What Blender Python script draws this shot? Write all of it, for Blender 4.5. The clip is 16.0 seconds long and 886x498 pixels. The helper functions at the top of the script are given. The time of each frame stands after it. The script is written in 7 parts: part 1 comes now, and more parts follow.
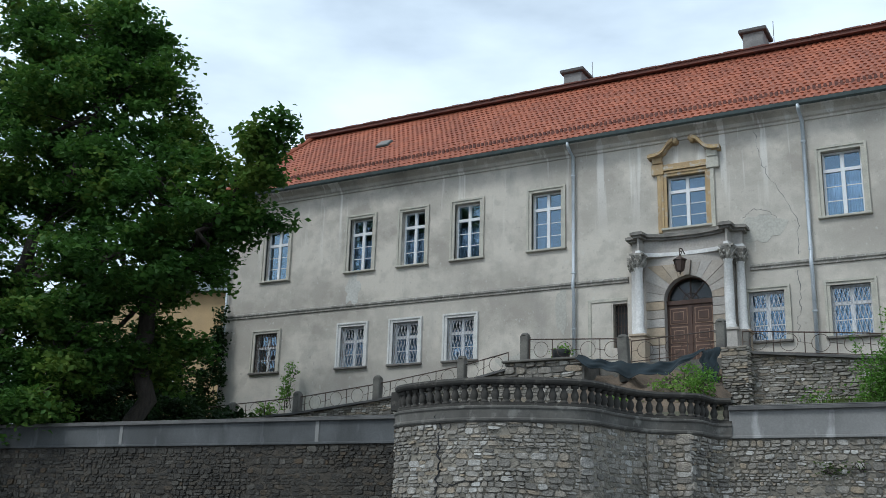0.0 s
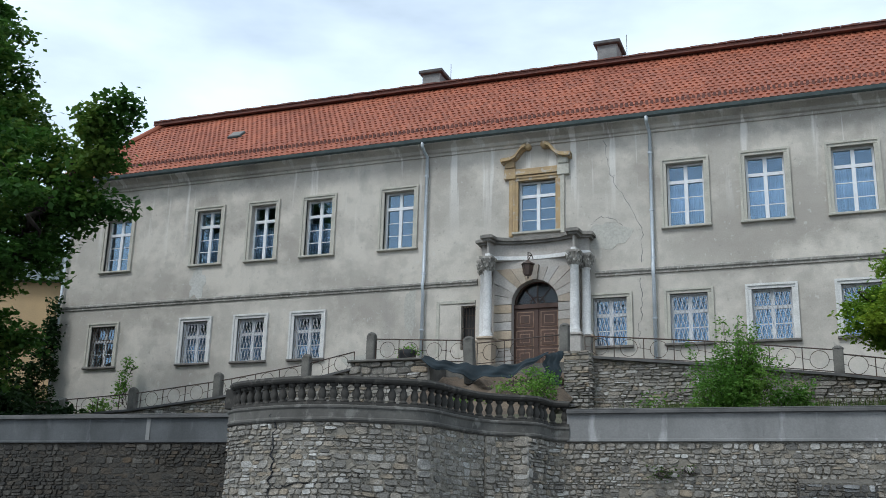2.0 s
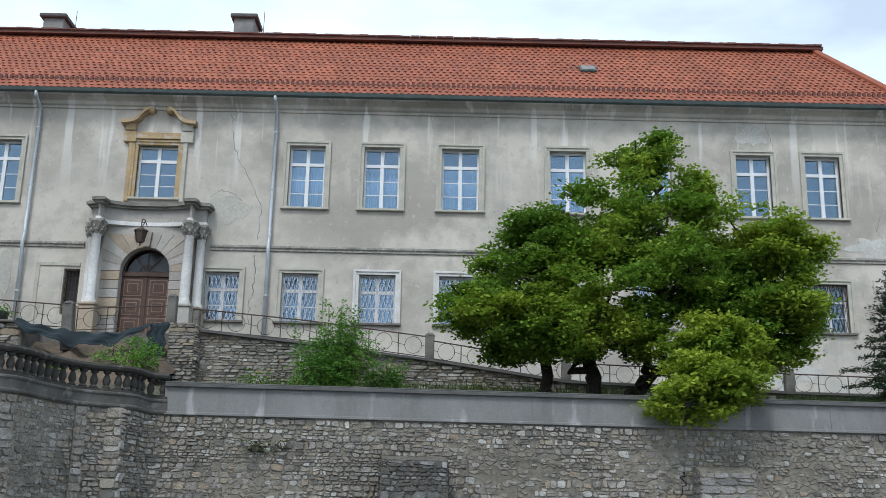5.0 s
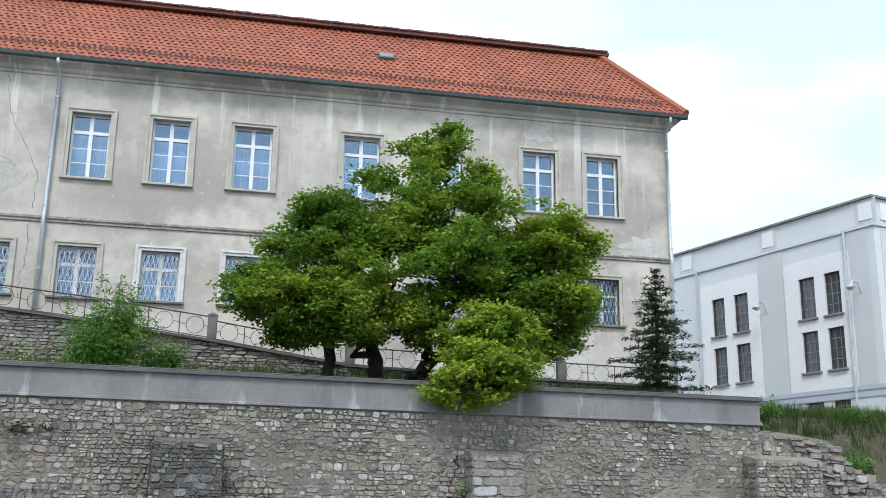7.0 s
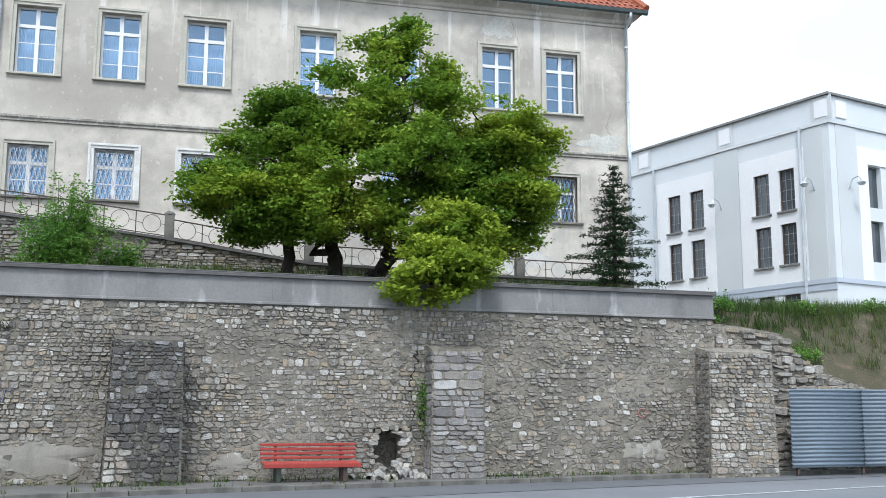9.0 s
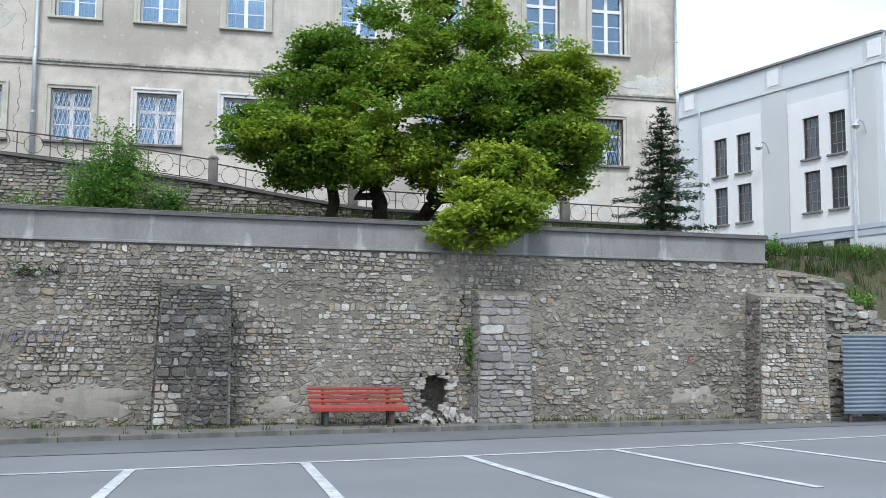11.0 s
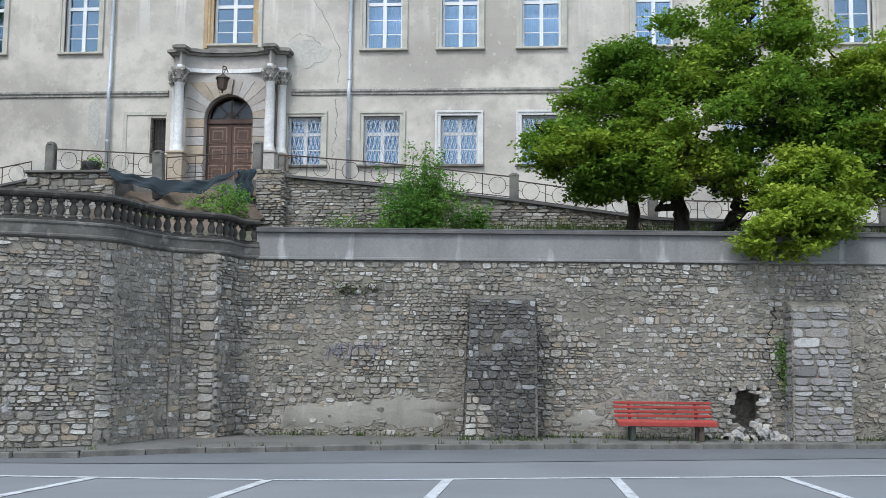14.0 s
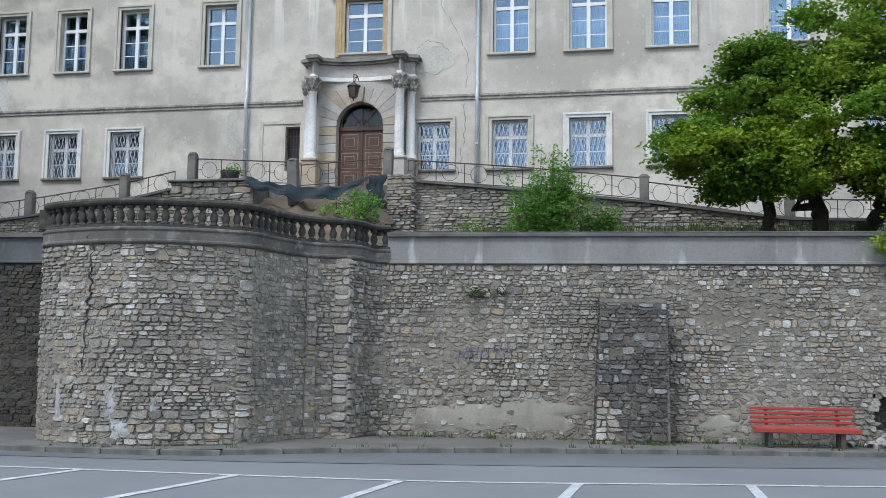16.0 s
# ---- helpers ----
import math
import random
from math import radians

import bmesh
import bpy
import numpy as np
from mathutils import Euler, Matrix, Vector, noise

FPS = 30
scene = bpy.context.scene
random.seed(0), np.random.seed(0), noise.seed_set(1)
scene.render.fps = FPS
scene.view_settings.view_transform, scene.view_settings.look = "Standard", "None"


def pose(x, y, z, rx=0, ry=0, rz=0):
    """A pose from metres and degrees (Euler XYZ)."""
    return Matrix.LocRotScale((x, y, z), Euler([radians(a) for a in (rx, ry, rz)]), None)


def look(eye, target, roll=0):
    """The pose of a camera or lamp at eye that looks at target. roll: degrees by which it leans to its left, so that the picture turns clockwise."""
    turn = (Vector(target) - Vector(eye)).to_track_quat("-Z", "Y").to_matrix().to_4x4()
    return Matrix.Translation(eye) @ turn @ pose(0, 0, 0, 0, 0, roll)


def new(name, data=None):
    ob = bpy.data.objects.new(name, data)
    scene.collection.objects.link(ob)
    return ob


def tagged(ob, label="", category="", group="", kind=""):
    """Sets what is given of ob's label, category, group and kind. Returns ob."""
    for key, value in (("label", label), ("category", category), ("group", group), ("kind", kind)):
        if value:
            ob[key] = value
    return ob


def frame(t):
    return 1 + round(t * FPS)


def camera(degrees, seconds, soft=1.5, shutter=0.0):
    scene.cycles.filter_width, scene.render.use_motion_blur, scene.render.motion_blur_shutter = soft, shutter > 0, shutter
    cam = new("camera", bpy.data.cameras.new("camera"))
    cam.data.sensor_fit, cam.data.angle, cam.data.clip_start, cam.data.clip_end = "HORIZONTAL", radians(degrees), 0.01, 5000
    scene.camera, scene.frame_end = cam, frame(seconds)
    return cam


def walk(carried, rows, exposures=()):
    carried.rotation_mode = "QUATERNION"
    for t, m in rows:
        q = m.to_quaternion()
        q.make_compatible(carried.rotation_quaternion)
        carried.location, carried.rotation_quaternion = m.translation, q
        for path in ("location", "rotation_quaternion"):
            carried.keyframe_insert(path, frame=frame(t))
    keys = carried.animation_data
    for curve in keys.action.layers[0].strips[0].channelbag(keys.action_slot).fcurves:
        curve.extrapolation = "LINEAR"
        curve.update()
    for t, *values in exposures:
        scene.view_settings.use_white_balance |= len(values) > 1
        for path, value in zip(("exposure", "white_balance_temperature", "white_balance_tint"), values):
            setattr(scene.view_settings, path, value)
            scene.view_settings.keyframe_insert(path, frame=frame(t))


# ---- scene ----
cam = camera(46.31, 16.0, soft=0.85)
ROWS = [
    (0.0, 0.766, -0.004, 1.507, 105.654, -1.656, 29.092),
    (0.5, 0.737, 0.139, 1.525, 105.695, -1.622, 27.545),
    (1.0, 0.735, 0.278, 1.533, 105.802, -1.585, 25.630),
    (1.5, 0.763, 0.396, 1.536, 105.907, -1.534, 23.394),
    (2.0, 0.802, 0.480, 1.548, 105.932, -1.548, 20.942),
    (2.5, 0.844, 0.517, 1.554, 105.953, -1.527, 18.444),
    (3.0, 0.876, 0.505, 1.552, 105.996, -1.463, 15.665),
    (3.5, 0.901, 0.447, 1.543, 106.012, -1.381, 12.466),
    (4.0, 0.943, 0.367, 1.543, 105.893, -1.192, 8.561),
    (4.5, 0.967, 0.285, 1.540, 105.555, -0.985, 4.179),
    (5.0, 0.966, 0.238, 1.542, 105.038, -1.127, -0.505),
    (7.5, 1.130, 0.139, 1.541, 103.688, -0.522, -13.186),
    (8.0, 1.130, 0.134, 1.536, 102.076, -0.362, -13.607),
    (8.5, 1.114, 0.141, 1.523, 100.834, -0.251, -13.935),
    (9.0, 1.089, 0.184, 1.510, 98.750, -0.152, -14.367),
    (11.5, 0.932, 0.516, 1.512, 95.672, -0.182, -10.346),
    (12.0, 0.859, 0.524, 1.518, 96.030, -0.316, -7.291),
    (12.5, 0.797, 0.494, 1.534, 96.135, -0.460, -3.765),
    (13.0, 0.812, 0.451, 1.566, 96.109, -0.438, -0.419),
    (13.5, 0.843, 0.401, 1.590, 96.108, -0.497, 2.099),
    (14.0, 0.874, 0.344, 1.594, 96.111, -0.539, 4.127),
    (14.5, 0.900, 0.289, 1.593, 96.120, -0.671, 6.479),
    (15.0, 0.914, 0.251, 1.600, 96.122, -0.747, 8.945),
    (15.5, 0.914, 0.241, 1.605, 96.152, -0.824, 10.104),
    (16.0, 0.909, 0.245, 1.611, 96.153, -0.809, 11.310),
]
EXPOSURES = [(0.0, -0.14, 5960, 5.5), (2.5, -0.03, 5980, 7), (5.0, 0.08, 6020, 7.5), (7.5, 0.54, 6060, 9.5), (9.0, 0.67, 6060, 9.5), (11.5, 0.56, 6050, 9.5), (13.5, 0.5, 6020, 9.5), (16.0, 0.36, 5960, 9.5)]
walk(cam, [(t, pose(x, y, z, rx, ry, rz)) for t, x, y, z, rx, ry, rz in ROWS], EXPOSURES)

# ---- sky and sun ----
SUN_ELEV, SUN_TURN = radians(52), radians(200)
world = bpy.data.worlds.new("sky")
scene.world = world
world.use_nodes = True
wn, wl = world.node_tree.nodes, world.node_tree.links
wn.clear()
w_out = wn.new("ShaderNodeOutputWorld")
w_bg = wn.new("ShaderNodeBackground")
w_sky = wn.new("ShaderNodeTexSky")
w_sky.sky_type, w_sky.sun_disc = "NISHITA", False
w_sky.sun_elevation, w_sky.sun_rotation = SUN_ELEV, SUN_TURN
w_sky.dust_density = 3.0
w_tc = wn.new("ShaderNodeTexCoord")
w_map = wn.new("ShaderNodeMapping")
w_map.inputs["Scale"].default_value = (1.0, 1.0, 3.0)
w_noise = wn.new("ShaderNodeTexNoise")
w_noise.inputs["Scale"].default_value, w_noise.inputs["Detail"].default_value = 2.2, 6.0
w_ramp = wn.new("ShaderNodeMapRange")
w_ramp.inputs["From Min"].default_value, w_ramp.inputs["From Max"].default_value = 0.38, 0.60
w_ramp.inputs["To Min"].default_value, w_ramp.inputs["To Max"].default_value = 0.5, 0.97
w_mix = wn.new("ShaderNodeMixRGB")
w_mix.inputs[2].default_value = (10.3, 11.5, 12.6, 1)
w_bg.inputs["Strength"].default_value = 0.108
wl.new(w_tc.outputs["Generated"], w_map.inputs["Vector"])
wl.new(w_map.outputs[0], w_noise.inputs["Vector"])
wl.new(w_noise.outputs["Fac"], w_ramp.inputs["Value"])
wl.new(w_ramp.outputs[0], w_mix.inputs[0])
wl.new(w_sky.outputs[0], w_mix.inputs[1])
wl.new(w_mix.outputs[0], w_bg.inputs["Color"])
wl.new(w_bg.outputs[0], w_out.inputs["Surface"])

sun = new("sun", bpy.data.lights.new("sun", "SUN"))
sun.data.energy, sun.data.angle, sun.data.color = 1.7, radians(16), (1.0, 0.97, 0.93)
sun.matrix_basis = look((0, 0, 50), Vector((0, 0, 50)) - Vector((math.sin(SUN_TURN) * math.cos(SUN_ELEV), math.cos(SUN_TURN) * math.cos(SUN_ELEV), math.sin(SUN_ELEV))))


# ---- materials ----
def node_set(name):
    m = bpy.data.materials.new(name)
    m.use_nodes = True
    n, l = m.node_tree.nodes, m.node_tree.links
    return m, n, l, n["Principled BSDF"]


def tex_noise(n, l, scale, detail=5.0, stretch=(1, 1, 1), rough=0.55):
    tc = n.new("ShaderNodeTexCoord")
    mp = n.new("ShaderNodeMapping")
    mp.inputs["Scale"].default_value = stretch
    t = n.new("ShaderNodeTexNoise")
    t.inputs["Scale"].default_value, t.inputs["Detail"].default_value, t.inputs["Roughness"].default_value = scale, detail, rough
    l.new(tc.outputs["Object"], mp.inputs["Vector"])
    l.new(mp.outputs[0], t.inputs["Vector"])
    return t.outputs["Fac"]


def ranged(n, l, value, lo, hi, a=0.0, b=1.0):
    r = n.new("ShaderNodeMapRange")
    for key, v in (("From Min", lo), ("From Max", hi), ("To Min", a), ("To Max", b)):
        r.inputs[key].default_value = v
    l.new(value, r.inputs["Value"])
    return r.outputs[0]


def mixed(n, l, fac, a, b, mode="MIX"):
    m = n.new("ShaderNodeMixRGB")
    m.blend_type = mode
    for k, v in ((0, fac), (1, a), (2, b)):
        if isinstance(v, (int, float)):
            m.inputs[k].default_value = v
        elif isinstance(v, tuple):
            m.inputs[k].default_value = (*v, 1)
        else:
            l.new(v, m.inputs[k])
    return m.outputs[0]


def times_(n, l, a, b):
    m = n.new("ShaderNodeMath")
    m.operation = "MULTIPLY"
    for k, v in ((0, a), (1, b)):
        if isinstance(v, (int, float)):
            m.inputs[k].default_value = v
        else:
            l.new(v, m.inputs[k])
    return m.outputs[0]


def bumped(n, l, bsdf, height, strength, distance=0.02):
    b = n.new("ShaderNodeBump")
    b.inputs["Strength"].default_value, b.inputs["Distance"].default_value = strength, distance
    l.new(height, b.inputs["Height"])
    l.new(b.outputs[0], bsdf.inputs["Normal"])


def surface(name, a, b, scale=3.0, rough=0.8, bump=0.3, fine=30.0, island=0.0, piece=0.0, metal=0.0, c=None, stretch=(1, 1, 1), depth=0.01):
    """A surface of two or three colours mixed at a large and a fine scale."""
    m, n, l, p = node_set(name)
    big = tex_noise(n, l, scale, 4.0, stretch)
    small = tex_noise(n, l, fine, 4.0)
    col = mixed(n, l, ranged(n, l, big, 0.35, 0.65), a, b)
    if c:
        spot = tex_noise(n, l, scale * 2.7, 5.0, stretch)
        col = mixed(n, l, ranged(n, l, spot, 0.55, 0.68), col, c)
    col = mixed(n, l, 0.55, col, mixed(n, l, ranged(n, l, small, 0.3, 0.7), (0.55, 0.55, 0.55), (1.0, 1.0, 1.0)), "MULTIPLY")
    if island or piece:
        if island:
            g = n.new("ShaderNodeNewGeometry")
            rnd, amount = g.outputs["Random Per Island"], island
        else:
            g = n.new("ShaderNodeObjectInfo")
            rnd, amount = g.outputs["Random"], piece
        hsv = n.new("ShaderNodeHueSaturation")
        l.new(ranged(n, l, rnd, 0, 1, 1 - amount, 1 + amount), hsv.inputs["Value"])
        wob = n.new("ShaderNodeMath")
        wob.operation = "FRACT"
        l.new(times_(n, l, rnd, 17.31), wob.inputs[0])
        l.new(ranged(n, l, wob.outputs[0], 0, 1, 0.45, 1.5), hsv.inputs["Saturation"])
        l.new(col, hsv.inputs["Color"])
        col = hsv.outputs[0]
    l.new(col, p.inputs["Base Color"])
    p.inputs["Metallic"].default_value = metal
    l.new(ranged(n, l, small, 0.3, 0.7, max(0.05, rough - 0.08), min(1.0, rough + 0.08)), p.inputs["Roughness"])
    if bump:
        bumped(n, l, p, small, bump, depth)
    return m


def facade_plaster():
    m, n, l, p = node_set("old_plaster")
    patch = tex_noise(n, l, 0.34, 8.0, (1, 1, 1.15), 0.64)
    cloud = tex_noise(n, l, 0.16, 5.0, (1, 1, 1.6), 0.6)
    mid = tex_noise(n, l, 1.6, 6.0)
    fine = tex_noise(n, l, 24.0, 4.0)
    run = tex_noise(n, l, 1.0, 4.0, (2.3, 1, 0.13))
    drip = tex_noise(n, l, 1.0, 4.0, (0.9, 1, 0.1))
    where = tex_noise(n, l, 0.4, 3.0, (1, 1, 0.3))
    col = mixed(n, l, ranged(n, l, patch, 0.43, 0.58), (0.365, 0.333, 0.29), (0.60, 0.55, 0.478))
    col = mixed(n, l, ranged(n, l, cloud, 0.42, 0.6, 0, 0.55), col, (0.545, 0.505, 0.442))
    col = mixed(n, l, ranged(n, l, mid, 0.5, 0.62, 0, 0.55), col, (0.405, 0.375, 0.325))
    dark = times_(n, l, ranged(n, l, drip, 0.52, 0.68, 0, 0.55), ranged(n, l, where, 0.45, 0.6))
    col = mixed(n, l, dark, col, (0.25, 0.242, 0.225))
    tc = n.new("ShaderNodeTexCoord")
    sep = n.new("ShaderNodeSeparateXYZ")
    l.new(tc.outputs["Object"], sep.inputs[0])
    high = ranged(n, l, sep.outputs["Z"], 11.8, 14.6)
    pale = times_(n, l, ranged(n, l, run, 0.56, 0.615), high)
    col = mixed(n, l, times_(n, l, pale, 0.8), col, (0.72, 0.695, 0.65))
    scab = tex_noise(n, l, 5.0, 6.0, (1, 1, 0.8), 0.65)
    col = mixed(n, l, ranged(n, l, scab, 0.6, 0.66, 0, 0.5), col, (0.60, 0.58, 0.53))
    col = mixed(n, l, ranged(n, l, scab, 0.4, 0.33, 0, 0.45), col, (0.27, 0.258, 0.232))
    damp = times_(n, l, ranged(n, l, mid, 0.35, 0.6), ranged(n, l, sep.outputs["Z"], 7.6, 5.8))
    col = mixed(n, l, times_(n, l, damp, 0.6), col, (0.54, 0.53, 0.50))
    col = mixed(n, l, 0.3, col, mixed(n, l, ranged(n, l, fine, 0.3, 0.7), (0.6, 0.6, 0.6), (1.0, 1.0, 1.0)), "MULTIPLY")
    l.new(col, p.inputs["Base Color"])
    p.inputs["Roughness"].default_value = 0.92
    bumped(n, l, p, mid, 0.35, 0.04)
    return m


def rubble_material(name, single, mid, pale, dark, warm, spread=1.0):
    """Weathered field stones, each with its own tone, under patchy grime."""
    m, n, l, p = node_set(name)
    if single:
        rnd = n.new("ShaderNodeObjectInfo").outputs["Random"]
    else:
        rnd = n.new("ShaderNodeNewGeometry").outputs["Random Per Island"]
    ramp = n.new("ShaderNodeValToRGB")
    el = ramp.color_ramp.elements
    el[0].position, el[0].color = 0.0, (*dark, 1)
    el[1].position, el[1].color = 1.0, (*pale, 1)
    for pos, c in ((0.22, tuple(0.6 * a + 0.4 * b for a, b in zip(mid, dark))), (0.5, mid), (0.68, warm), (0.76, mid), (0.9, tuple(0.55 * a + 0.45 * b for a, b in zip(mid, pale)))):
        e = el.new(pos)
        e.color = (*c, 1)
    l.new(rnd, ramp.inputs[0])
    grime = tex_noise(n, l, 0.55, 6.0, (1, 1, 0.7), 0.62)
    blot = tex_noise(n, l, 7.0, 5.0)
    fine = tex_noise(n, l, 34.0, 4.0)
    col = mixed(n, l, ranged(n, l, grime, 0.4, 0.62, 0.0, 0.6 * spread), ramp.outputs[0], tuple(0.62 * c for c in mid))
    col = mixed(n, l, ranged(n, l, blot, 0.5, 0.68, 0, 0.5), col, dark)
    col = mixed(n, l, ranged(n, l, blot, 0.42, 0.3, 0, 0.4), col, pale)
    col = mixed(n, l, 0.6, col, mixed(n, l, ranged(n, l, fine, 0.3, 0.7), (0.5, 0.5, 0.5), (1.06, 1.06, 1.06)), "MULTIPLY")
    l.new(col, p.inputs["Base Color"])
    p.inputs["Roughness"].default_value = 0.95
    h = n.new("ShaderNodeMath")
    h.operation = "ADD"
    l.new(blot, h.inputs[0])
    l.new(fine, h.inputs[1])
    bumped(n, l, p, h.outputs[0], 0.9, 0.03)
    return m


def parapet_material(name, a, b, streak):
    """Cement render with pale runs below the coping and dark damp."""
    m, n, l, p = node_set(name)
    big = tex_noise(n, l, 0.5, 6.0, (1, 1, 1), 0.62)
    run = tex_noise(n, l, 1.0, 4.0, (2.2, 1, 0.5))
    damp = tex_noise(n, l, 1.0, 4.0, (1.1, 1, 0.3))
    fine = tex_noise(n, l, 28.0, 4.0)
    col = mixed(n, l, ranged(n, l, big, 0.38, 0.62), a, b)
    col = mixed(n, l, ranged(n, l, damp, 0.52, 0.66, 0, 0.5), col, tuple(0.55 * c for c in a))
    col = mixed(n, l, ranged(n, l, run, 0.58, 0.66, 0, 0.65), col, streak)
    col = mixed(n, l, 0.4, col, mixed(n, l, ranged(n, l, fine, 0.3, 0.7), (0.6, 0.6, 0.6), (1.0, 1.0, 1.0)), "MULTIPLY")
    l.new(col, p.inputs["Base Color"])
    p.inputs["Roughness"].default_value = 0.92
    bumped(n, l, p, fine, 0.35, 0.01)
    return m


def leaf_material(name, a, b, c):
    m, n, l, p = node_set(name)
    g = n.new("ShaderNodeNewGeometry")
    ramp = n.new("ShaderNodeValToRGB")
    ramp.color_ramp.elements[0].color, ramp.color_ramp.elements[1].color = (*a, 1), (*c, 1)
    e = ramp.color_ramp.elements.new(0.55)
    e.color = (*b, 1)
    big = tex_noise(n, l, 0.45, 3.0)
    mix = n.new("ShaderNodeMath")
    mix.operation = "MULTIPLY_ADD"
    l.new(g.outputs["Random Per Island"], mix.inputs[0])
    mix.inputs[1].default_value = 0.36
    l.new(ranged(n, l, big, 0.35, 0.65, -0.02, 0.62), mix.inputs[2])
    l.new(mix.outputs[0], ramp.inputs[0])
    l.new(ramp.outputs[0], p.inputs["Base Color"])
    p.inputs["Roughness"].default_value = 0.68
    p.inputs["Specular IOR Level"].default_value = 0.25
    tr = n.new("ShaderNodeBsdfTranslucent")
    l.new(ramp.outputs[0], tr.inputs["Color"])
    add = n.new("ShaderNodeMixShader")
    add.inputs[0].default_value = 0.42
    l.new(p.outputs[0], add.inputs[1])
    l.new(tr.outputs[0], add.inputs[2])
    l.new(add.outputs[0], n["Material Output"].inputs["Surface"])
    return m


def glass_material():
    m, n, l, p = node_set("window_glass")
    # blue tints and high IOR stand in for blue sky mirrored in the panes
    p.inputs["Base Color"].default_value = (0.55, 0.72, 0.92, 1)
    p.inputs["Roughness"].default_value = 0.03
    p.inputs["Transmission Weight"].default_value = 1.0
    p.inputs["IOR"].default_value = 2.25
    p.inputs["Specular Tint"].default_value = (0.62, 0.82, 1.0, 1)
    return m


def dark_glass_material():
    m, n, l, p = node_set("dark_fanlight_glass")
    p.inputs["Base Color"].default_value = (0.32, 0.36, 0.40, 1)
    p.inputs["Roughness"].default_value = 0.12
    p.inputs["Transmission Weight"].default_value = 1.0
    p.inputs["IOR"].default_value = 1.45
    return m


def mortar_material(name="lime_mortar", tone=(1.0, 1.0, 1.0)):
    """Lime mortar with small stones half showing through it."""
    m, n, l, p = node_set(name)
    tc = n.new("ShaderNodeTexCoord")
    mp = n.new("ShaderNodeMapping")
    mp.inputs["Scale"].default_value = (6.0, 6.0, 10.0)
    wob = n.new("ShaderNodeTexNoise")
    wob.inputs["Scale"].default_value = 5.0
    mixv = n.new("ShaderNodeMixRGB")
    mixv.blend_type, mixv.inputs[0].default_value = "ADD", 0.12
    vor = n.new("ShaderNodeTexVoronoi")
    vor.inputs["Scale"].default_value = 1.0
    edge = n.new("ShaderNodeTexVoronoi")
    edge.feature = "DISTANCE_TO_EDGE"
    edge.inputs["Scale"].default_value = 1.0
    l.new(tc.outputs["Object"], wob.inputs["Vector"])
    l.new(tc.outputs["Object"], mixv.inputs[1])
    l.new(wob.outputs["Color"], mixv.inputs[2])
    l.new(mixv.outputs[0], mp.inputs["Vector"])
    l.new(mp.outputs[0], vor.inputs["Vector"])
    l.new(mp.outputs[0], edge.inputs["Vector"])
    big = tex_noise(n, l, 0.6, 5.0)
    fine = tex_noise(n, l, 11.0, 5.0)
    sep = n.new("ShaderNodeSeparateXYZ")
    l.new(vor.outputs["Color"], sep.inputs[0])
    ground_c = mixed(n, l, ranged(n, l, big, 0.38, 0.62), (0.205, 0.186, 0.155), (0.32, 0.29, 0.24))
    stone_c = mixed(n, l, ranged(n, l, sep.outputs[0], 0.0, 1.0), (0.175, 0.158, 0.132), (0.42, 0.38, 0.315))
    show = times_(n, l, ranged(n, l, edge.outputs["Distance"], 0.06, 0.16), ranged(n, l, sep.outputs[1], 0.25, 0.5))
    col = mixed(n, l, times_(n, l, show, 0.75), ground_c, stone_c)
    col = mixed(n, l, 0.6, col, mixed(n, l, ranged(n, l, fine, 0.32, 0.68), (0.5, 0.5, 0.5), (1.05, 1.05, 1.05)), "MULTIPLY")
    col = mixed(n, l, 1.0, col, tone, "MULTIPLY")
    l.new(col, p.inputs["Base Color"])
    p.inputs["Roughness"].default_value = 0.95
    h = n.new("ShaderNodeMath")
    h.operation = "ADD"
    l.new(show, h.inputs[0])
    l.new(fine, h.inputs[1])
    bumped(n, l, p, h.outputs[0], 0.9, 0.03)
    return m


def tile_material(single=False):
    m, n, l, p = node_set("clay_tile")
    g = n.new("ShaderNodeObjectInfo" if single else "ShaderNodeNewGeometry")
    big = tex_noise(n, l, 0.5, 5.0)
    fine = tex_noise(n, l, 14.0, 4.0)
    col = mixed(n, l, ranged(n, l, big, 0.35, 0.65), (0.245, 0.068, 0.033), (0.31, 0.09, 0.042))
    col = mixed(n, l, ranged(n, l, fine, 0.55, 0.75, 0, 0.5), col, (0.17, 0.06, 0.036))
    hsv = n.new("ShaderNodeHueSaturation")
    l.new(ranged(n, l, g.outputs["Random" if single else "Random Per Island"], 0, 1, 0.8, 1.15), hsv.inputs["Value"])
    l.new(col, hsv.inputs["Color"])
    l.new(hsv.outputs[0], p.inputs["Base Color"])
    p.inputs["Roughness"].default_value = 0.7
    bumped(n, l, p, fine, 0.2, 0.01)
    return m


PLASTER = facade_plaster()
TRIM = surface("trim_plaster", (0.55, 0.52, 0.44), (0.44, 0.42, 0.36), 2.0, 0.9, 0.25, 25)
DIRTY_TRIM = surface("grimy_moulding", (0.36, 0.34, 0.30), (0.22, 0.205, 0.18), 3.0, 0.95, 0.7, 18, c=(0.48, 0.46, 0.42))
TRIM_WHITE = surface("white_trim", (0.72, 0.71, 0.68), (0.6, 0.59, 0.56), 2.0, 0.85, 0.2, 25)
OCHRE = surface("ochre_stone", (0.50, 0.36, 0.19), (0.38, 0.27, 0.15), 1.6, 0.85, 0.4, 22, c=(0.5, 0.46, 0.4))
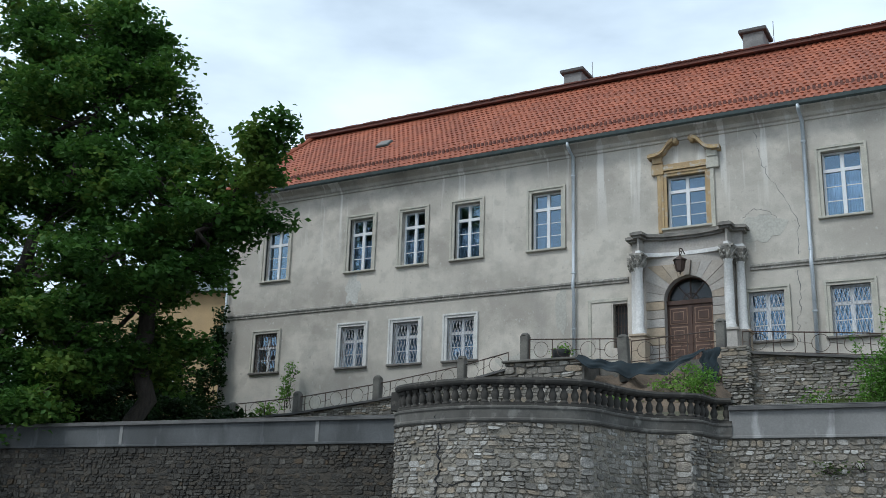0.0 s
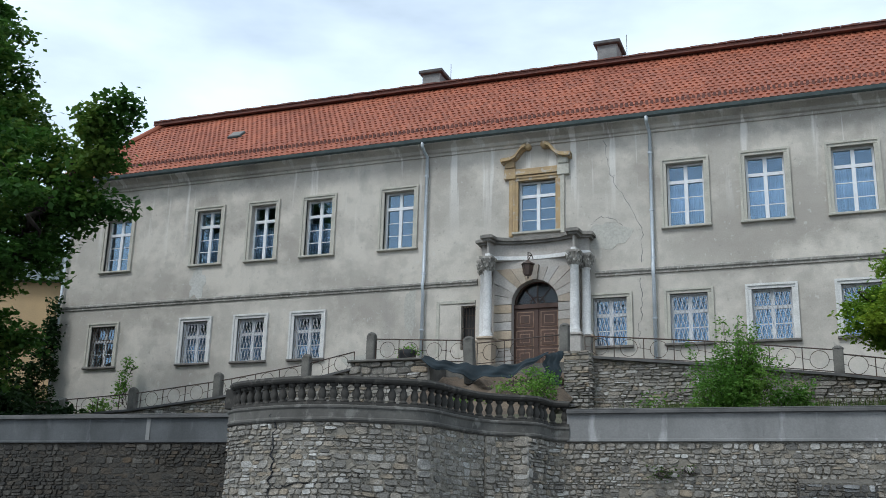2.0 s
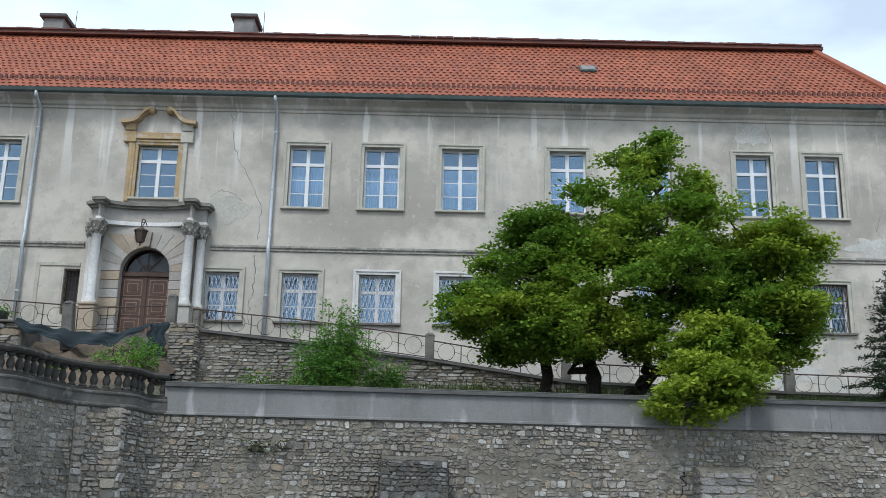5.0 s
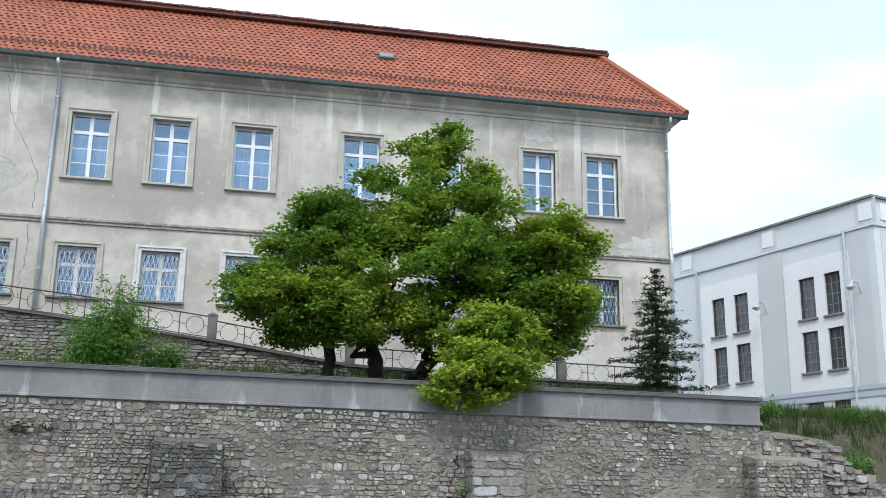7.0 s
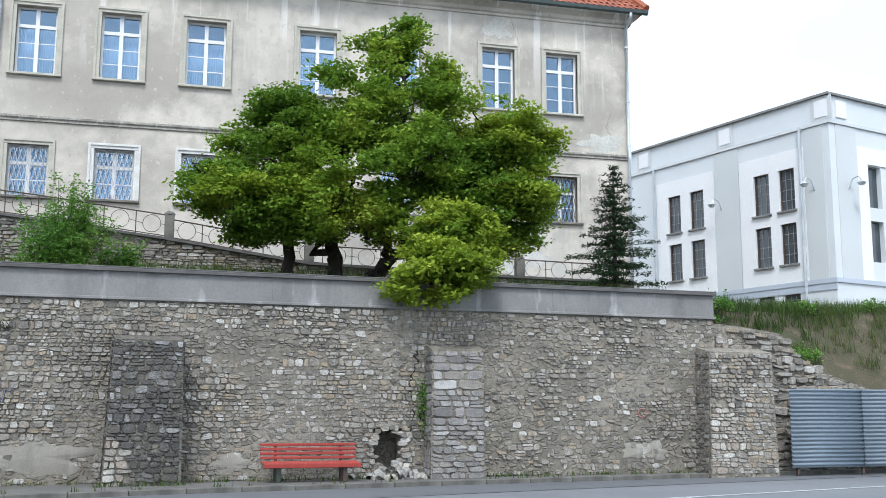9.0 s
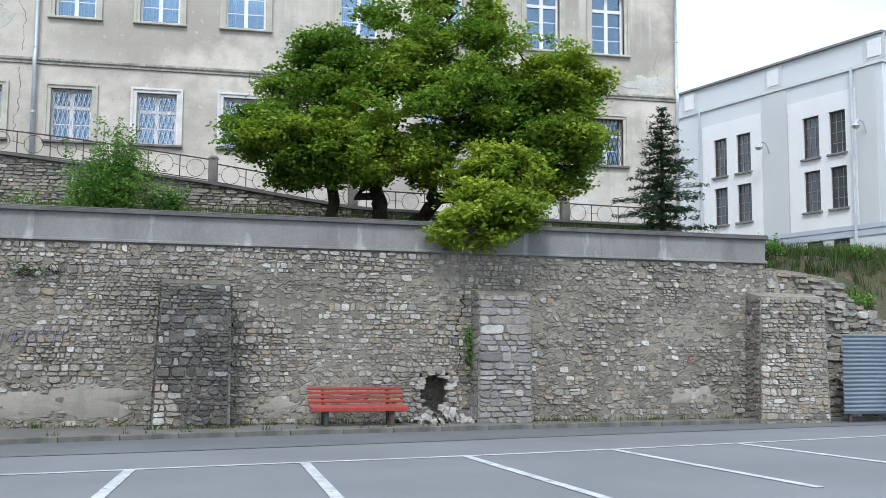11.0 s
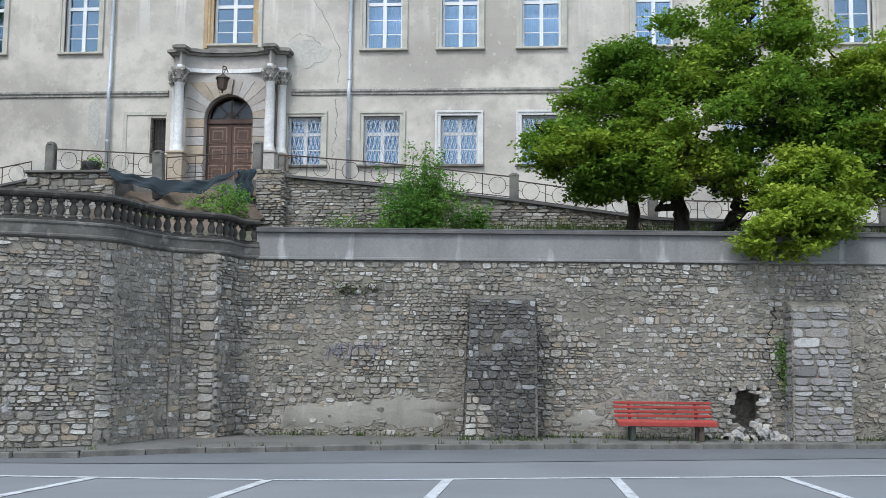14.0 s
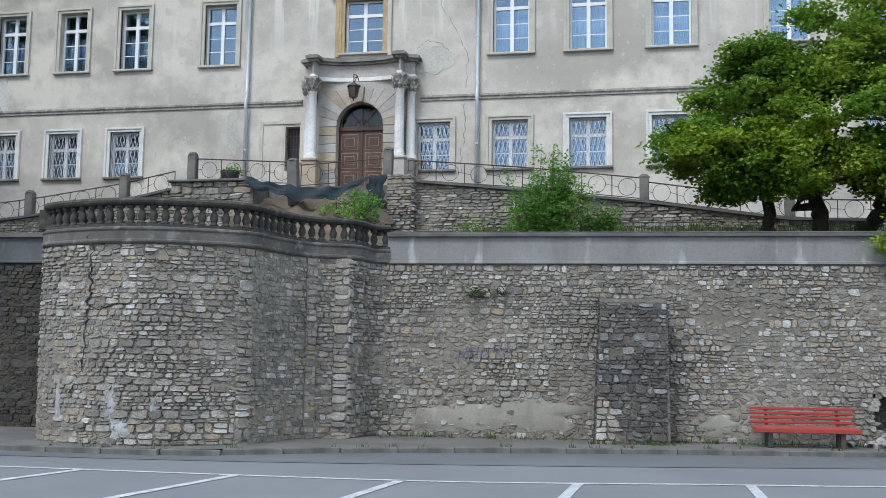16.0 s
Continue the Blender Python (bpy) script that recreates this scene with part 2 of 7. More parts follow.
SANDSTONE = surface("buff_stone", (0.45, 0.385, 0.315), (0.38, 0.335, 0.28), 1.8, 0.9, 0.4, 20, piece=0.12)
OLD_STONE = surface("weathered_stone", (0.27, 0.25, 0.22), (0.15, 0.14, 0.125), 2.5, 0.95, 0.6, 18)
COLUMN = surface("whitewashed_stone", (0.80, 0.785, 0.76), (0.66, 0.645, 0.62), 1.5, 0.85, 0.3, 20)
TILE = tile_material()
TILE_PIECE = tile_material(True)
RIDGE = surface("dark_ridge_tile", (0.17, 0.065, 0.045), (0.12, 0.05, 0.04), 2.0, 0.8, 0.3, 15)
GUTTER = surface("zinc", (0.10, 0.125, 0.12), (0.07, 0.09, 0.09), 3, 0.55, 0.05, 30, metal=0.3)
PIPE = surface("pale_zinc", (0.62, 0.66, 0.69), (0.5, 0.54, 0.57), 1.5, 0.4, 0.05, 30, metal=0.3)
WOOD_DARK = surface("brown_door_wood", (0.09, 0.043, 0.026), (0.058, 0.028, 0.018), 4, 0.55, 0.3, 30, stretch=(1, 1, 0.15))
WOOD_LINE = surface("worn_door_moulding", (0.27, 0.17, 0.11), (0.18, 0.10, 0.065), 4, 0.6, 0.2, 30)
WHITE_FRAME = surface("white_window_paint", (0.80, 0.81, 0.82), (0.74, 0.75, 0.76), 5, 0.45, 0.05, 40)
GLASS = glass_material()
DARK_GLASS = dark_glass_material()
CURTAIN = surface("pale_curtain", (0.44, 0.52, 0.62), (0.24, 0.30, 0.38), 3.0, 0.9, 0.1, 20, stretch=(6, 6, 0.2))
INSIDE = surface("dim_room_wall", (0.30, 0.29, 0.28), (0.24, 0.23, 0.22), 1, 0.9, 0.1, 10)
GRILLE = surface("pale_iron_paint", (0.66, 0.67, 0.69), (0.5, 0.51, 0.54), 5, 0.6, 0.1, 40)
IRON = surface("rusty_dark_iron", (0.05, 0.04, 0.035), (0.10, 0.06, 0.04), 8, 0.7, 0.2, 60)
MORTAR = mortar_material("lime_mortar", (0.82, 0.815, 0.80))
STONE_TONES = ((0.35, 0.322, 0.278), (0.61, 0.59, 0.55), (0.125, 0.117, 0.105), (0.36, 0.285, 0.195))
RUBBLE = rubble_material("rubble_stone", False, *STONE_TONES)
RUBBLE_PIECE = rubble_material("rubble_stone_piece", True, *STONE_TONES)
# blackened brownish masonry, colours lowered further to hold the large tree's shade
SOOTY_SHADED_RUBBLE = rubble_material("sooty_shaded_rubble_stone", False, (0.06, 0.055, 0.046), (0.125, 0.115, 0.098), (0.026, 0.024, 0.022), (0.088, 0.062, 0.037))
SOOTY_SHADED_MORTAR = mortar_material("sooty_shaded_mortar", (0.2, 0.19, 0.18))
DARK_MORTAR = mortar_material("dark_mortar", (0.5, 0.5, 0.5))
BLOCKS = rubble_material("grey_block_stone", True, (0.315, 0.30, 0.285), (0.48, 0.47, 0.45), (0.17, 0.162, 0.152), (0.30, 0.27, 0.235), 0.6)
DARK_BLOCKS = rubble_material("dark_block_stone", True, (0.125, 0.119, 0.111), (0.44, 0.44, 0.43), (0.055, 0.052, 0.048), (0.14, 0.122, 0.1))
PALE_CORE = rubble_material("pale_broken_core", True, (0.46, 0.43, 0.38), (0.62, 0.6, 0.55), (0.22, 0.19, 0.155), (0.36, 0.27, 0.2))
BAND = parapet_material("cement_render", (0.18, 0.177, 0.17), (0.245, 0.241, 0.232), (0.43, 0.425, 0.415))
# parapet render: blackening and the tree's shade are both in its colour
SOOTY_SHADED_BAND = parapet_material("sooty_shaded_cement_render", (0.066, 0.069, 0.07), (0.1, 0.104, 0.106), (0.15, 0.155, 0.16))
COPING = surface("dark_coping", (0.13, 0.125, 0.12), (0.085, 0.083, 0.08), 2.0, 0.9, 0.5, 20)
BALUSTRADE = surface("sooty_sandstone", (0.06, 0.055, 0.047), (0.034, 0.031, 0.027), 2.2, 0.92, 0.6, 18, c=(0.11, 0.10, 0.085))
BAND_STONE = surface("grimy_band_stone", (0.135, 0.127, 0.112), (0.075, 0.07, 0.062), 1.6, 0.92, 0.6, 18, c=(0.2, 0.19, 0.17))
CONCRETE = surface("concrete", (0.185, 0.175, 0.155), (0.095, 0.09, 0.08), 2.5, 0.95, 0.6, 22)
ASPHALT = surface("asphalt", (0.18, 0.185, 0.194), (0.15, 0.155, 0.162), 0.35, 0.85, 0.4, 60, depth=0.005)
ASPHALT_DARK = surface("patched_asphalt", (0.132, 0.137, 0.145), (0.108, 0.112, 0.118), 0.5, 0.85, 0.4, 60, depth=0.005)
PAVING = surface("dusty_paving", (0.155, 0.148, 0.135), (0.11, 0.105, 0.096), 1.2, 0.95, 0.5, 30, c=(0.13, 0.12, 0.10))
LINE_PAINT = surface("road_paint", (0.56, 0.57, 0.58), (0.38, 0.39, 0.40), 3.0, 0.7, 0.2, 22, c=(0.24, 0.245, 0.25))
EARTH = surface("bare_earth", (0.165, 0.122, 0.084), (0.085, 0.063, 0.044), 1.8, 0.95, 0.9, 14, depth=0.05)
GRASSY = surface("rough_grass_soil", (0.06, 0.062, 0.03), (0.10, 0.082, 0.052), 1.2, 0.95, 0.9, 18, c=(0.14, 0.105, 0.07), depth=0.05)
BARK = surface("dark_bark", (0.06, 0.048, 0.038), (0.03, 0.025, 0.02), 3.0, 0.95, 0.9, 20, stretch=(3, 3, 0.5), depth=0.03)
TARP = surface("dark_blue_tarpaulin", (0.007, 0.014, 0.018), (0.014, 0.026, 0.034), 2.0, 0.9, 0.3, 12)
RED_PAINT = surface("red_bench_paint", (0.35, 0.04, 0.027), (0.27, 0.03, 0.021), 4.0, 0.5, 0.15, 40)
WHITE_RENDER = surface("pale_grey_render", (0.70, 0.73, 0.745), (0.66, 0.69, 0.71), 0.4, 0.9, 0.1, 30)
BRIGHT_RENDER = surface("white_render", (0.86, 0.865, 0.87), (0.82, 0.825, 0.83), 0.4, 0.9, 0.1, 30)
CHIMNEY = surface("grey_chimney_render", (0.26, 0.26, 0.25), (0.19, 0.19, 0.185), 2.5, 0.9, 0.4, 18)
YELLOW = surface("ochre_wall_paint", (0.48, 0.34, 0.18), (0.40, 0.29, 0.16), 0.8, 0.9, 0.2, 20)
SHEET = surface("blue_grey_sheet_metal", (0.17, 0.215, 0.26), (0.135, 0.172, 0.21), 0.8, 0.6, 0.05, 30, metal=0.1)
DARK_SLOT = surface("dark_opening", (0.02, 0.02, 0.022), (0.03, 0.03, 0.03), 3, 0.6, 0.1, 30)
LEAF_MAG = leaf_material("magnolia_leaf", (0.07, 0.148, 0.016), (0.155, 0.262, 0.026), (0.38, 0.45, 0.055))
LEAF_YOUNG = leaf_material("young_magnolia_leaf", (0.12, 0.19, 0.018), (0.24, 0.33, 0.03), (0.42, 0.48, 0.06))
LEAF_OAK = leaf_material("oak_leaf", (0.024, 0.068, 0.014), (0.056, 0.13, 0.022), (0.15, 0.215, 0.038))
LEAF_BUSH = leaf_material("shrub_leaf", (0.07, 0.165, 0.028), (0.125, 0.26, 0.043), (0.22, 0.34, 0.075))
# dark greens, lowered as well for the deep shade beneath the large tree
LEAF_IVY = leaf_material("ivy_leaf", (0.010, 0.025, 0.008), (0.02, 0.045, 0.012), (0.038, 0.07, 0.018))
NEEDLE = leaf_material("spruce_needle", (0.016, 0.036, 0.016), (0.028, 0.055, 0.024), (0.05, 0.085, 0.035))
GRASS = leaf_material("grass_blade", (0.04, 0.07, 0.018), (0.075, 0.12, 0.03), (0.15, 0.16, 0.06))


# ---- mesh helpers ----
def mesh_of(name, verts, faces, mat, smooth=False):
    me = bpy.data.meshes.new(name)
    me.from_pydata([tuple(v) for v in verts], [], faces)
    me.materials.append(mat)
    if smooth:
        me.polygons.foreach_set("use_smooth", [True] * len(me.polygons))
    me.update()
    return me


def part(name, bm, material, parent=None, label="", smooth=False):
    """Links a bmesh, or a (verts, faces) pair, as one mesh object under its thing."""
    if isinstance(bm, tuple):
        me = mesh_of(name, bm[0], bm[1], material, smooth)
    else:
        bmesh.ops.recalc_face_normals(bm, faces=bm.faces)
        me = bpy.data.meshes.new(name)
        bm.to_mesh(me)
        bm.free()
        me.materials.append(material)
        if smooth:
            me.polygons.foreach_set("use_smooth", [True] * len(me.polygons))
    ob = new(name, me)
    if parent:
        ob.parent = parent
    if label:
        ob["label"] = label
    return ob


def piece(name, me, parent, m):
    ob = new(name, me)
    ob.parent = parent
    ob.matrix_basis = m
    return ob


def thing(name, label, category, group="", kind="", m=None):
    ob = new(name)
    if m is not None:
        ob.matrix_basis = m
    return tagged(ob, label, category, group, kind)


def box(bm, x0, x1, y0, y1, z0, z1, bevel=0.0):
    vs = [bm.verts.new((x, y, z)) for x in (x0, x1) for y in (y0, y1) for z in (z0, z1)]
    fs = [bm.faces.new([vs[i] for i in f]) for f in ((0, 1, 3, 2), (4, 6, 7, 5), (0, 4, 5, 1), (2, 3, 7, 6), (0, 2, 6, 4), (1, 5, 7, 3))]
    if bevel:
        bmesh.ops.bevel(bm, geom=list({e for f in fs for e in f.edges}), offset=bevel, segments=1, affect="EDGES")
    return bm


def boxes(*dims, bevel=0.0):
    bm = bmesh.new()
    for d in dims:
        box(bm, *d, bevel=bevel)
    return bm


def lathe(profile, seg=12, at=(0, 0, 0), bm=None):
    bm = bm or bmesh.new()
    rings = [[bm.verts.new((at[0] + r * math.cos(2 * math.pi * i / seg), at[1] + r * math.sin(2 * math.pi * i / seg), at[2] + z)) for i in range(seg)] for r, z in profile]
    for a, b in zip(rings, rings[1:]):
        for i in range(seg):
            bm.faces.new((a[i], a[(i + 1) % seg], b[(i + 1) % seg], b[i]))
    bm.faces.new(rings[0][::-1])
    bm.faces.new(rings[-1])
    return bm


def tube(points, radii, seg=6, bm=None):
    """A tapered tube along points."""
    bm = bm or bmesh.new()
    pts = [Vector(p) for p in points]
    rings = []
    for k, p in enumerate(pts):
        d = (pts[min(k + 1, len(pts) - 1)] - pts[max(k - 1, 0)]).normalized()
        a = d.cross(Vector((0.13, 0.21, 1) if abs(d.z) < 0.9 else (1, 0.1, 0))).normalized()
        b = d.cross(a)
        r = radii[k] if isinstance(radii, (list, tuple)) else radii
        rings.append([bm.verts.new(p + r * (math.cos(2 * math.pi * i / seg) * a + math.sin(2 * math.pi * i / seg) * b)) for i in range(seg)])
    for a, b in zip(rings, rings[1:]):
        for i in range(seg):
            bm.faces.new((a[i], a[(i + 1) % seg], b[(i + 1) % seg], b[i]))
    bm.faces.new(rings[0][::-1])
    bm.faces.new(rings[-1])
    return bm


def sweep(path, profile, closed_ends=True):
    """A profile of (out, z) swept along a plan path of (x, y); out points to the right of the path."""
    bm = bmesh.new()
    rings = []
    n = len(path)
    for k in range(n):
        p = Vector(path[k])
        d0 = (Vector(path[k]) - Vector(path[max(k - 1, 0)]))
        d1 = (Vector(path[min(k + 1, n - 1)]) - Vector(path[k]))
        d = ((d0.normalized() if d0.length else Vector((0, 0))) + (d1.normalized() if d1.length else Vector((0, 0)))).normalized()
        nrm = Vector((d.y, -d.x))
        rings.append([bm.verts.new((p.x + nrm.x * o, p.y + nrm.y * o, z)) for o, z in profile])
    m = len(profile)
    for a, b in zip(rings, rings[1:]):
        for i in range(m):
            bm.faces.new((a[i], a[(i + 1) % m], b[(i + 1) % m], b[i]))
    if closed_ends:
        bm.faces.new(rings[0][::-1])
        bm.faces.new(rings[-1])
    return bm


def holed_wall(x0, x1, z0, z1, y, thick, holes):
    """A wall along x with rectangular openings through it."""
    xs = sorted({x0, x1, *(h[0] for h in holes), *(h[1] for h in holes)})
    zs = sorted({z0, z1, *(h[2] for h in holes), *(h[3] for h in holes)})

    def solid(i, j):
        if not (0 <= i < len(xs) - 1 and 0 <= j < len(zs) - 1):
            return False
        cx, cz = (xs[i] + xs[i + 1]) / 2, (zs[j] + zs[j + 1]) / 2
        return not any(h[0] < cx < h[1] and h[2] < cz < h[3] for h in holes)
    bm = bmesh.new()
    vs = {}

    def v(i, j, k):
        if (i, j, k) not in vs:
            vs[i, j, k] = bm.verts.new((xs[i], y + k * thick, zs[j]))
        return vs[i, j, k]
    for i in range(len(xs) - 1):
        for j in range(len(zs) - 1):
            if not solid(i, j):
                continue
            for k in (0, 1):
                bm.faces.new((v(i, j, k), v(i + 1, j, k), v(i + 1, j + 1, k), v(i, j + 1, k)))
            for di, dj, a, b in ((-1, 0, (i, j), (i, j + 1)), (1, 0, (i + 1, j), (i + 1, j + 1)), (0, -1, (i, j), (i + 1, j)), (0, 1, (i, j + 1), (i + 1, j + 1))):
                if not solid(i + di, j + dj):
                    bm.faces.new((v(*a, 0), v(*b, 0), v(*b, 1), v(*a, 1)))
    return bm

# ---- the plan ----
F = 33.0                      # front of the palace
X0, X1 = -28.5, 16.25         # its ends
DEPTH = 13.0
SLANT = 0.068                 # the street wall runs a little askew to the palace


def wall_y(x):
    return 21.17 + SLANT * x


# ---- ground ----
def ground_sheet():
    n = 24
    vs, fs = [], []
    for r in (0.0, 30.0, 120.0, 600.0, 3000.0):
        vs += [(r * math.cos(2 * math.pi * i / n), 10 + r * math.sin(2 * math.pi * i / n), -0.004) for i in range(n)]
    for k in range(4):
        fs += [(k * n + i, k * n + (i + 1) % n, (k + 1) * n + (i + 1) % n, (k + 1) * n + i) for i in range(n)]
    return tagged(part("ground", (vs, fs), ASPHALT), "grey asphalt car park and street level", "ground", kind="structure")


ground_sheet()


def bent(x):
    """How far the road's edge swings with the wall."""
    return wall_y(x) - 21.17


KERB = [(-60, 15.4), (-30, 15.8), (-14, 15.9), (-10.6, 16.2), (-7.0, 16.35), (-4.5, 17.6), (-0.5, 19.05), (5.2, 20.3), (11, 21.3), (16, 22.1), (40, 25.5)]
LINE = [(-60, 13.0), (-30, 13.6), (-12, 13.9), (-5, 13.95), (-1.7, 14.12), (1.3, 14.8), (4.1, 15.4), (7.2, 16.2), (14, 18.2), (40, 26.0)]
SEAM = [(-60, 14.4), (-30, 14.8), (-9.4, 15.4), (-2.1, 16.35), (4.5, 18.0), (12, 20.0), (40, 26.8)]


def smooth_line(pts, step=0.5):
    """Points along a Catmull-Rom line through pts."""
    out = []
    for k in range(len(pts) - 1):
        p0, p1, p2, p3 = (Vector(pts[max(0, min(len(pts) - 1, k + d))]) for d in (-1, 0, 1, 2))
        n = max(2, int((p2 - p1).length / step))
        for i in range(n):
            t = i / n
            out.append(0.5 * (2 * p1 + (p2 - p0) * t + (2 * p0 - 5 * p1 + 4 * p2 - p3) * t * t + (3 * p1 - p0 - 3 * p2 + p3) * t ** 3))
    out.append(Vector(pts[-1]))
    return out


def strip(path_a, path_b, z, steps=160):
    """A flat sheet between two lines."""
    def at(path, x):
        for a, b in zip(path, path[1:]):
            if a.x <= x <= b.x:
                return a.y + (b.y - a.y) * (x - a.x) / max(1e-6, b.x - a.x)
        return path[-1].y
    xs = [-58 + 97 * i / steps for i in range(steps + 1)]
    vs = [(x, at(path_a, x), z) for x in xs] + [(x, at(path_b, x), z) for x in xs]
    return vs, [(i, i + 1, steps + 2 + i, steps + 1 + i) for i in range(steps)]


kerb_line, lane_line, seam_line = smooth_line(KERB), smooth_line(LINE), smooth_line(SEAM)
tagged(part("road", strip(seam_line, kerb_line, 0.004), ASPHALT_DARK), "darker worn asphalt strip beside the kerb", "road", kind="structure")
pave_back = [Vector((x, wall_y(x) + 0.3)) for x in range(-60, 42, 2)]
tagged(part("pavement", strip([p + Vector((0, 0.12)) for p in kerb_line], pave_back, 0.09), PAVING), "dusty narrow pavement at the foot of the wall", "pavement", kind="structure")
kerb = tagged(new("kerb"), "low worn stone kerb along the pavement", "kerb", kind="structure")
kerb_mesh = part("kerb_stone", boxes((0, 0.992, -0.06, 0.06, -0.02, 0.10), bevel=0.014), CONCRETE, kerb)
walked, kerb_places = 0.0, []
for a, b in zip(kerb_line, kerb_line[1:]):
    seg = (b - a).length
    while walked < seg:
        p = a + (b - a) * (walked / seg)
        if -22 < p.x < 22:
            kerb_places.append((p, math.degrees(math.atan2(b.y - a.y, b.x - a.x))))
        walked += 1.0
    walked -= seg
for k, (p, turn) in enumerate(kerb_places):
    m = pose(p.x, p.y, 0.004 * math.sin(k * 1.7), 0, 0, turn + math.sin(k * 2.3) * 0.6)
    if k == 0:
        kerb_mesh.matrix_basis = m
    else:
        piece("kerb_stone", kerb_mesh.data, kerb, m)

marking = tagged(new("road_marking"), "white painted parking bay lines on asphalt", "road marking", kind="structure")
lane = [(p.x, p.y) for p in lane_line if -30 < p.x < 20]
part("edge_line", sweep(lane, [(-0.05, 0.006), (0.05, 0.006), (0.05, 0.002), (-0.05, 0.002)]), LINE_PAINT, marking)
for x, y, dx in ((-9.4, 13.9, -0.7), (-7.05, 13.9, -0.42), (-4.72, 13.93, -0.36), (-2.4, 14.05, -0.22), (-0.06, 14.42, -0.1), (2.2, 14.95, 0.03), (4.6, 15.45, 0.2), (7.15, 16.15, 0.28), (9.7, 16.9, 0.4)):
    part("bay_line", sweep([(x, y), (x + dx, y - 2.2), (x + 2.2 * dx, y - 4.8)], [(-0.07, 0.006), (0.07, 0.006), (0.07, 0.002), (-0.07, 0.002)]), LINE_PAINT, marking)


def hill(x, y):
    """The height of the garden behind the wall."""
    s = min(1.0, max(0.0, (y - wall_y(x)) / 8.0))
    h = 3.9 + 1.35 * s + (0.35 * min(1, max(0, (y - 30) / 3)))
    if x > 13.2:
        k = min(1.0, (x - 13.2) / 2.6)
        rise = min(1.0, max(0.0, (y - 23.6) / 2.6))
        bank = 0.15 + 4.1 * rise ** 0.8 + 0.07 * max(0, y - 27)
        h = h * (1 - k) + bank * k
    return h + 0.12 * noise.noise(Vector((x * 0.7, y * 0.7, 0))) + 0.05 * noise.noise(Vector((x * 2.3, y * 2.3, 3)))


def hill_sheet():
    xs = [-70 + 0.75 * i for i in range(205)]
    ys = [0.35 + 0.62 * j + (0.0 if j < 24 else (j - 24) ** 1.6 * 0.5) for j in range(42)]
    vs = [(x, wall_y(x) + y if x < 15 else max(23.55, wall_y(x)) + y, hill(x, (wall_y(x) if x < 15 else max(23.55, wall_y(x))) + y)) for y in ys for x in xs]
    n = len(xs)
    fs = [(j * n + i, j * n + i + 1, (j + 1) * n + i + 1, (j + 1) * n + i) for j in range(len(ys) - 1) for i in range(n - 1)]
    return tagged(part("garden_ground", (vs, fs), GRASSY, smooth=True), "rough weedy garden slope behind the wall", "ground", kind="structure")


hill_sheet()

# ---- palace ----
W_TOP = [(-26.65, -25.2), (-22.4, -21.03), (-19.95, -18.62), (-17.6, -16.23), (-14.4, -12.95), (-4.26, -2.77), (-1.76, -0.27), (0.84, 2.38), (4.45, 5.97), (7.33, 8.82), (10.7, 12.16), (13.02, 14.48)]
W_LOW = [(-26.85, -25.43), (-22.58, -21.2), (-20.18, -18.77), (-17.8, -16.4), (-6.76, -5.36), (-4.27, -2.8), (-1.77, -0.29), (0.83, 2.28), (7.2, 8.62), (12.95, 14.4)]
ZT0, ZT1, ZL0, ZL1 = 11.56, 13.97, 7.72, 9.56
BORDER = 0.15
PX = -8.52                     # the portal's axis

palace = thing("palace", "long two-storey palace with stained grey plaster and red tiled roof", "building")
holes = [(a + BORDER, b - BORDER, ZT0 + 0.1, ZT1 - BORDER) for a, b in W_TOP] + [(a + BORDER, b - BORDER, ZL0 + 0.1, ZL1 - BORDER) for a, b in W_LOW]
holes += [(PX - 0.82, PX + 0.82, 7.2, 10.2), (PX - 0.66, PX + 0.66, 11.85, 13.78), (-11.2, -10.68, 7.9, 9.42)]
part("wall", holed_wall(X0, X1, 4.5, 15.3, F, 0.55, holes), PLASTER, palace)
part("side_wall", boxes((X0, X0 + 0.55, F + 0.55, F + DEPTH, 4.5, 15.3)), PLASTER, palace)
part("side_wall", boxes((X1 - 0.55, X1, F + 0.55, F + DEPTH, 4.5, 15.3)), PLASTER, palace)
part("back_wall", boxes((X0, X1, F + DEPTH, F + DEPTH + 0.5, 4.5, 15.3)), PLASTER, palace)
part("inner_floor", boxes((X0 + 0.55, X1 - 0.55, F + 0.55, F + DEPTH, 10.3, 10.6), (X0 + 0.55, X1 - 0.55, F + 0.55, F + DEPTH, 6.7, 7.0), (X0 + 0.55, X1 - 0.55, F + 0.55, F + DEPTH, 15.0, 15.25)), INSIDE, palace)
part("inner_wall", boxes((X0 + 0.55, X1 - 0.55, F + 5.0, F + 5.2, 7.0, 10.3), (X0 + 0.55, X1 - 0.55, F + 5.0, F + 5.2, 10.6, 15.0)), INSIDE, palace)
# weathered course; its dark tone also includes the moulding's thin shadow line
for a, b in ((X0 - 0.03, PX - 2.1), (PX + 2.0, X1 + 0.03)):
    part("string_course", sweep([(a, F), (b, F)], [(0.0, 10.12), (0.05, 10.14), (0.05, 10.2), (0.09, 10.24), (0.09, 10.3), (0.0, 10.34)]), DIRTY_TRIM, palace)
cornice = [(0.0, 14.98), (0.05, 15.0), (0.05, 15.08), (0.12, 15.12), (0.16, 15.22), (0.34, 15.36), (0.36, 15.46), (0.0, 15.46)]
part("cornice", sweep([(X0 - 0.0, F), (X1 + 0.0, F)], cornice), PLASTER, palace)
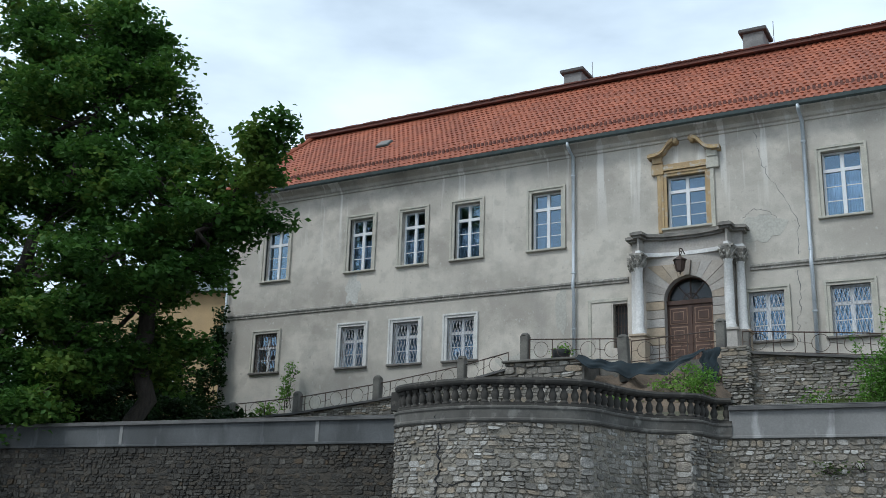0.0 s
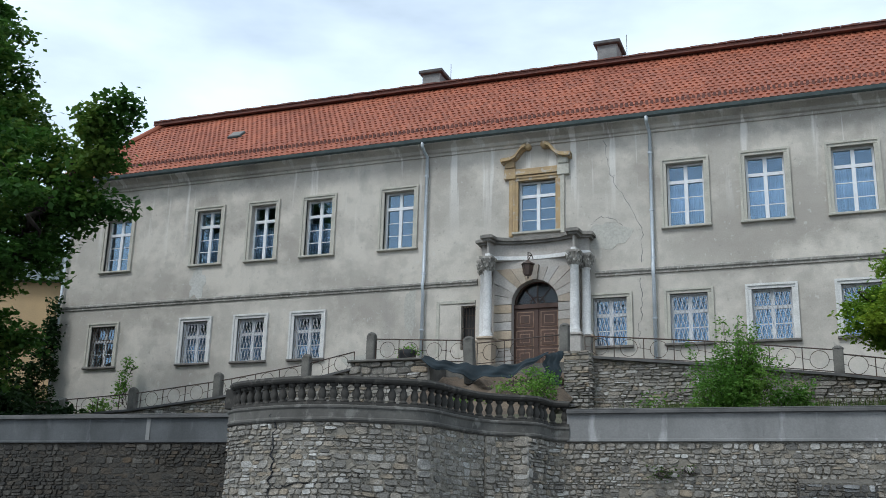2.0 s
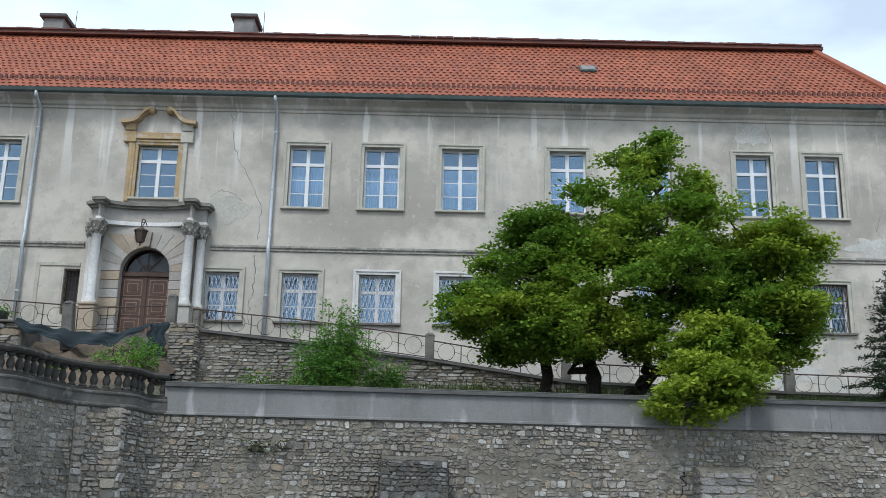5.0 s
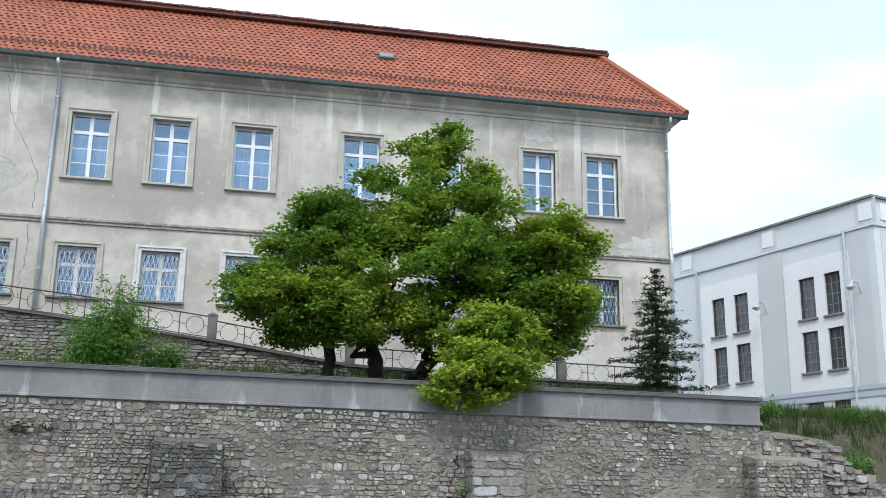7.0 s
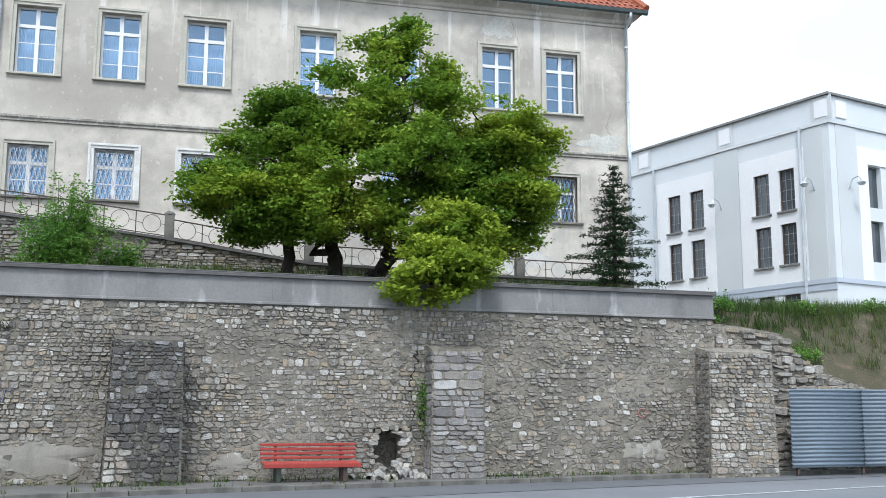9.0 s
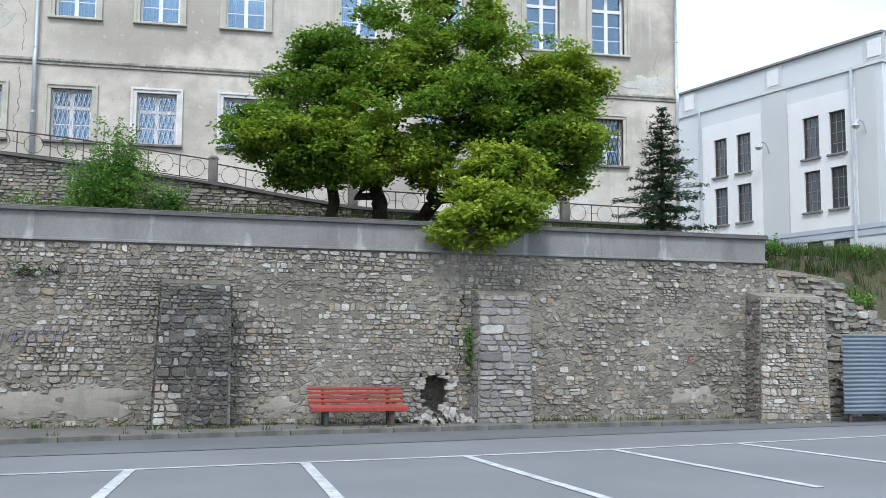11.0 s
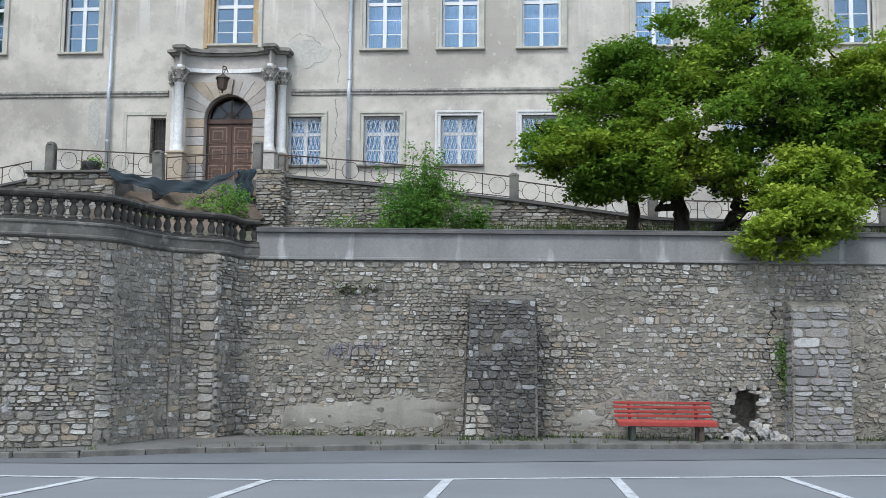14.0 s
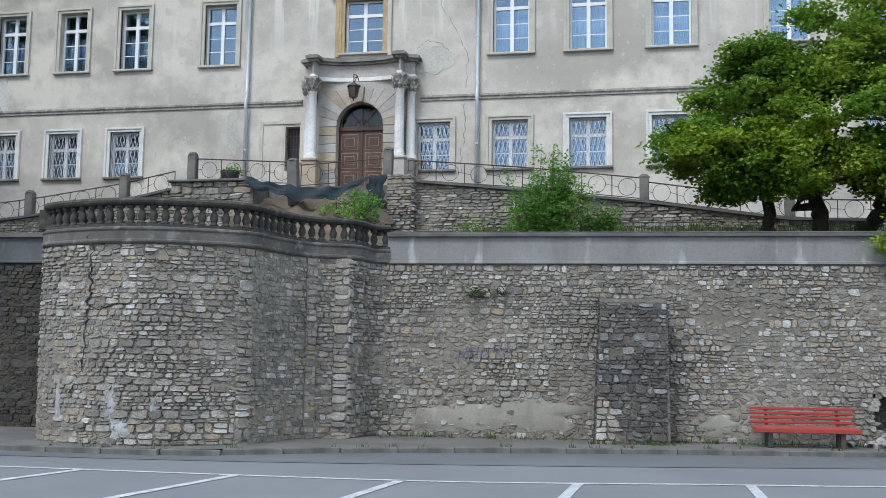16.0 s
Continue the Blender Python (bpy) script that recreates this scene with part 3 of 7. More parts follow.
part("cornice", sweep([(X1, F - 0.3), (X1, F + DEPTH)], cornice), PLASTER, palace)
part("cornice", sweep([(X0, F + DEPTH), (X0, F - 0.3)], cornice), PLASTER, palace)

# roof: a steep tiled slope up to a break, and a flatter one above it
EY, EZ_, BY, BZ = F - 0.55, 15.5, F + 4.0, 19.62
RL, RR = X0 - 0.5, X1 + 0.55
BL, BR = X0 + 1.1, X1 - 1.0
RIDGE_Y, RIDGE_Z = F + 8.0, 21.85


def tiled_slope(x_lo0, x_lo1, x_hi0, x_hi1, rows, pitch, foot, head, singles=None):
    """Rows of wavy clay tiles between two edges; x runs from lo to hi as the slope climbs."""
    vs, fs = [], []
    foot, head = Vector(foot), Vector(head)
    up = (head - foot)
    nrm = Vector((0, -up.z, up.y)).normalized() if abs(up.x) < 1e-6 else Vector((up.z, 0, -up.x)).normalized()
    rnd = random.Random(5)
    seg = 4
    for r in range(rows):
        t0, t1 = r / rows, min(1.0, (r + 1.18) / rows)
        xa, xb = x_lo0 + (x_hi0 - x_lo0) * t0, x_lo1 + (x_hi1 - x_lo1) * t0
        count = int((xb - xa) / pitch)
        step = (xb - xa) / count
        for k in range(count):
            if singles is not None and r < 12 and singles[0] < xa + k * step < singles[1]:
                singles[2].append((xa + k * step, foot + up * t0, step))
                continue
            base = len(vs)
            lift = 0.034 + rnd.uniform(-0.006, 0.008)
            skew = rnd.uniform(-0.012, 0.012)
            for t, up_by in ((t0, lift), (t1, 0.012)):
                for s in range(seg + 1):
                    u = s / seg
                    wave = 0.017 * math.sin(u * 2 * math.pi * 0.85 + 0.5)
                    q = foot + up * (t + (skew / 6 if t == t0 else 0)) + nrm * (up_by + wave)
                    along = xa + (k + u * 1.05) * step
                    vs.append((along, q.y, q.z))
            for s in range(seg):
                fs.append((base + s, base + s + 1, base + seg + 2 + s, base + seg + 1 + s))
            low = len(vs)
            for s in range(seg + 1):
                v = vs[base + s]
                vs.append((v[0], v[1] - nrm.y * 0.055, v[2] - nrm.z * 0.055))
            for s in range(seg):
                fs.append((low + s, low + s + 1, base + s + 1, base + s))
    return vs, fs


roof_under = bmesh.new()
corners = [roof_under.verts.new(v) for v in ((RL, EY, EZ_), (RR, EY, EZ_), (RR, F + DEPTH + 0.5, EZ_), (RL, F + DEPTH + 0.5, EZ_), (BL, BY, BZ), (BR, BY, BZ), (BR, F + DEPTH - 3.5, BZ), (BL, F + DEPTH - 3.5, BZ))]
for f in ((0, 1, 5, 4), (1, 2, 6, 5), (2, 3, 7, 6), (3, 0, 4, 7), (4, 5, 6, 7), (3, 2, 1, 0)):
    roof_under.faces.new([corners[i] for i in f])
roof = part("roof", roof_under, TILE, palace, "red clay tiled mansard roof")
lone_tiles = (-3.0, 2.6, [])
tagged(part("roof_tiles", tiled_slope(RL, RR, BL, BR, 20, 0.23, (0, EY, EZ_ + 0.02), (0, BY, BZ + 0.02), lone_tiles), TILE, roof), kind="stuff")
upper = bmesh.new()
uc = [upper.verts.new(v) for v in ((BL - 0.3, BY - 0.28, BZ + 0.12), (BR + 0.3, BY - 0.28, BZ + 0.12), (BR + 0.3, F + DEPTH - 3.2, BZ + 0.12), (BL - 0.3, F + DEPTH - 3.2, BZ + 0.12), (BL + 6.4, RIDGE_Y, RIDGE_Z), (BR - 6.4, RIDGE_Y, RIDGE_Z))]
for f in ((0, 1, 5, 4), (1, 2, 5), (2, 3, 4, 5), (3, 0, 4), (3, 2, 1, 0)):
    upper.faces.new([uc[i] for i in f])
part("upper_roof", upper, TILE, roof)
part("break_edge", boxes((BL - 0.34, BR + 0.34, BY - 0.34, BY - 0.05, BZ - 0.02, BZ + 0.11), (BR + 0.1, BR + 0.34, BY - 0.05, F + DEPTH - 3, BZ - 0.08, BZ + 0.13)), RIDGE, roof, "dark overhanging edge of the upper roof")
caps = bmesh.new()
for i in range(int((BR - BL + 0.6) / 0.33)):
    x = BL - 0.3 + i * 0.33
    box(caps, x, x + 0.322, BY - 0.4, BY - 0.2, BZ + 0.11, BZ + 0.165 + 0.012 * math.sin(i * 1.9))
tagged(part("edge_tiles", caps, RIDGE, roof), kind="stuff")
for side, bx, rx in ((0, BR, RR), (1, BL, RL)):
    part("hip_tiles", tube([(rx, EY, EZ_ + 0.1), ((rx + bx) / 2, (EY + BY) / 2, (EZ_ + BZ) / 2 + 0.1), (bx, BY, BZ + 0.1)], 0.13, 8), TILE, roof)
snow = bmesh.new()
for i in range(260):
    x = RL + 0.6 + i * (RR - RL - 1.2) / 260
    box(snow, x, x + 0.09, EY + 0.52, EY + 0.6, EZ_ + 0.5, EZ_ + 0.68)
part("snow_guard", snow, RIDGE, roof, "row of dark snow guard tiles above the eaves")
part("gutter", sweep([(RL, EY), (RR, EY)], [(0.16, 15.47), (0.13, 15.36), (0.05, 15.31), (-0.03, 15.36), (-0.04, 15.42), (0.05, 15.37), (0.1, 15.4), (0.13, 15.47)]), GUTTER, palace, "dark zinc gutter")


def downpipe(x, z0):
    pts = [(x, F - 0.62, 15.36), (x, F - 0.6, 15.2), (x + 0.02, F - 0.14, 14.95), (x + 0.02, F - 0.14, 10.5), (x + 0.02, F - 0.2, 10.35), (x + 0.02, F - 0.2, 10.05), (x + 0.02, F - 0.14, 9.9), (x + 0.02, F - 0.14, z0)]
    p = part("downpipe", tube(pts, 0.062, 8), PIPE, palace, "pale zinc downpipe", smooth=True)
    for z in (14.2, 12.2, 10.6, 8.6):
        part("pipe_clip", lathe([(0.082, 0), (0.082, 0.06)], 8, (x + 0.02, F - 0.14, z)), PIPE, p)


for x, z0 in ((-12.6, 7.2), (-4.62, 6.2), (X1 - 0.1, 5.2), (X0 + 0.15, 5.2)):
    downpipe(x, z0)


def skylight(x, z):
    k = (z - EZ_) / (BZ - EZ_)
    m = Matrix.Translation((x, EY + (BY - EY) * k, z)) @ Matrix.Rotation(math.atan2(BZ - EZ_, BY - EY), 4, "X")
    s = part("skylight", boxes((-0.3, 0.3, -0.28, 0.28, 0.0, 0.14), bevel=0.02), GUTTER, roof)
    s.matrix_basis = m
    part("pane", boxes((-0.24, 0.24, -0.22, 0.22, 0.142, 0.15)), CHIMNEY, s)


skylight(6.2, 17.6)
skylight(-22.0, 17.65)


def chimney(x, y, z0, z1, w):
    c = thing("chimney", "squat grey rendered chimney with a flat slab on the tiled roof", "chimney", "roof chimneys")
    part("flue", boxes((x - w, x + w, y - 0.55, y + 0.55, z0, z1 - 0.16), bevel=0.02), CHIMNEY, c)
    part("slab", boxes((x - w - 0.14, x + w + 0.14, y - 0.7, y + 0.7, z1 - 0.16, z1), bevel=0.03), COPING, c)
    part("foot_flashing", boxes((x - w - 0.08, x + w + 0.08, y - 0.64, y + 0.64, z0, z0 + 0.42)), TILE, c)
    part("rod", tube([(x + w + 0.3, y, z0), (x + w + 0.3, y, z1 + 0.45)], 0.012, 4), IRON, c)


chimney(-15.25, F + 7.0, 20.6, 21.82, 0.42)
chimney(-7.35, F + 7.0, 20.6, 22.0, 0.42)


# ---- windows ----
def window_unit(w, h, name, label, low, trim):
    """A window in its reveal, its surround's lower left corner at the origin, looking along -y."""
    win = thing(name, label, "window", kind="structure")
    b = BORDER
    part("surround", boxes((0, b, -0.05, 0.1, 0.1, h - b), (w - b, w, -0.05, 0.1, 0.1, h - b), (0, w, -0.05, 0.1, h - b, h), bevel=0.012), trim, win)
    part("outer_moulding", boxes((-0.035, 0.04, -0.085, 0.0, 0.1, h + 0.02), (w - 0.04, w + 0.035, -0.085, 0.0, 0.1, h + 0.02), (0.04, w - 0.04, -0.085, 0.0, h - 0.05, h + 0.02)), trim, win)
    part("sill", boxes((-0.06, w + 0.06, -0.12, 0.2, 0.02, 0.1), bevel=0.015), OLD_STONE if low else TRIM, win)
    x0, x1, z0, z1, y = b, w - b, 0.1, h - b, 0.2
    t = z0 + (z1 - z0) * (0.72 if not low else 0.66)
    mid = (x0 + x1) / 2
    fr = 0.065
    frame_ = part("window_frame", boxes((x0, x0 + fr, y, y + 0.08, z0, z1), (x1 - fr, x1, y, y + 0.08, z0, z1), (x0 + fr, x1 - fr, y, y + 0.08, z0, z0 + fr), (x0 + fr, x1 - fr, y, y + 0.08, z1 - fr, z1), (mid - 0.06, mid + 0.06, y - 0.02, y + 0.07, z0 + fr, z1 - fr), (x0 + fr, mid - 0.06, y - 0.02, y + 0.07, t - 0.055, t + 0.055), (mid + 0.06, x1 - fr, y - 0.02, y + 0.07, t - 0.055, t + 0.055)), WHITE_FRAME, win, "white painted cross frame")
    bars = bmesh.new()
    rows = 3 if not low else 2
    for sx0, sx1 in ((x0 + fr, mid - 0.06), (mid + 0.06, x1 - fr)):
        edges = [z0 + fr + (t - 0.055 - z0 - fr) * k / rows for k in range(rows + 1)]
        for e in edges[1:-1]:
            box(bars, sx0, sx1, y + 0.015, y + 0.055, e - 0.014, e + 0.014)
        for z_a, z_b in [*zip(edges, edges[1:]), (t + 0.055, z1 - fr)]:
            pane = part("pane", boxes((sx0, sx1, y + 0.03, y + 0.036, z_a, z_b)), GLASS, win)
            pane.visible_shadow = False
    part("glazing_bars", bars, WHITE_FRAME, frame_)
    return win


def grille(w, h):
    """A painted iron grille of crossing bars that make tall lozenges."""
    g = bmesh.new()
    n = 8
    for k in range(n):
        x0 = (k + 0.5) * w / n
        a = w / n * 0.5
        for s in (-1, 1):
            pts = [(x0 + s * a * (1 if i % 2 else -1) * 0.96, (0.006 if s > 0 else -0.006), h * (0, 0.34, 0.67, 1.0)[i]) for i in range(4)]
            tube(pts, 0.0105, 4, g)
    for z in (0.02, h * 0.67, h - 0.02):
        tube([(0, 0, z), (w, 0, z)], 0.011, 4, g)
    for x in (0.0, w):
        tube([(x, 0, 0), (x, 0, h)], 0.011, 4, g)
    return g


for k, (a, b) in enumerate(W_TOP):
    lab = "tall white cross window in a moulded plaster surround, upper floor"
    w = window_unit(b - a, ZT1 - ZT0, "window_%d" % (k + 1), lab, False, TRIM)
    w.matrix_basis = pose(a, F, ZT0)
for k, (a, b) in enumerate(W_LOW):
    trim = TRIM_WHITE if k in (1, 2, 3, 6, 7) else TRIM
    lab = "barred white window in a plaster surround, ground floor"
    w = window_unit(b - a, ZL1 - ZL0, "window_%d" % (k + 20), lab, True, trim)
    w.matrix_basis = pose(a, F, ZL0)
    gr = part("grille", grille(b - a - 2 * BORDER, ZL1 - ZL0 - BORDER - 0.1), GRILLE if k not in (0, 9) else IRON, w, "pale iron grille of crossing bars" if k not in (0, 9) else "dark iron grille")
    gr.matrix_basis = pose(BORDER, 0.06, 0.1)


def curtain(x0, x1, z0, z1, fold):
    n = 60
    pts = [(x0 + (x1 - x0) * i / n, F + 0.42 + 0.025 * math.sin(i * fold) + 0.012 * math.sin(i * 0.7)) for i in range(n + 1)]
    vs = [(x, y, z) for z in (z0, z1) for x, y in pts]
    fs = [(i, i + 1, n + 2 + i, n + 1 + i) for i in range(n)]
    c = part("curtain", (vs, fs), CURTAIN, smooth=True)
    sol = c.modifiers.new("thick", "SOLIDIFY")
    sol.thickness = 0.004
    return tagged(c, "pale net curtain hanging behind a window", "curtain", "window curtains")


for k, (a, b) in enumerate(W_TOP):
    if k in (5, 6, 7, 8, 9):
        curtain(a + 0.1, b - 0.1, ZT0 + 0.12, ZT0 + 1.75, 1.3 + 0.1 * k)
    elif k in (1, 2, 3):
        curtain(a + 0.1, b - 0.1, ZT0 + 0.12, ZT0 + 1.45, 1.2)
for k, (a, b) in enumerate(W_LOW):
    if k not in (0, 9):
        curtain(a + 0.1, b - 0.1, ZL0 + 0.12, ZL1 - 0.5, 1.2 + 0.13 * k)

blind = thing("window_40", "half-walled window with a narrow dark barred slot", "window", kind="structure")
part("surround", boxes((-12.1, -11.98, F - 0.05, F + 0.05, 7.5, 9.62), (-11.98, -10.68, F - 0.05, F + 0.05, 9.5, 9.62), bevel=0.01), TRIM, blind)
part("infill", boxes((-11.98, -11.25, F - 0.015, F + 0.05, 7.5, 9.5)), PLASTER, blind)
part("back_board", boxes((-11.2, -10.68, F + 0.3, F + 0.34, 7.9, 9.42)), DARK_SLOT, blind)
gb = bmesh.new()
for i in range(5):
    tube([(-11.15 + i * 0.105, F + 0.1, 7.9), (-11.15 + i * 0.105, F + 0.1, 9.42)], 0.012, 4, gb)
for z in (8.2, 8.65, 9.1):
    tube([(-11.2, F + 0.1, z), (-10.68, F + 0.1, z)], 0.012, 4, gb)
part("grille", gb, IRON, blind)

# ---- portal ----
portal = thing("portal", "carved stone portal with columns round the palace's main door", "portal")
SPRING, RAD = 9.32, 0.80


def voussoir(a0, a1, r0, r1, y0, y1, cx, cz):
    bm = bmesh.new()
    n = 3
    ring = []
    for y in (y0, y1):
        pts = [(cx + r0 * math.cos(a0 + (a1 - a0) * i / n), cz + r0 * math.sin(a0 + (a1 - a0) * i / n)) for i in range(n + 1)]
        pts += [(cx + r1(a1 + (a0 - a1) * i / n) * math.cos(a1 + (a0 - a1) * i / n), cz + r1(a1 + (a0 - a1) * i / n) * math.sin(a1 + (a0 - a1) * i / n)) for i in range(n + 1)]
        ring.append([bm.verts.new((x, y, z)) for x, z in pts])
    m = len(ring[0])
    bm.faces.new(ring[0])
    bm.faces.new(ring[1][::-1])
    for i in range(m):
        bm.faces.new((ring[0][i], ring[0][(i + 1) % m], ring[1][(i + 1) % m], ring[1][i]))
    return bm


# backing with the arch cut out of it, then proud blocks
def prism(bm, quad, y0, y1):
    """A block on a four-cornered outline of (x, z)."""
    a, b = ([bm.verts.new((x, y, z)) for x, z in quad] for y in (y0, y1))
    bm.faces.new(a)
    bm.faces.new(b[::-1])
    for i in range(4):
        bm.faces.new((a[i], a[(i + 1) % 4], b[(i + 1) % 4], b[i]))


def arch_panel(x0, x1, z0, z1, y0, y1, cx, cz, r):
    bm = bmesh.new()
    n = 16
    prism(bm, [(x0, z0), (cx - r, z0), (cx - r, z1), (x0, z1)], y0, y1)
    prism(bm, [(cx + r, z0), (x1, z0), (x1, z1), (cx + r, z1)], y0, y1)
    arc = [(cx - r * math.cos(math.pi * i / n), cz + r * math.sin(math.pi * i / n)) for i in range(n + 1)]
    for (xa, za), (xb, zb) in zip(arc, arc[1:]):
        prism(bm, [(xa, za), (xb, zb), (xb, z1), (xa, z1)], y0, y1)
    bmesh.ops.remove_doubles(bm, verts=bm.verts, dist=0.0005)
    return bm


part("backing", arch_panel(PX - 1.5, PX + 1.5, 7.0, 11.1, F - 0.2, F + 0.05, PX, SPRING, RAD), SANDSTONE, portal)


def far_edge(a):
    """How far the block reaches from the arch's centre: to the panel's side or top."""
    c, s = abs(math.cos(a)) + 1e-6, abs(math.sin(a)) + 1e-6
    return min(1.42 / c, 1.22 / s)


count = 13
for k in range(count):
    a0, a1 = math.pi * k / count + 0.006, math.pi * (k + 1) / count - 0.006
    key = k == count // 2
    part("voussoir", voussoir(a0, a1, RAD, (lambda a: 1.3 / max(0.3, math.sin(a))) if key else far_edge, F - (0.36 if key else 0.27), F - 0.19, PX, SPRING), SANDSTONE, portal)
for side in (-1, 1):
    for k in range(7):
        z0 = 7.25 + k * 0.295
        xa, xb = sorted((PX + side * (RAD + 0.0), PX + side * 1.42))
        part("block", boxes((xa, xb, F - 0.265, F - 0.19, z0 + 0.006, z0 + 0.289), bevel=0.014), SANDSTONE, portal)


def column_with_pedestal(x, y, r, z_ped, z_base, z_cap, z_top, name):
    col = part(name, lathe([(r * 1.35, z_base), (r * 1.35, z_base + 0.05), (r * 1.18, z_base + 0.09), (r * 1.28, z_base + 0.13), (r * 1.02, z_base + 0.17), (r, z_base + 0.25), (r * 1.0, z_base + 1.0), (r * 0.87, z_cap - 0.05), (r * 1.0, z_cap - 0.03), (r * 1.0, z_cap)], 18, (x, y, 0)), COLUMN, portal, "whitewashed column shaft", smooth=True)
    cap = bmesh.new()
    lathe([(r * 0.9, z_cap), (r * 0.95, z_cap + 0.12), (r * 1.15, z_cap + 0.28), (r * 1.5, z_cap + 0.4)], 14, (x, y, 0), cap)
    rnd = random.Random(int(x * 100))
    for tier, (zz, rr, n) in enumerate(((0.08, 1.02, 9), (0.2, 1.15, 9), (0.32, 1.4, 6))):
        for i in range(n):
            a = 2 * math.pi * (i + 0.5 * tier) / n
            c = Vector((x + r * rr * math.cos(a), y + r * rr * math.sin(a), z_cap + zz))
            o = Vector((math.cos(a), math.sin(a), 0))
            tube([c - Vector((0, 0, 0.09)), c + o * 0.02, c + o * (0.07 + 0.03 * rnd.random()) + Vector((0, 0, 0.06)), c + o * 0.08 + Vector((0, 0, 0.01))], [0.035, 0.05, 0.04, 0.015], 5, cap)
    box(cap, x - r * 1.5, x + r * 1.5, y - r * 1.5, y + r * 1.5, z_cap + 0.4, z_cap + 0.47)
    part("capital", cap, DIRTY_TRIM, col, "carved leafy capital")
    ped = bmesh.new()
    w = r * 1.55
    box(ped, x - w, x + w, y - w, y + w, z_ped, z_base - 0.08, 0.01)
    box(ped, x - w - 0.05, x + w + 0.05, y - w - 0.05, y + w + 0.05, z_base - 0.08, z_base, 0.015)
    box(ped, x - w - 0.05, x + w + 0.05, y - w - 0.05, y + w + 0.05, z_ped, z_ped + 0.2, 0.015)
    part("pedestal", ped, SANDSTONE, col, "pinkish stone pedestal")


for s in (-1, 1):
    column_with_pedestal(PX + s * 1.48, F - 0.78, 0.155, 6.9, 8.12, 10.38, 11.1, "column")
    column_with_pedestal(PX + s * 1.76, F - 0.3, 0.145, 6.9, 8.12, 10.38, 11.1, "half_column")
# entablature, stepping forward over the columns
ent = [(PX - 2.12, F + 0.02), (PX - 2.12, F - 0.5), (PX - 1.78, F - 0.56), (PX - 1.76, F - 1.02), (PX - 1.3, F - 1.02), (PX - 1.26, F - 0.62), (PX - 0.95, F - 0.45), (PX - 0.4, F - 0.36), (PX + 0.4, F - 0.36), (PX + 0.95, F - 0.45), (PX + 1.26, F - 0.62), (PX + 1.3, F - 1.02), (PX + 1.76, F - 1.02), (PX + 1.78, F - 0.56), (PX + 2.12, F - 0.5), (PX + 2.12, F + 0.02)]
ent = [(PX + (x - PX) * 0.96, y) for x, y in ent]


def layered(path, inset, z0, z1, mat, name, lab=""):
    """A slab on a plan outline drawn in by inset."""
    bm = bmesh.new()
    pts = []
    for x, y in path:
        sx = 1 if x > PX else -1
        pts.append((x - sx * (inset if abs(x - PX) > 1.5 else (-inset if 1.2 < abs(x - PX) <= 1.5 else 0)), min(F + 0.02, y + inset)))
    for (xa, ya), (xb, yb) in zip(pts, pts[1:]):
        if xb - xa > 1e-4:
            lo, hi = ([bm.verts.new(v) for v in ((xa, ya, z), (xb, yb, z), (xb, F + 0.02, z), (xa, F + 0.02, z))] for z in (z0, z1))
            bm.faces.new(lo[::-1])
            bm.faces.new(hi)
            for i in range(4):
                bm.faces.new((lo[i], lo[(i + 1) % 4], hi[(i + 1) % 4], hi[i]))
    bmesh.ops.remove_doubles(bm, verts=bm.verts, dist=0.0005)
    return part(name, bm, mat, portal, lab)


layered(ent, 0.14, 10.84, 10.97, COLUMN, "architrave", "whitened architrave")
layered(ent, 0.19, 10.97, 11.4, SANDSTONE, "frieze")
layered(ent, 0.08, 11.4, 11.48, OLD_STONE, "bed_moulding")
layered(ent, 0.0, 11.48, 11.57, OLD_STONE, "cornice_slab", "dark weathered cornice")
layered(ent, 0.06, 11.57, 11.61, OLD_STONE, "cornice_top")

# door
door = thing("door_1", "closed brown panelled double door under a glazed fanlight", "door", kind="structure")
part("lintel", boxes((PX - 0.82, PX + 0.82, F - 0.0, F + 0.16, 9.2, 9.36), bevel=0.015), WOOD_DARK, door)
for s in (-1, 1):
    xa, xb = sorted((PX + s * 0.012, PX + s * 0.82))
    leaf = part("door_leaf", boxes((xa, xb, F + 0.06, F + 0.13, 7.22, 9.2), bevel=0.006), WOOD_DARK, door)
    for k in range(3):
        z0 = 7.3 + k * 0.63
        cx = (xa + xb) / 2
        for inset, yy, mt, nm in ((0.0, 0.045, WOOD_LINE, "panel_moulding"), (0.035, 0.035, WOOD_DARK, "panel"), (0.12, 0.03, WOOD_LINE, "panel_moulding"), (0.15, 0.02, WOOD_DARK, "panel")):
            part(nm, boxes((cx - 0.3 + inset, cx + 0.3 - inset, F + yy - 0.0, F + 0.062, z0 + inset, z0 + 0.55 - inset), bevel=0.006), mt, leaf)
part("meeting_rail", boxes((PX - 0.04, PX + 0.04, F + 0.03, F + 0.06, 7.22, 9.2), bevel=0.008), WOOD_DARK, door)
fan = bmesh.new()
for a in (50, 90, 130):
    tube([(PX, F + 0.1, 9.36), (PX + 0.76 * math.cos(radians(a)), F + 0.1, 9.36 + 0.76 * math.sin(radians(a)))], 0.018, 4, fan)
tube([(PX + 0.76 * math.cos(math.pi * i / 16), F + 0.1, 9.36 + 0.76 * math.sin(math.pi * i / 16)) for i in range(17)], 0.035, 5, fan)
tube([(PX + 0.25 * math.cos(math.pi * i / 8), F + 0.1, 9.36 + 0.25 * math.sin(math.pi * i / 8)) for i in range(9)], 0.015, 4, fan)
part("fanlight_bars", fan, WOOD_DARK, door)
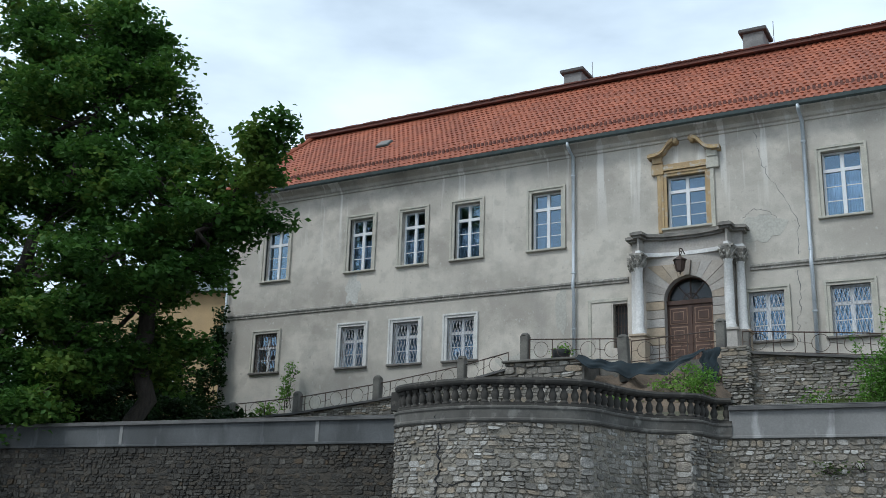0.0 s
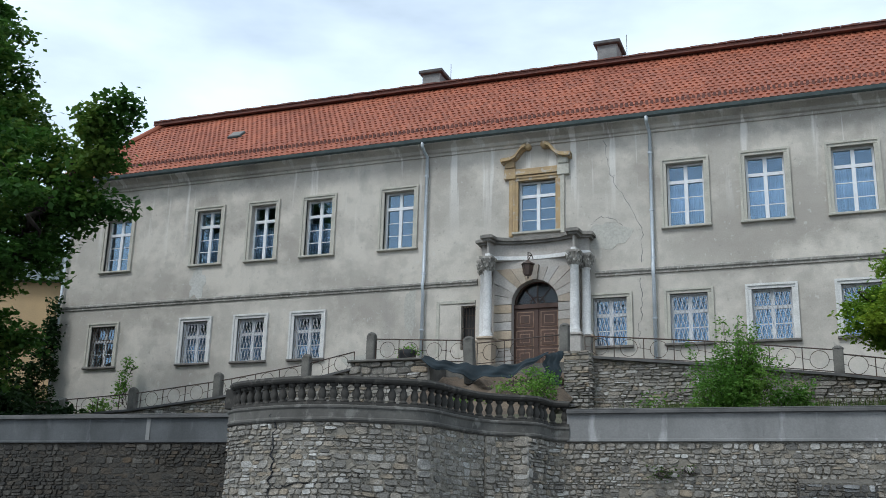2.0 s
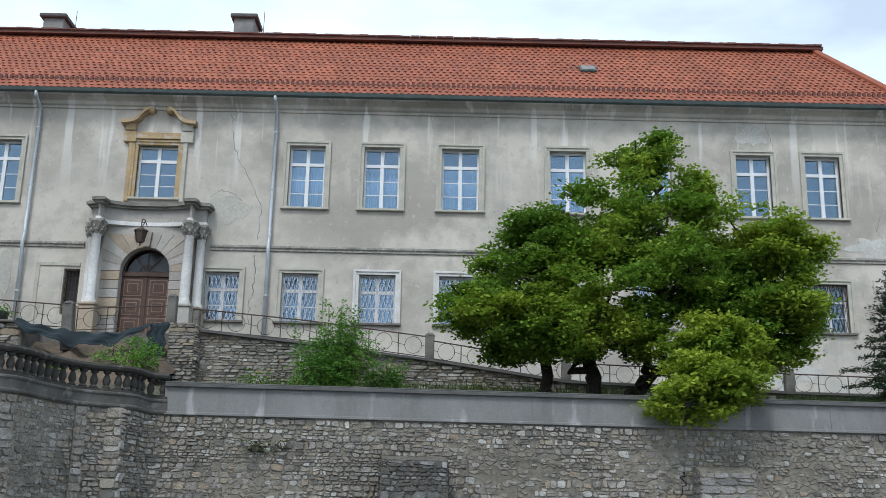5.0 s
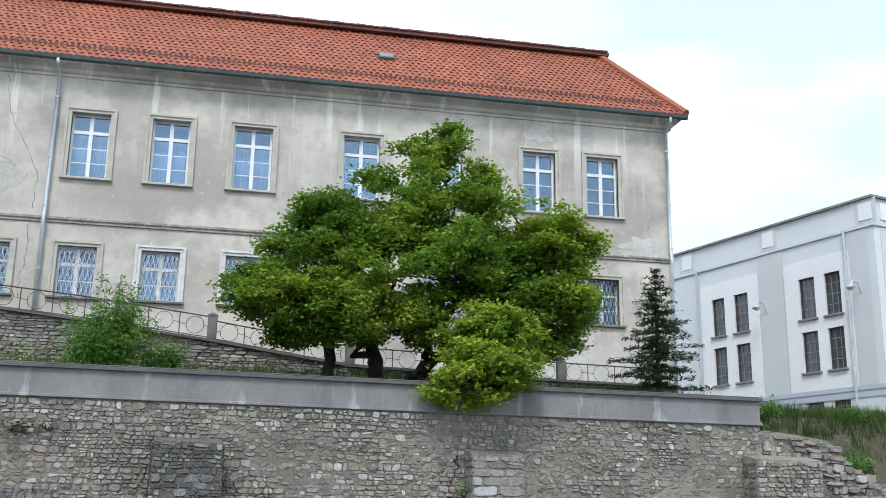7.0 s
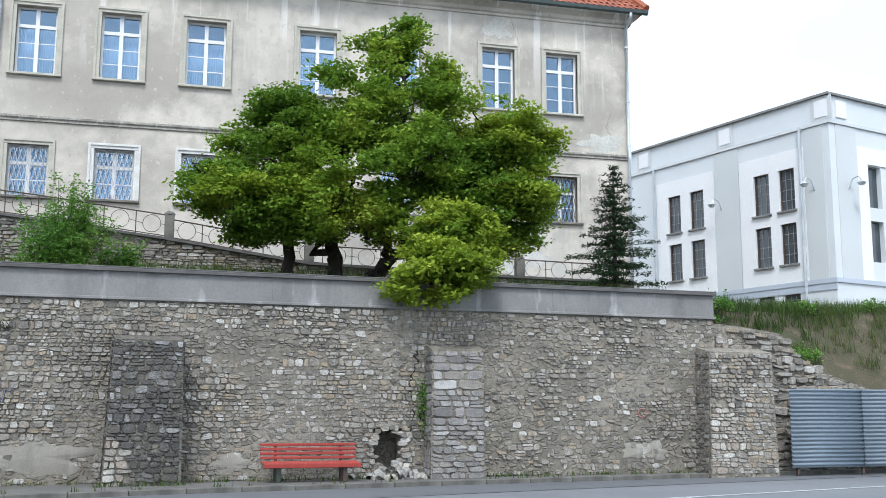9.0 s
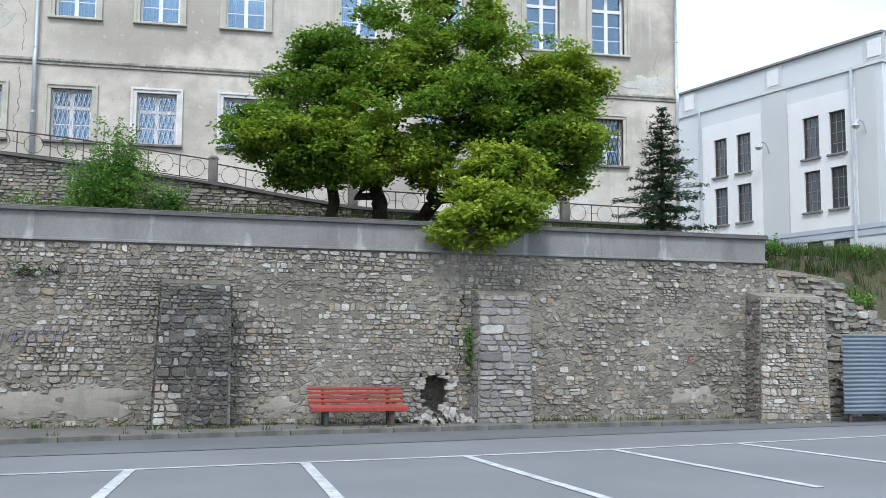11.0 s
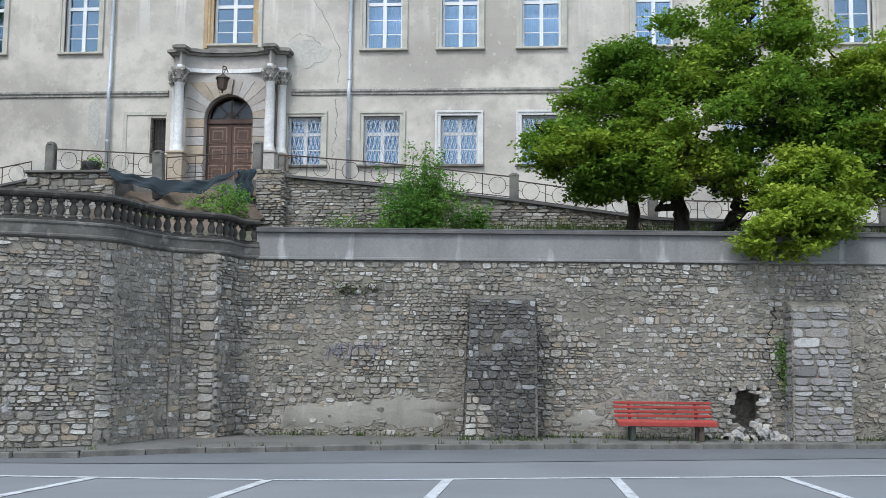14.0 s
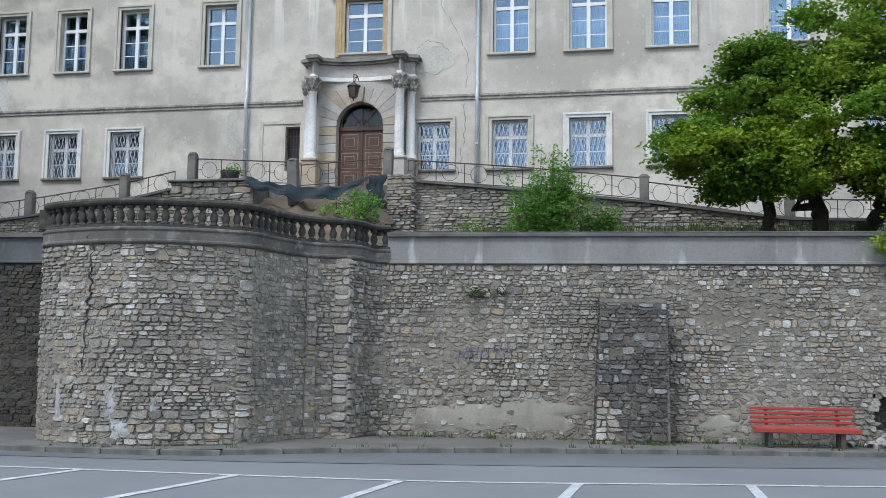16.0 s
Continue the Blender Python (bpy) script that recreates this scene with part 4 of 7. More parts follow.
fg = bmesh.new()
fv = [fg.verts.new((PX + 0.78 * math.cos(math.pi * i / 16), F + 0.13, 9.36 + 0.78 * math.sin(math.pi * i / 16))) for i in range(17)]
ff = fg.faces.new(fv)
ext = bmesh.ops.extrude_face_region(fg, geom=[ff])
for v in ext["geom"]:
    if isinstance(v, bmesh.types.BMVert):
        v.co.y += 0.006
fp = part("fanlight_pane", fg, DARK_GLASS, door)
fp.visible_shadow = False

# window over the portal
pw = window_unit(1.62, 2.1, "window_50", "tall white cross window in an ochre stone surround", False, OCHRE)
pw.matrix_basis = pose(PX - 0.81, F, 11.78)
pedi = thing("window_pediment", "ochre stone window frame with a broken scrolled pediment", "window pediment", kind="structure")
part("jamb", boxes((PX - 0.98, PX - 0.84, F - 0.1, F + 0.02, 11.73, 14.1), bevel=0.015), OCHRE, pedi)
part("jamb", boxes((PX + 0.84, PX + 0.98, F - 0.1, F + 0.02, 11.73, 14.1), bevel=0.015), TRIM, pedi)
part("lintel_moulding", boxes((PX - 1.0, PX + 1.0, F - 0.13, F + 0.02, 13.92, 14.02), (PX - 0.95, PX + 0.95, F - 0.1, F + 0.02, 14.02, 14.16), bevel=0.012), OCHRE, pedi)
for s in (-1, 1):
    xs = sorted((PX + s * 0.74, PX + s * 1.16))
    part("ear", boxes((xs[0], xs[1], F - 0.14, F + 0.02, 13.8, 14.2), (xs[0] + 0.04, xs[1] - 0.04, F - 0.18, F + 0.02, 14.2, 14.46), bevel=0.02), TRIM if s > 0 else OCHRE, pedi)
    path = [(PX + s * 1.24, 14.46), (PX + s * 1.02, 14.47), (PX + s * 0.84, 14.51), (PX + s * 0.7, 14.6), (PX + s * 0.59, 14.75), (PX + s * 0.47, 14.89), (PX + s * 0.33, 14.95)]
    sc = bmesh.new()
    for off, th, dep in ((0.0, 0.05, 0.34), (0.06, 0.04, 0.26), (-0.05, 0.03, 0.2)):
        for (xa, za), (xb, zb) in zip(path, path[1:]):
            lo = sorted(((xa, za), (xb, zb)))
            vs = [sc.verts.new((x, y, z + off + d)) for (x, z) in lo for y in (F - dep, F + 0.02) for d in (-th, th)]
            for f in ((0, 1, 3, 2), (4, 6, 7, 5), (0, 4, 5, 1), (2, 3, 7, 6), (0, 2, 6, 4), (1, 5, 7, 3)):
                sc.faces.new([vs[i] for i in f])
    part("scroll", sc, OCHRE, pedi)
    vol = lathe([(0.06, 0), (0.12, 0.03), (0.12, 0.27), (0.06, 0.3)], 14)
    vo = part("volute", vol, OCHRE, pedi, smooth=True)
    vo.matrix_basis = Matrix.Translation((PX + s * 0.3, F - 0.3, 14.93)) @ Matrix.Rotation(-math.pi / 2, 4, "X")

# lantern
lantern = thing("wall_lantern", "rusty wrought iron lantern hung from a bracket over the door", "lantern")
lantern.matrix_basis = Matrix.Translation((PX, F - 0.3, 10.76)) @ Matrix.Scale(0.88, 4) @ Matrix.Translation((-PX, 0.3 - F, -11.1))
lx, ly = PX - 0.06, F - 0.95
lb = tube([(lx, F - 0.3, 11.2), (lx, F - 0.6, 11.32), (lx, ly, 11.25), (lx, ly, 10.98)], 0.022, 6)
tube([(lx, F - 0.32, 10.9), (lx - 0.08, F - 0.6, 11.05), (lx + 0.05, F - 0.75, 11.2), (lx, F - 0.9, 11.12)], 0.018, 5, lb)
part("bracket", lb, IRON, lantern)
lan = lathe([(0.03, 0.62), (0.10, 0.55), (0.26, 0.47), (0.27, 0.43)], 6, (lx, ly, 10.35))
part("hood", lan, IRON, lantern)
part("cage", lathe([(0.1, 0.0), (0.13, 0.03), (0.21, 0.43)], 6, (lx, ly, 10.35)), surface("rusty_glass", (0.10, 0.06, 0.045), (0.06, 0.04, 0.03), 5, 0.35, 0.1, 30), lantern)
bars = bmesh.new()
for i in range(6):
    a = 2 * math.pi * i / 6
    tube([(lx + 0.14 * math.cos(a), ly + 0.14 * math.sin(a), 10.38), (lx + 0.225 * math.cos(a), ly + 0.225 * math.sin(a), 10.79)], 0.014, 4, bars)
part("cage_bars", bars, IRON, lantern)
part("finial", lathe([(0.0, -0.12), (0.035, -0.08), (0.02, -0.03), (0.06, 0.0)], 6, (lx, ly, 10.35)), IRON, lantern)

# ---- terrace and ramps before the door ----
RY = 29.0
terrace = thing("terrace", "stone terrace and steps before the palace door", "terrace", kind="structure")
part("terrace_floor", boxes((-13.3, -10.7, RY + 0.05, F, 5.0, 6.88), (-10.7, -6.45, RY + 1.3, F, 5.0, 6.88), (-6.45, -5.8, RY + 0.05, F, 5.0, 6.88)), CONCRETE, terrace)
part("step", boxes((PX - 1.3, PX + 1.3, F - 0.75, F + 0.1, 6.88, 7.05), bevel=0.02), CONCRETE, terrace)
part("step", boxes((PX - 1.0, PX + 1.0, F - 0.4, F + 0.1, 7.05, 7.22), bevel=0.02), CONCRETE, terrace)
LEFT_TOP = [(-25.5, 5.32), (-21.4, 5.52), (-18.1, 5.85), (-15.0, 6.28), (-13.3, 6.62)]
RIGHT_TOP = [(-5.8, 6.72), (-2.8, 6.42), (0.7, 6.02), (4.6, 5.48), (10.0, 5.32), (14.5, 5.25)]


def slope_solid(tops, y0, y1, z0):
    bm = bmesh.new()
    rings = [[bm.verts.new(v) for v in ((x, y0, z0), (x, y1, z0), (x, y1, z), (x, y0, z))] for x, z in tops]
    for a, b in zip(rings, rings[1:]):
        for i in range(4):
            bm.faces.new((a[i], a[(i + 1) % 4], b[(i + 1) % 4], b[i]))
    bm.faces.new(rings[0])
    bm.faces.new(rings[-1][::-1])
    return bm


ramp_l = part("ramp_wall", slope_solid(LEFT_TOP, RY + 0.1, RY + 1.9, 4.4), MORTAR, None)
tagged(ramp_l, "rubble stone wall carrying a ramp up to the terrace", "ramp wall", kind="structure")
ramp_r = part("ramp_wall", slope_solid(RIGHT_TOP, RY + 0.1, RY + 1.9, 4.4), MORTAR, None)
tagged(ramp_r, "rubble stone wall carrying a descending ramp", "ramp wall", kind="structure")


def sloped_slab(tops, y0, y1, th):
    bm = bmesh.new()
    rings = [[bm.verts.new(v) for v in ((x, y0, z), (x, y1, z), (x, y1, z + th), (x, y0, z + th))] for x, z in tops]
    for a, b in zip(rings, rings[1:]):
        for i in range(4):
            bm.faces.new((a[i], a[(i + 1) % 4], b[(i + 1) % 4], b[i]))
    bm.faces.new(rings[0])
    bm.faces.new(rings[-1][::-1])
    return bm


part("ramp_slab", sloped_slab(RIGHT_TOP, RY - 0.06, RY + 1.95, 0.07), COPING, ramp_r)
part("ramp_slab", sloped_slab(LEFT_TOP, RY - 0.06, RY + 1.95, 0.07), COPING, ramp_l)


def concrete_post(x, y, z, h, lean=0.0, w=0.13):
    p = thing("railing_post", "weathered concrete railing post with a rounded head", "post", "concrete railing posts")
    bm = boxes((-w, w, -w, w, 0, h - 0.06), bevel=0.02)
    lathe([(w * 1.2, h - 0.06), (w * 1.1, h - 0.02), (w * 0.6, h + 0.03)], 8, (0, 0, 0), bm)
    part("shaft", bm, CONCRETE, p)
    p.matrix_basis = pose(x, y, z, 0, lean, 0)
    return p


def top_at(tops, x):
    for (xa, za), (xb, zb) in zip(tops, tops[1:]):
        if xa <= x <= xb:
            return za + (zb - za) * (x - xa) / (xb - xa)
    return tops[-1][1] if x > tops[-1][0] else tops[0][1]


for x, h in ((-24.35, 0.62), (-21.45, 0.75), (-18.15, 0.82), (-14.95, 0.85)):
    concrete_post(x, RY + 0.2, top_at(LEFT_TOP, x) + 0.05, h)
for x, h in ((0.75, 0.75), (10.86, 0.62), (4.6, 0.6)):
    concrete_post(x, RY + 0.2, top_at(RIGHT_TOP, x) + 0.05, h)
concrete_post(-12.75, RY + 0.25, 6.88, 0.92)
concrete_post(-9.42, RY + 0.1, 6.1, 1.4, -3, 0.15)
concrete_post(-6.62, RY + 0.3, 6.95, 0.85)
concrete_post(-6.15, RY + 1.2, 6.88, 0.75)


def iron_railing(pts, h, name_label, y):
    """Wrought iron: two rails, uprights and a ring in every other field. pts are (x, z) of its foot."""
    r = thing("iron_railing", name_label, "railing", "wrought iron railings")
    x0, x1 = pts[0][0], pts[-1][0]
    n = max(2, round((x1 - x0) / 0.86))
    zs = [top_at(pts, x0 + (x1 - x0) * k / n) for k in range(n + 1)]
    xs = [x0 + (x1 - x0) * k / n for k in range(n + 1)]
    part("top_rail", tube([(x, y, z + h) for x, z in zip(xs, zs)], 0.019, 6), IRON, r)
    part("bottom_rail", tube([(x, y, z + 0.08) for x, z in zip(xs, zs)], 0.014, 6), IRON, r)
    for x, z in zip(xs, zs):
        part("upright", tube([(x, y, z), (x, y, z + h)], 0.015, 5), IRON, r)
    for k in range(n):
        cx, cz = (xs[k] + xs[k + 1]) / 2, (zs[k] + zs[k + 1]) / 2 + (h + 0.08) / 2
        rad = min(0.24, (h - 0.08) / 2)
        part("ring", tube([(cx + rad * math.cos(a * math.pi / 9), y, cz + rad * math.sin(a * math.pi / 9)) for a in range(19)], 0.009, 4), IRON, r)
        for s in (-1, 1):
            part("stay", tube([(cx + s * rad, y, cz), (cx + s * 0.43, y, cz + (zs[k + 1] - zs[k]) * 0.5 * s)], 0.008, 4), IRON, r)


iron_railing(LEFT_TOP, 0.62, "dark iron railing with rings along the rising ramp", RY + 0.2)
iron_railing([(-12.6, 6.9), (-9.5, 6.72)], 0.72, "dark iron railing with rings before the door", RY + 0.25)
iron_railing([(-9.3, 6.66), (-6.75, 6.8)], 0.7, "bent iron railing with rings over the collapsed edge", RY + 0.3)
iron_railing([(-6.0, 6.75), (-2.8, 6.48), (0.7, 6.08)], 0.66, "dark iron railing with rings down the ramp", RY + 0.2)
iron_railing([(0.8, 6.05), (4.6, 5.5), (10.8, 5.32), (14.2, 5.25)], 0.58, "low iron railing with rings beside the garden", RY + 0.2)


# tarpaulin over the collapsed edge
def tarpaulin():
    nx, nz = 40, 12
    vs = []
    for j in range(nz + 1):
        for i in range(nx + 1):
            u, v = i / nx, j / nz
            x = -10.85 + 3.85 * u
            sag = 0.42 * math.sin(min(1, u / 0.34) * math.pi) + 0.5 * math.sin(max(0, (u - 0.34) / 0.66) * math.pi) ** 1.2
            top = 6.98 - 0.32 * min(1, u / 0.4) + 0.26 * max(0, (u - 0.7) / 0.3) - 0.28 * sag * 0.5
            drop = 0.14 + 0.28 * math.sin(u * math.pi) ** 0.8 + 0.05 * math.sin(u * 19)
            fold = 0.07 * math.sin(u * 26 + v * 3) + 0.05 * noise.noise(Vector((u * 9, v * 4, 1)))
            vs.append((x, RY - 0.1 - 0.25 * v + fold, top - drop * v + 0.03 * math.sin(u * 40)))
    n = nx + 1
    fs = [(j * n + i, j * n + i + 1, (j + 1) * n + i + 1, (j + 1) * n + i) for j in range(nz) for i in range(nx)]
    t = part("tarpaulin", (vs, fs), TARP, smooth=True)
    s = t.modifiers.new("thick", "SOLIDIFY")
    s.thickness = 0.008
    tagged(t, "sagging dark blue tarpaulin over the collapsed terrace edge", "tarpaulin")
    # its torn end hangs down beside the stone pier
    hv = [(-7.05 + 0.5 * i / 8 + 0.05 * math.sin(j * 1.3), RY - 0.28 - 0.06 * math.sin(i * 2.2 + j * 0.5) - 0.02 * j, 6.92 - 0.105 * j * (0.72 + 0.28 * i / 8) - 0.1 * (1 - i / 8)) for j in range(13) for i in range(9)]
    hf = [(j * 9 + i, j * 9 + i + 1, (j + 1) * 9 + i + 1, (j + 1) * 9 + i) for j in range(12) for i in range(8)]
    h = part("hanging_end", (hv, hf), TARP, t, smooth=True)
    h.modifiers.new("thick", "SOLIDIFY").thickness = 0.008
    return t


tarpaulin()

# earth fall under the tarpaulin
ev, efs = [], []
for j in range(15):
    for i in range(31):
        x, y = -11.1 + 4.9 * i / 30, 24.6 + 5.7 * j / 14
        up = (j / 14) ** 0.85
        edge = min(1, i / 4, (30 - i) / 3)
        ev.append((x, y, 4.2 + 2.3 * up * (0.8 + 0.2 * edge) + 0.35 * noise.noise(Vector((x * 1.3, y * 1.3, 5))) + 0.2 * noise.noise(Vector((x * 3.7, y * 3.7, 2))) + 0.1 * noise.noise(Vector((x * 8, y * 8, 6)))))
efs = [(j * 31 + i, j * 31 + i + 1, (j + 1) * 31 + i + 1, (j + 1) * 31 + i) for j in range(14) for i in range(30)]
tagged(part("earth_slope", (ev, efs), EARTH, smooth=True), "bare brown earth fallen from the broken terrace", "earth slope", kind="structure")


# ---- street wall ----
CAPZ, BANDZ = 4.23, 3.58
HOLE = (5.08, 5.7, 0.26, 1.1)
slant = math.degrees(math.atan(SLANT))
WALL_M = pose(0, 21.17, 0, 0, 0, slant)
COS = math.cos(math.atan(SLANT))
street = thing("wall_street", "high rubble stone retaining wall with a cement parapet", "retaining wall", kind="structure")


def on_wall(u, out, z):
    return WALL_M @ Vector((u, -out, z))


holes = [(HOLE[0], HOLE[1], HOLE[2], HOLE[3])]
core = part("wall_core", holed_wall(-9.0, 13.25, -0.1, BANDZ, 0.0, 0.5, holes), MORTAR, street)
core.matrix_basis = WALL_M
core = part("wall_core", boxes((-66.0, -9.0, 0.0, 0.5, -0.1, BANDZ)), SOOTY_SHADED_MORTAR, street, "blackened damp masonry under the large tree, tree shade included in its colour")
core.matrix_basis = WALL_M
hc = part("hole_back", boxes((HOLE[0] - 0.2, HOLE[1] + 0.2, 0.5, 0.6, HOLE[2] - 0.2, HOLE[3] + 0.2)), DARK_MORTAR, street)
hc.matrix_basis = WALL_M
for a, b, BAND_HERE in ((-66, -10.35, SOOTY_SHADED_BAND), (-4.42, 13.25, BAND)):
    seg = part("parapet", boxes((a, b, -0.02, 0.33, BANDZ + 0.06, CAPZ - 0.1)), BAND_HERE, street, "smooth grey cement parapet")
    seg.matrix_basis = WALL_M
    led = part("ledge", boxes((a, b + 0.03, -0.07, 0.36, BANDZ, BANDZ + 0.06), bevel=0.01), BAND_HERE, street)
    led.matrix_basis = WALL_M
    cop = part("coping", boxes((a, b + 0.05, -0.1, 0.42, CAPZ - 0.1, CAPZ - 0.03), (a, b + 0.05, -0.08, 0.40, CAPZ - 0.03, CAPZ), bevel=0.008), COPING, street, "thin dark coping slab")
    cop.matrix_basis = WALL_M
for u in (-0.72, -0.42, 2.98, 9.2, -14.0, -20.0):
    jt = part("pilaster_strip", boxes((u - 0.05, u + 0.05, -0.035, 0.0, BANDZ + 0.06, CAPZ - 0.1)), BAND, street)
    jt.matrix_basis = WALL_M

# broken end beyond the parapet
end_tops = [(13.25, 3.5), (14.2, 3.42), (15.1, 3.3), (15.7, 2.7), (16.6, 2.3), (18, 1.9)]
end_bm = slope_solid(end_tops, 0.05, 0.8, -0.1)
eo = part("broken_end", end_bm, MORTAR, street)
eo.matrix_basis = WALL_M

# bastion
BAST = [(-10.25, 20.6), (-10.2, 18.6), (-10.05, 17.45), (-9.0, 16.95), (-7.9, 16.85), (-6.95, 17.2), (-6.2, 17.7), (-5.98, 18.5), (-5.75, 19.25), (-5.4, 19.65), (-5.0, 19.85), (-4.78, 20.1), (-4.72, 20.62), (-4.6, 20.8), (-4.36, 20.87)]
bast_line = [p for p in smooth_line(BAST, 0.18)]
bastion = thing("bastion", "rounded rubble stone bastion carrying a balustraded terrace", "bastion", kind="structure")


def plan_solid(path, inset, z0, z1):
    bm = bmesh.new()
    lo, hi = ([bm.verts.new((p.x, p.y, z)) for p in path] for z in (z0, z1))
    for i in range(len(path) - 1):
        bm.faces.new((lo[i], lo[i + 1], hi[i + 1], hi[i]))
    return bm


part("bastion_core", plan_solid(bast_line, 0, -0.1, 3.64), MORTAR, bastion)
bl = [(p.x, p.y) for p in bast_line]
part("band_course", sweep(bl, [(-0.3, 3.58), (0.045, 3.58), (0.07, 3.61), (0.07, 3.64), (0.05, 3.66), (0.05, 3.8), (0.075, 3.83), (0.075, 3.86), (0.03, 3.88), (-0.3, 3.88)]), BAND_STONE, bastion, "dark stone band course")
pier_at = [(-10.12, 17.5), (-6.25, 17.65), (-5.02, 19.82)]
for x, y in pier_at[2:]:
    part("pier", boxes((x - 0.15, x + 0.15, y - 0.1, y + 0.4, -0.05, 3.58), bevel=0.02), MORTAR, bastion)
balu = thing("balustrade", "sooty stone balustrade curving round the bastion", "balustrade")
part("plinth", sweep(bl, [(-0.2, 3.88), (0.02, 3.88), (0.02, 3.93), (-0.2, 3.93)]), BALUSTRADE, balu)
part("handrail", sweep(bl, [(-0.24, 4.28), (0.02, 4.27), (0.06, 4.3), (0.075, 4.34), (0.05, 4.385), (-0.22, 4.39), (-0.25, 4.35)]), BALUSTRADE, balu)
prof = [(0.082, 3.68), (0.082, 3.73), (0.05, 3.745), (0.058, 3.78), (0.08, 3.86), (0.066, 3.94), (0.042, 4.01), (0.04, 4.04), (0.072, 4.06), (0.08, 4.13)]
bal_me = part("baluster", lathe([(r * 0.96, (z - 3.68) * 0.77) for r, z in prof], 10), BALUSTRADE, balu, smooth=True)
travel, spots = 0.0, []
for a, b in zip(bast_line, bast_line[1:]):
    seg = (b - a).length
    while travel < seg:
        q = a + (b - a) * (travel / seg)
        d = (b - a).normalized()
        spots.append((q.x - d.y * 0.08, q.y + d.x * 0.08))
        travel += 0.212
    travel -= seg
for k, (x, y) in enumerate(spots):
    m = pose(x, y, 3.93, 0, 0, k * 37)
    if k == 0:
        bal_me.matrix_basis = m
    else:
        piece("baluster", bal_me.data, balu, m)
for x, y in pier_at[:1]:
    part("pier_block", boxes((x - 0.12, x + 0.12, y - 0.02, y + 0.2, 3.92, 4.3), bevel=0.015), BALUSTRADE, balu)
part("bastion_floor", boxes((-9.95, -6.35, 18.2, 21.0, 3.55, 3.82), (-6.35, -5.3, 20.0, 21.0, 3.55, 3.82)), EARTH, bastion)

# ---- buttresses and small things at the wall's foot ----
stone_rnd = random.Random(11)


def stone_mesh(name, mat, seed, rough=0.12):
    """A squared rubble stone, one metre wide and high, its face towards -y and its back at y = 0."""
    r = random.Random(seed)
    outer, inner = [], []
    for cx, cz in ((-0.5, -0.5), (0.5, -0.5), (0.5, 0.5), (-0.5, 0.5)):
        nx, nz = (cx, -cz) if cx * cz > 0 else (-cx, cz)
        cut = r.uniform(0.08, 0.26)
        jx, jz = r.uniform(-rough, 0.02), r.uniform(-rough, 0.02)
        ax, az = cx + math.copysign(jx, cx), cz + math.copysign(jz, cz)
        a, b = (ax - math.copysign(cut, cx), az), (ax, az - math.copysign(cut, cz))
        pair = (a, b) if (cx * cz < 0) else (b, a)
        outer += [pair[1], pair[0]] if (cx, cz) in ((0.5, -0.5), (-0.5, 0.5)) else [pair[0], pair[1]]
    cxm = sum(p[0] for p in outer) / 8
    czm = sum(p[1] for p in outer) / 8
    outer.sort(key=lambda p: math.atan2(p[1] - czm, p[0] - cxm))
    vs = [(x, 0.25, z) for x, z in outer] + [(x, -0.62, z) for x, z in outer]
    vs += [(cxm + (x - cxm) * 0.84, -1.0 + r.uniform(-0.12, 0.12), czm + (z - czm) * 0.84) for x, z in outer]
    fs = []
    for lay in (0, 8):
        fs += [(lay + i, lay + (i + 1) % 8, lay + 8 + (i + 1) % 8, lay + 8 + i) for i in range(8)]
    fs.append(tuple(range(16, 24)))
    return vs, fs


STONES = [stone_mesh("stone", None, 100 + k) for k in range(14)]


def courses(u0, u1, z0, z1, h_lo, h_hi, w_lo, w_hi, rnd, skip=0.1):
    """Places (u, z, w, h) of stones laid in uneven courses."""
    out = []
    z = z0
    while z < z1 - 0.04:
        h = min(rnd.uniform(h_lo, h_hi), z1 - z)
        u = u0 + rnd.uniform(0, 0.0)
        while u < u1 - 0.05:
            w = min(rnd.uniform(w_lo, w_hi), u1 - u)
            if rnd.random() > skip:
                if h > 0.15 and rnd.random() < 0.28:
                    out += [(u + w / 2, z + h * 0.26, w, h * 0.5), (u + w / 2, z + h * 0.76, w, h * 0.46)]
                else:
                    out.append((u + w / 2, z + h / 2 + rnd.uniform(-0.035, 0.035), w * rnd.uniform(0.8, 1.05), h * rnd.uniform(0.7, 1.12)))
            u += w
        z += h
    return out


def laid(places, frame_at, depth, rnd, gap=0.018):
    """Joined stones: verts and faces, set by frame_at(u) -> (origin, along, out)."""
    vs, fs = [], []
    for u, z, w, h in places:
        o, along, out = frame_at(u)
        sv, sf = STONES[rnd.randrange(len(STONES))]
        base = len(vs)
        d = depth * rnd.uniform(0.35, 1.3)
        tilt = rnd.uniform(-0.16, 0.16)
        flip = -1 if rnd.random() < 0.5 else 1
        for x, y, zz in sv:
            a, b = flip * x * (w - gap), zz * (h - gap)
            p = o + along * (a - b * tilt) + out * (-y * d)
            vs.append((p.x, p.y, z + b + a * tilt))
        fs += [tuple(base + i for i in (f if flip > 0 else f[::-1])) for f in sf]
    return vs, fs


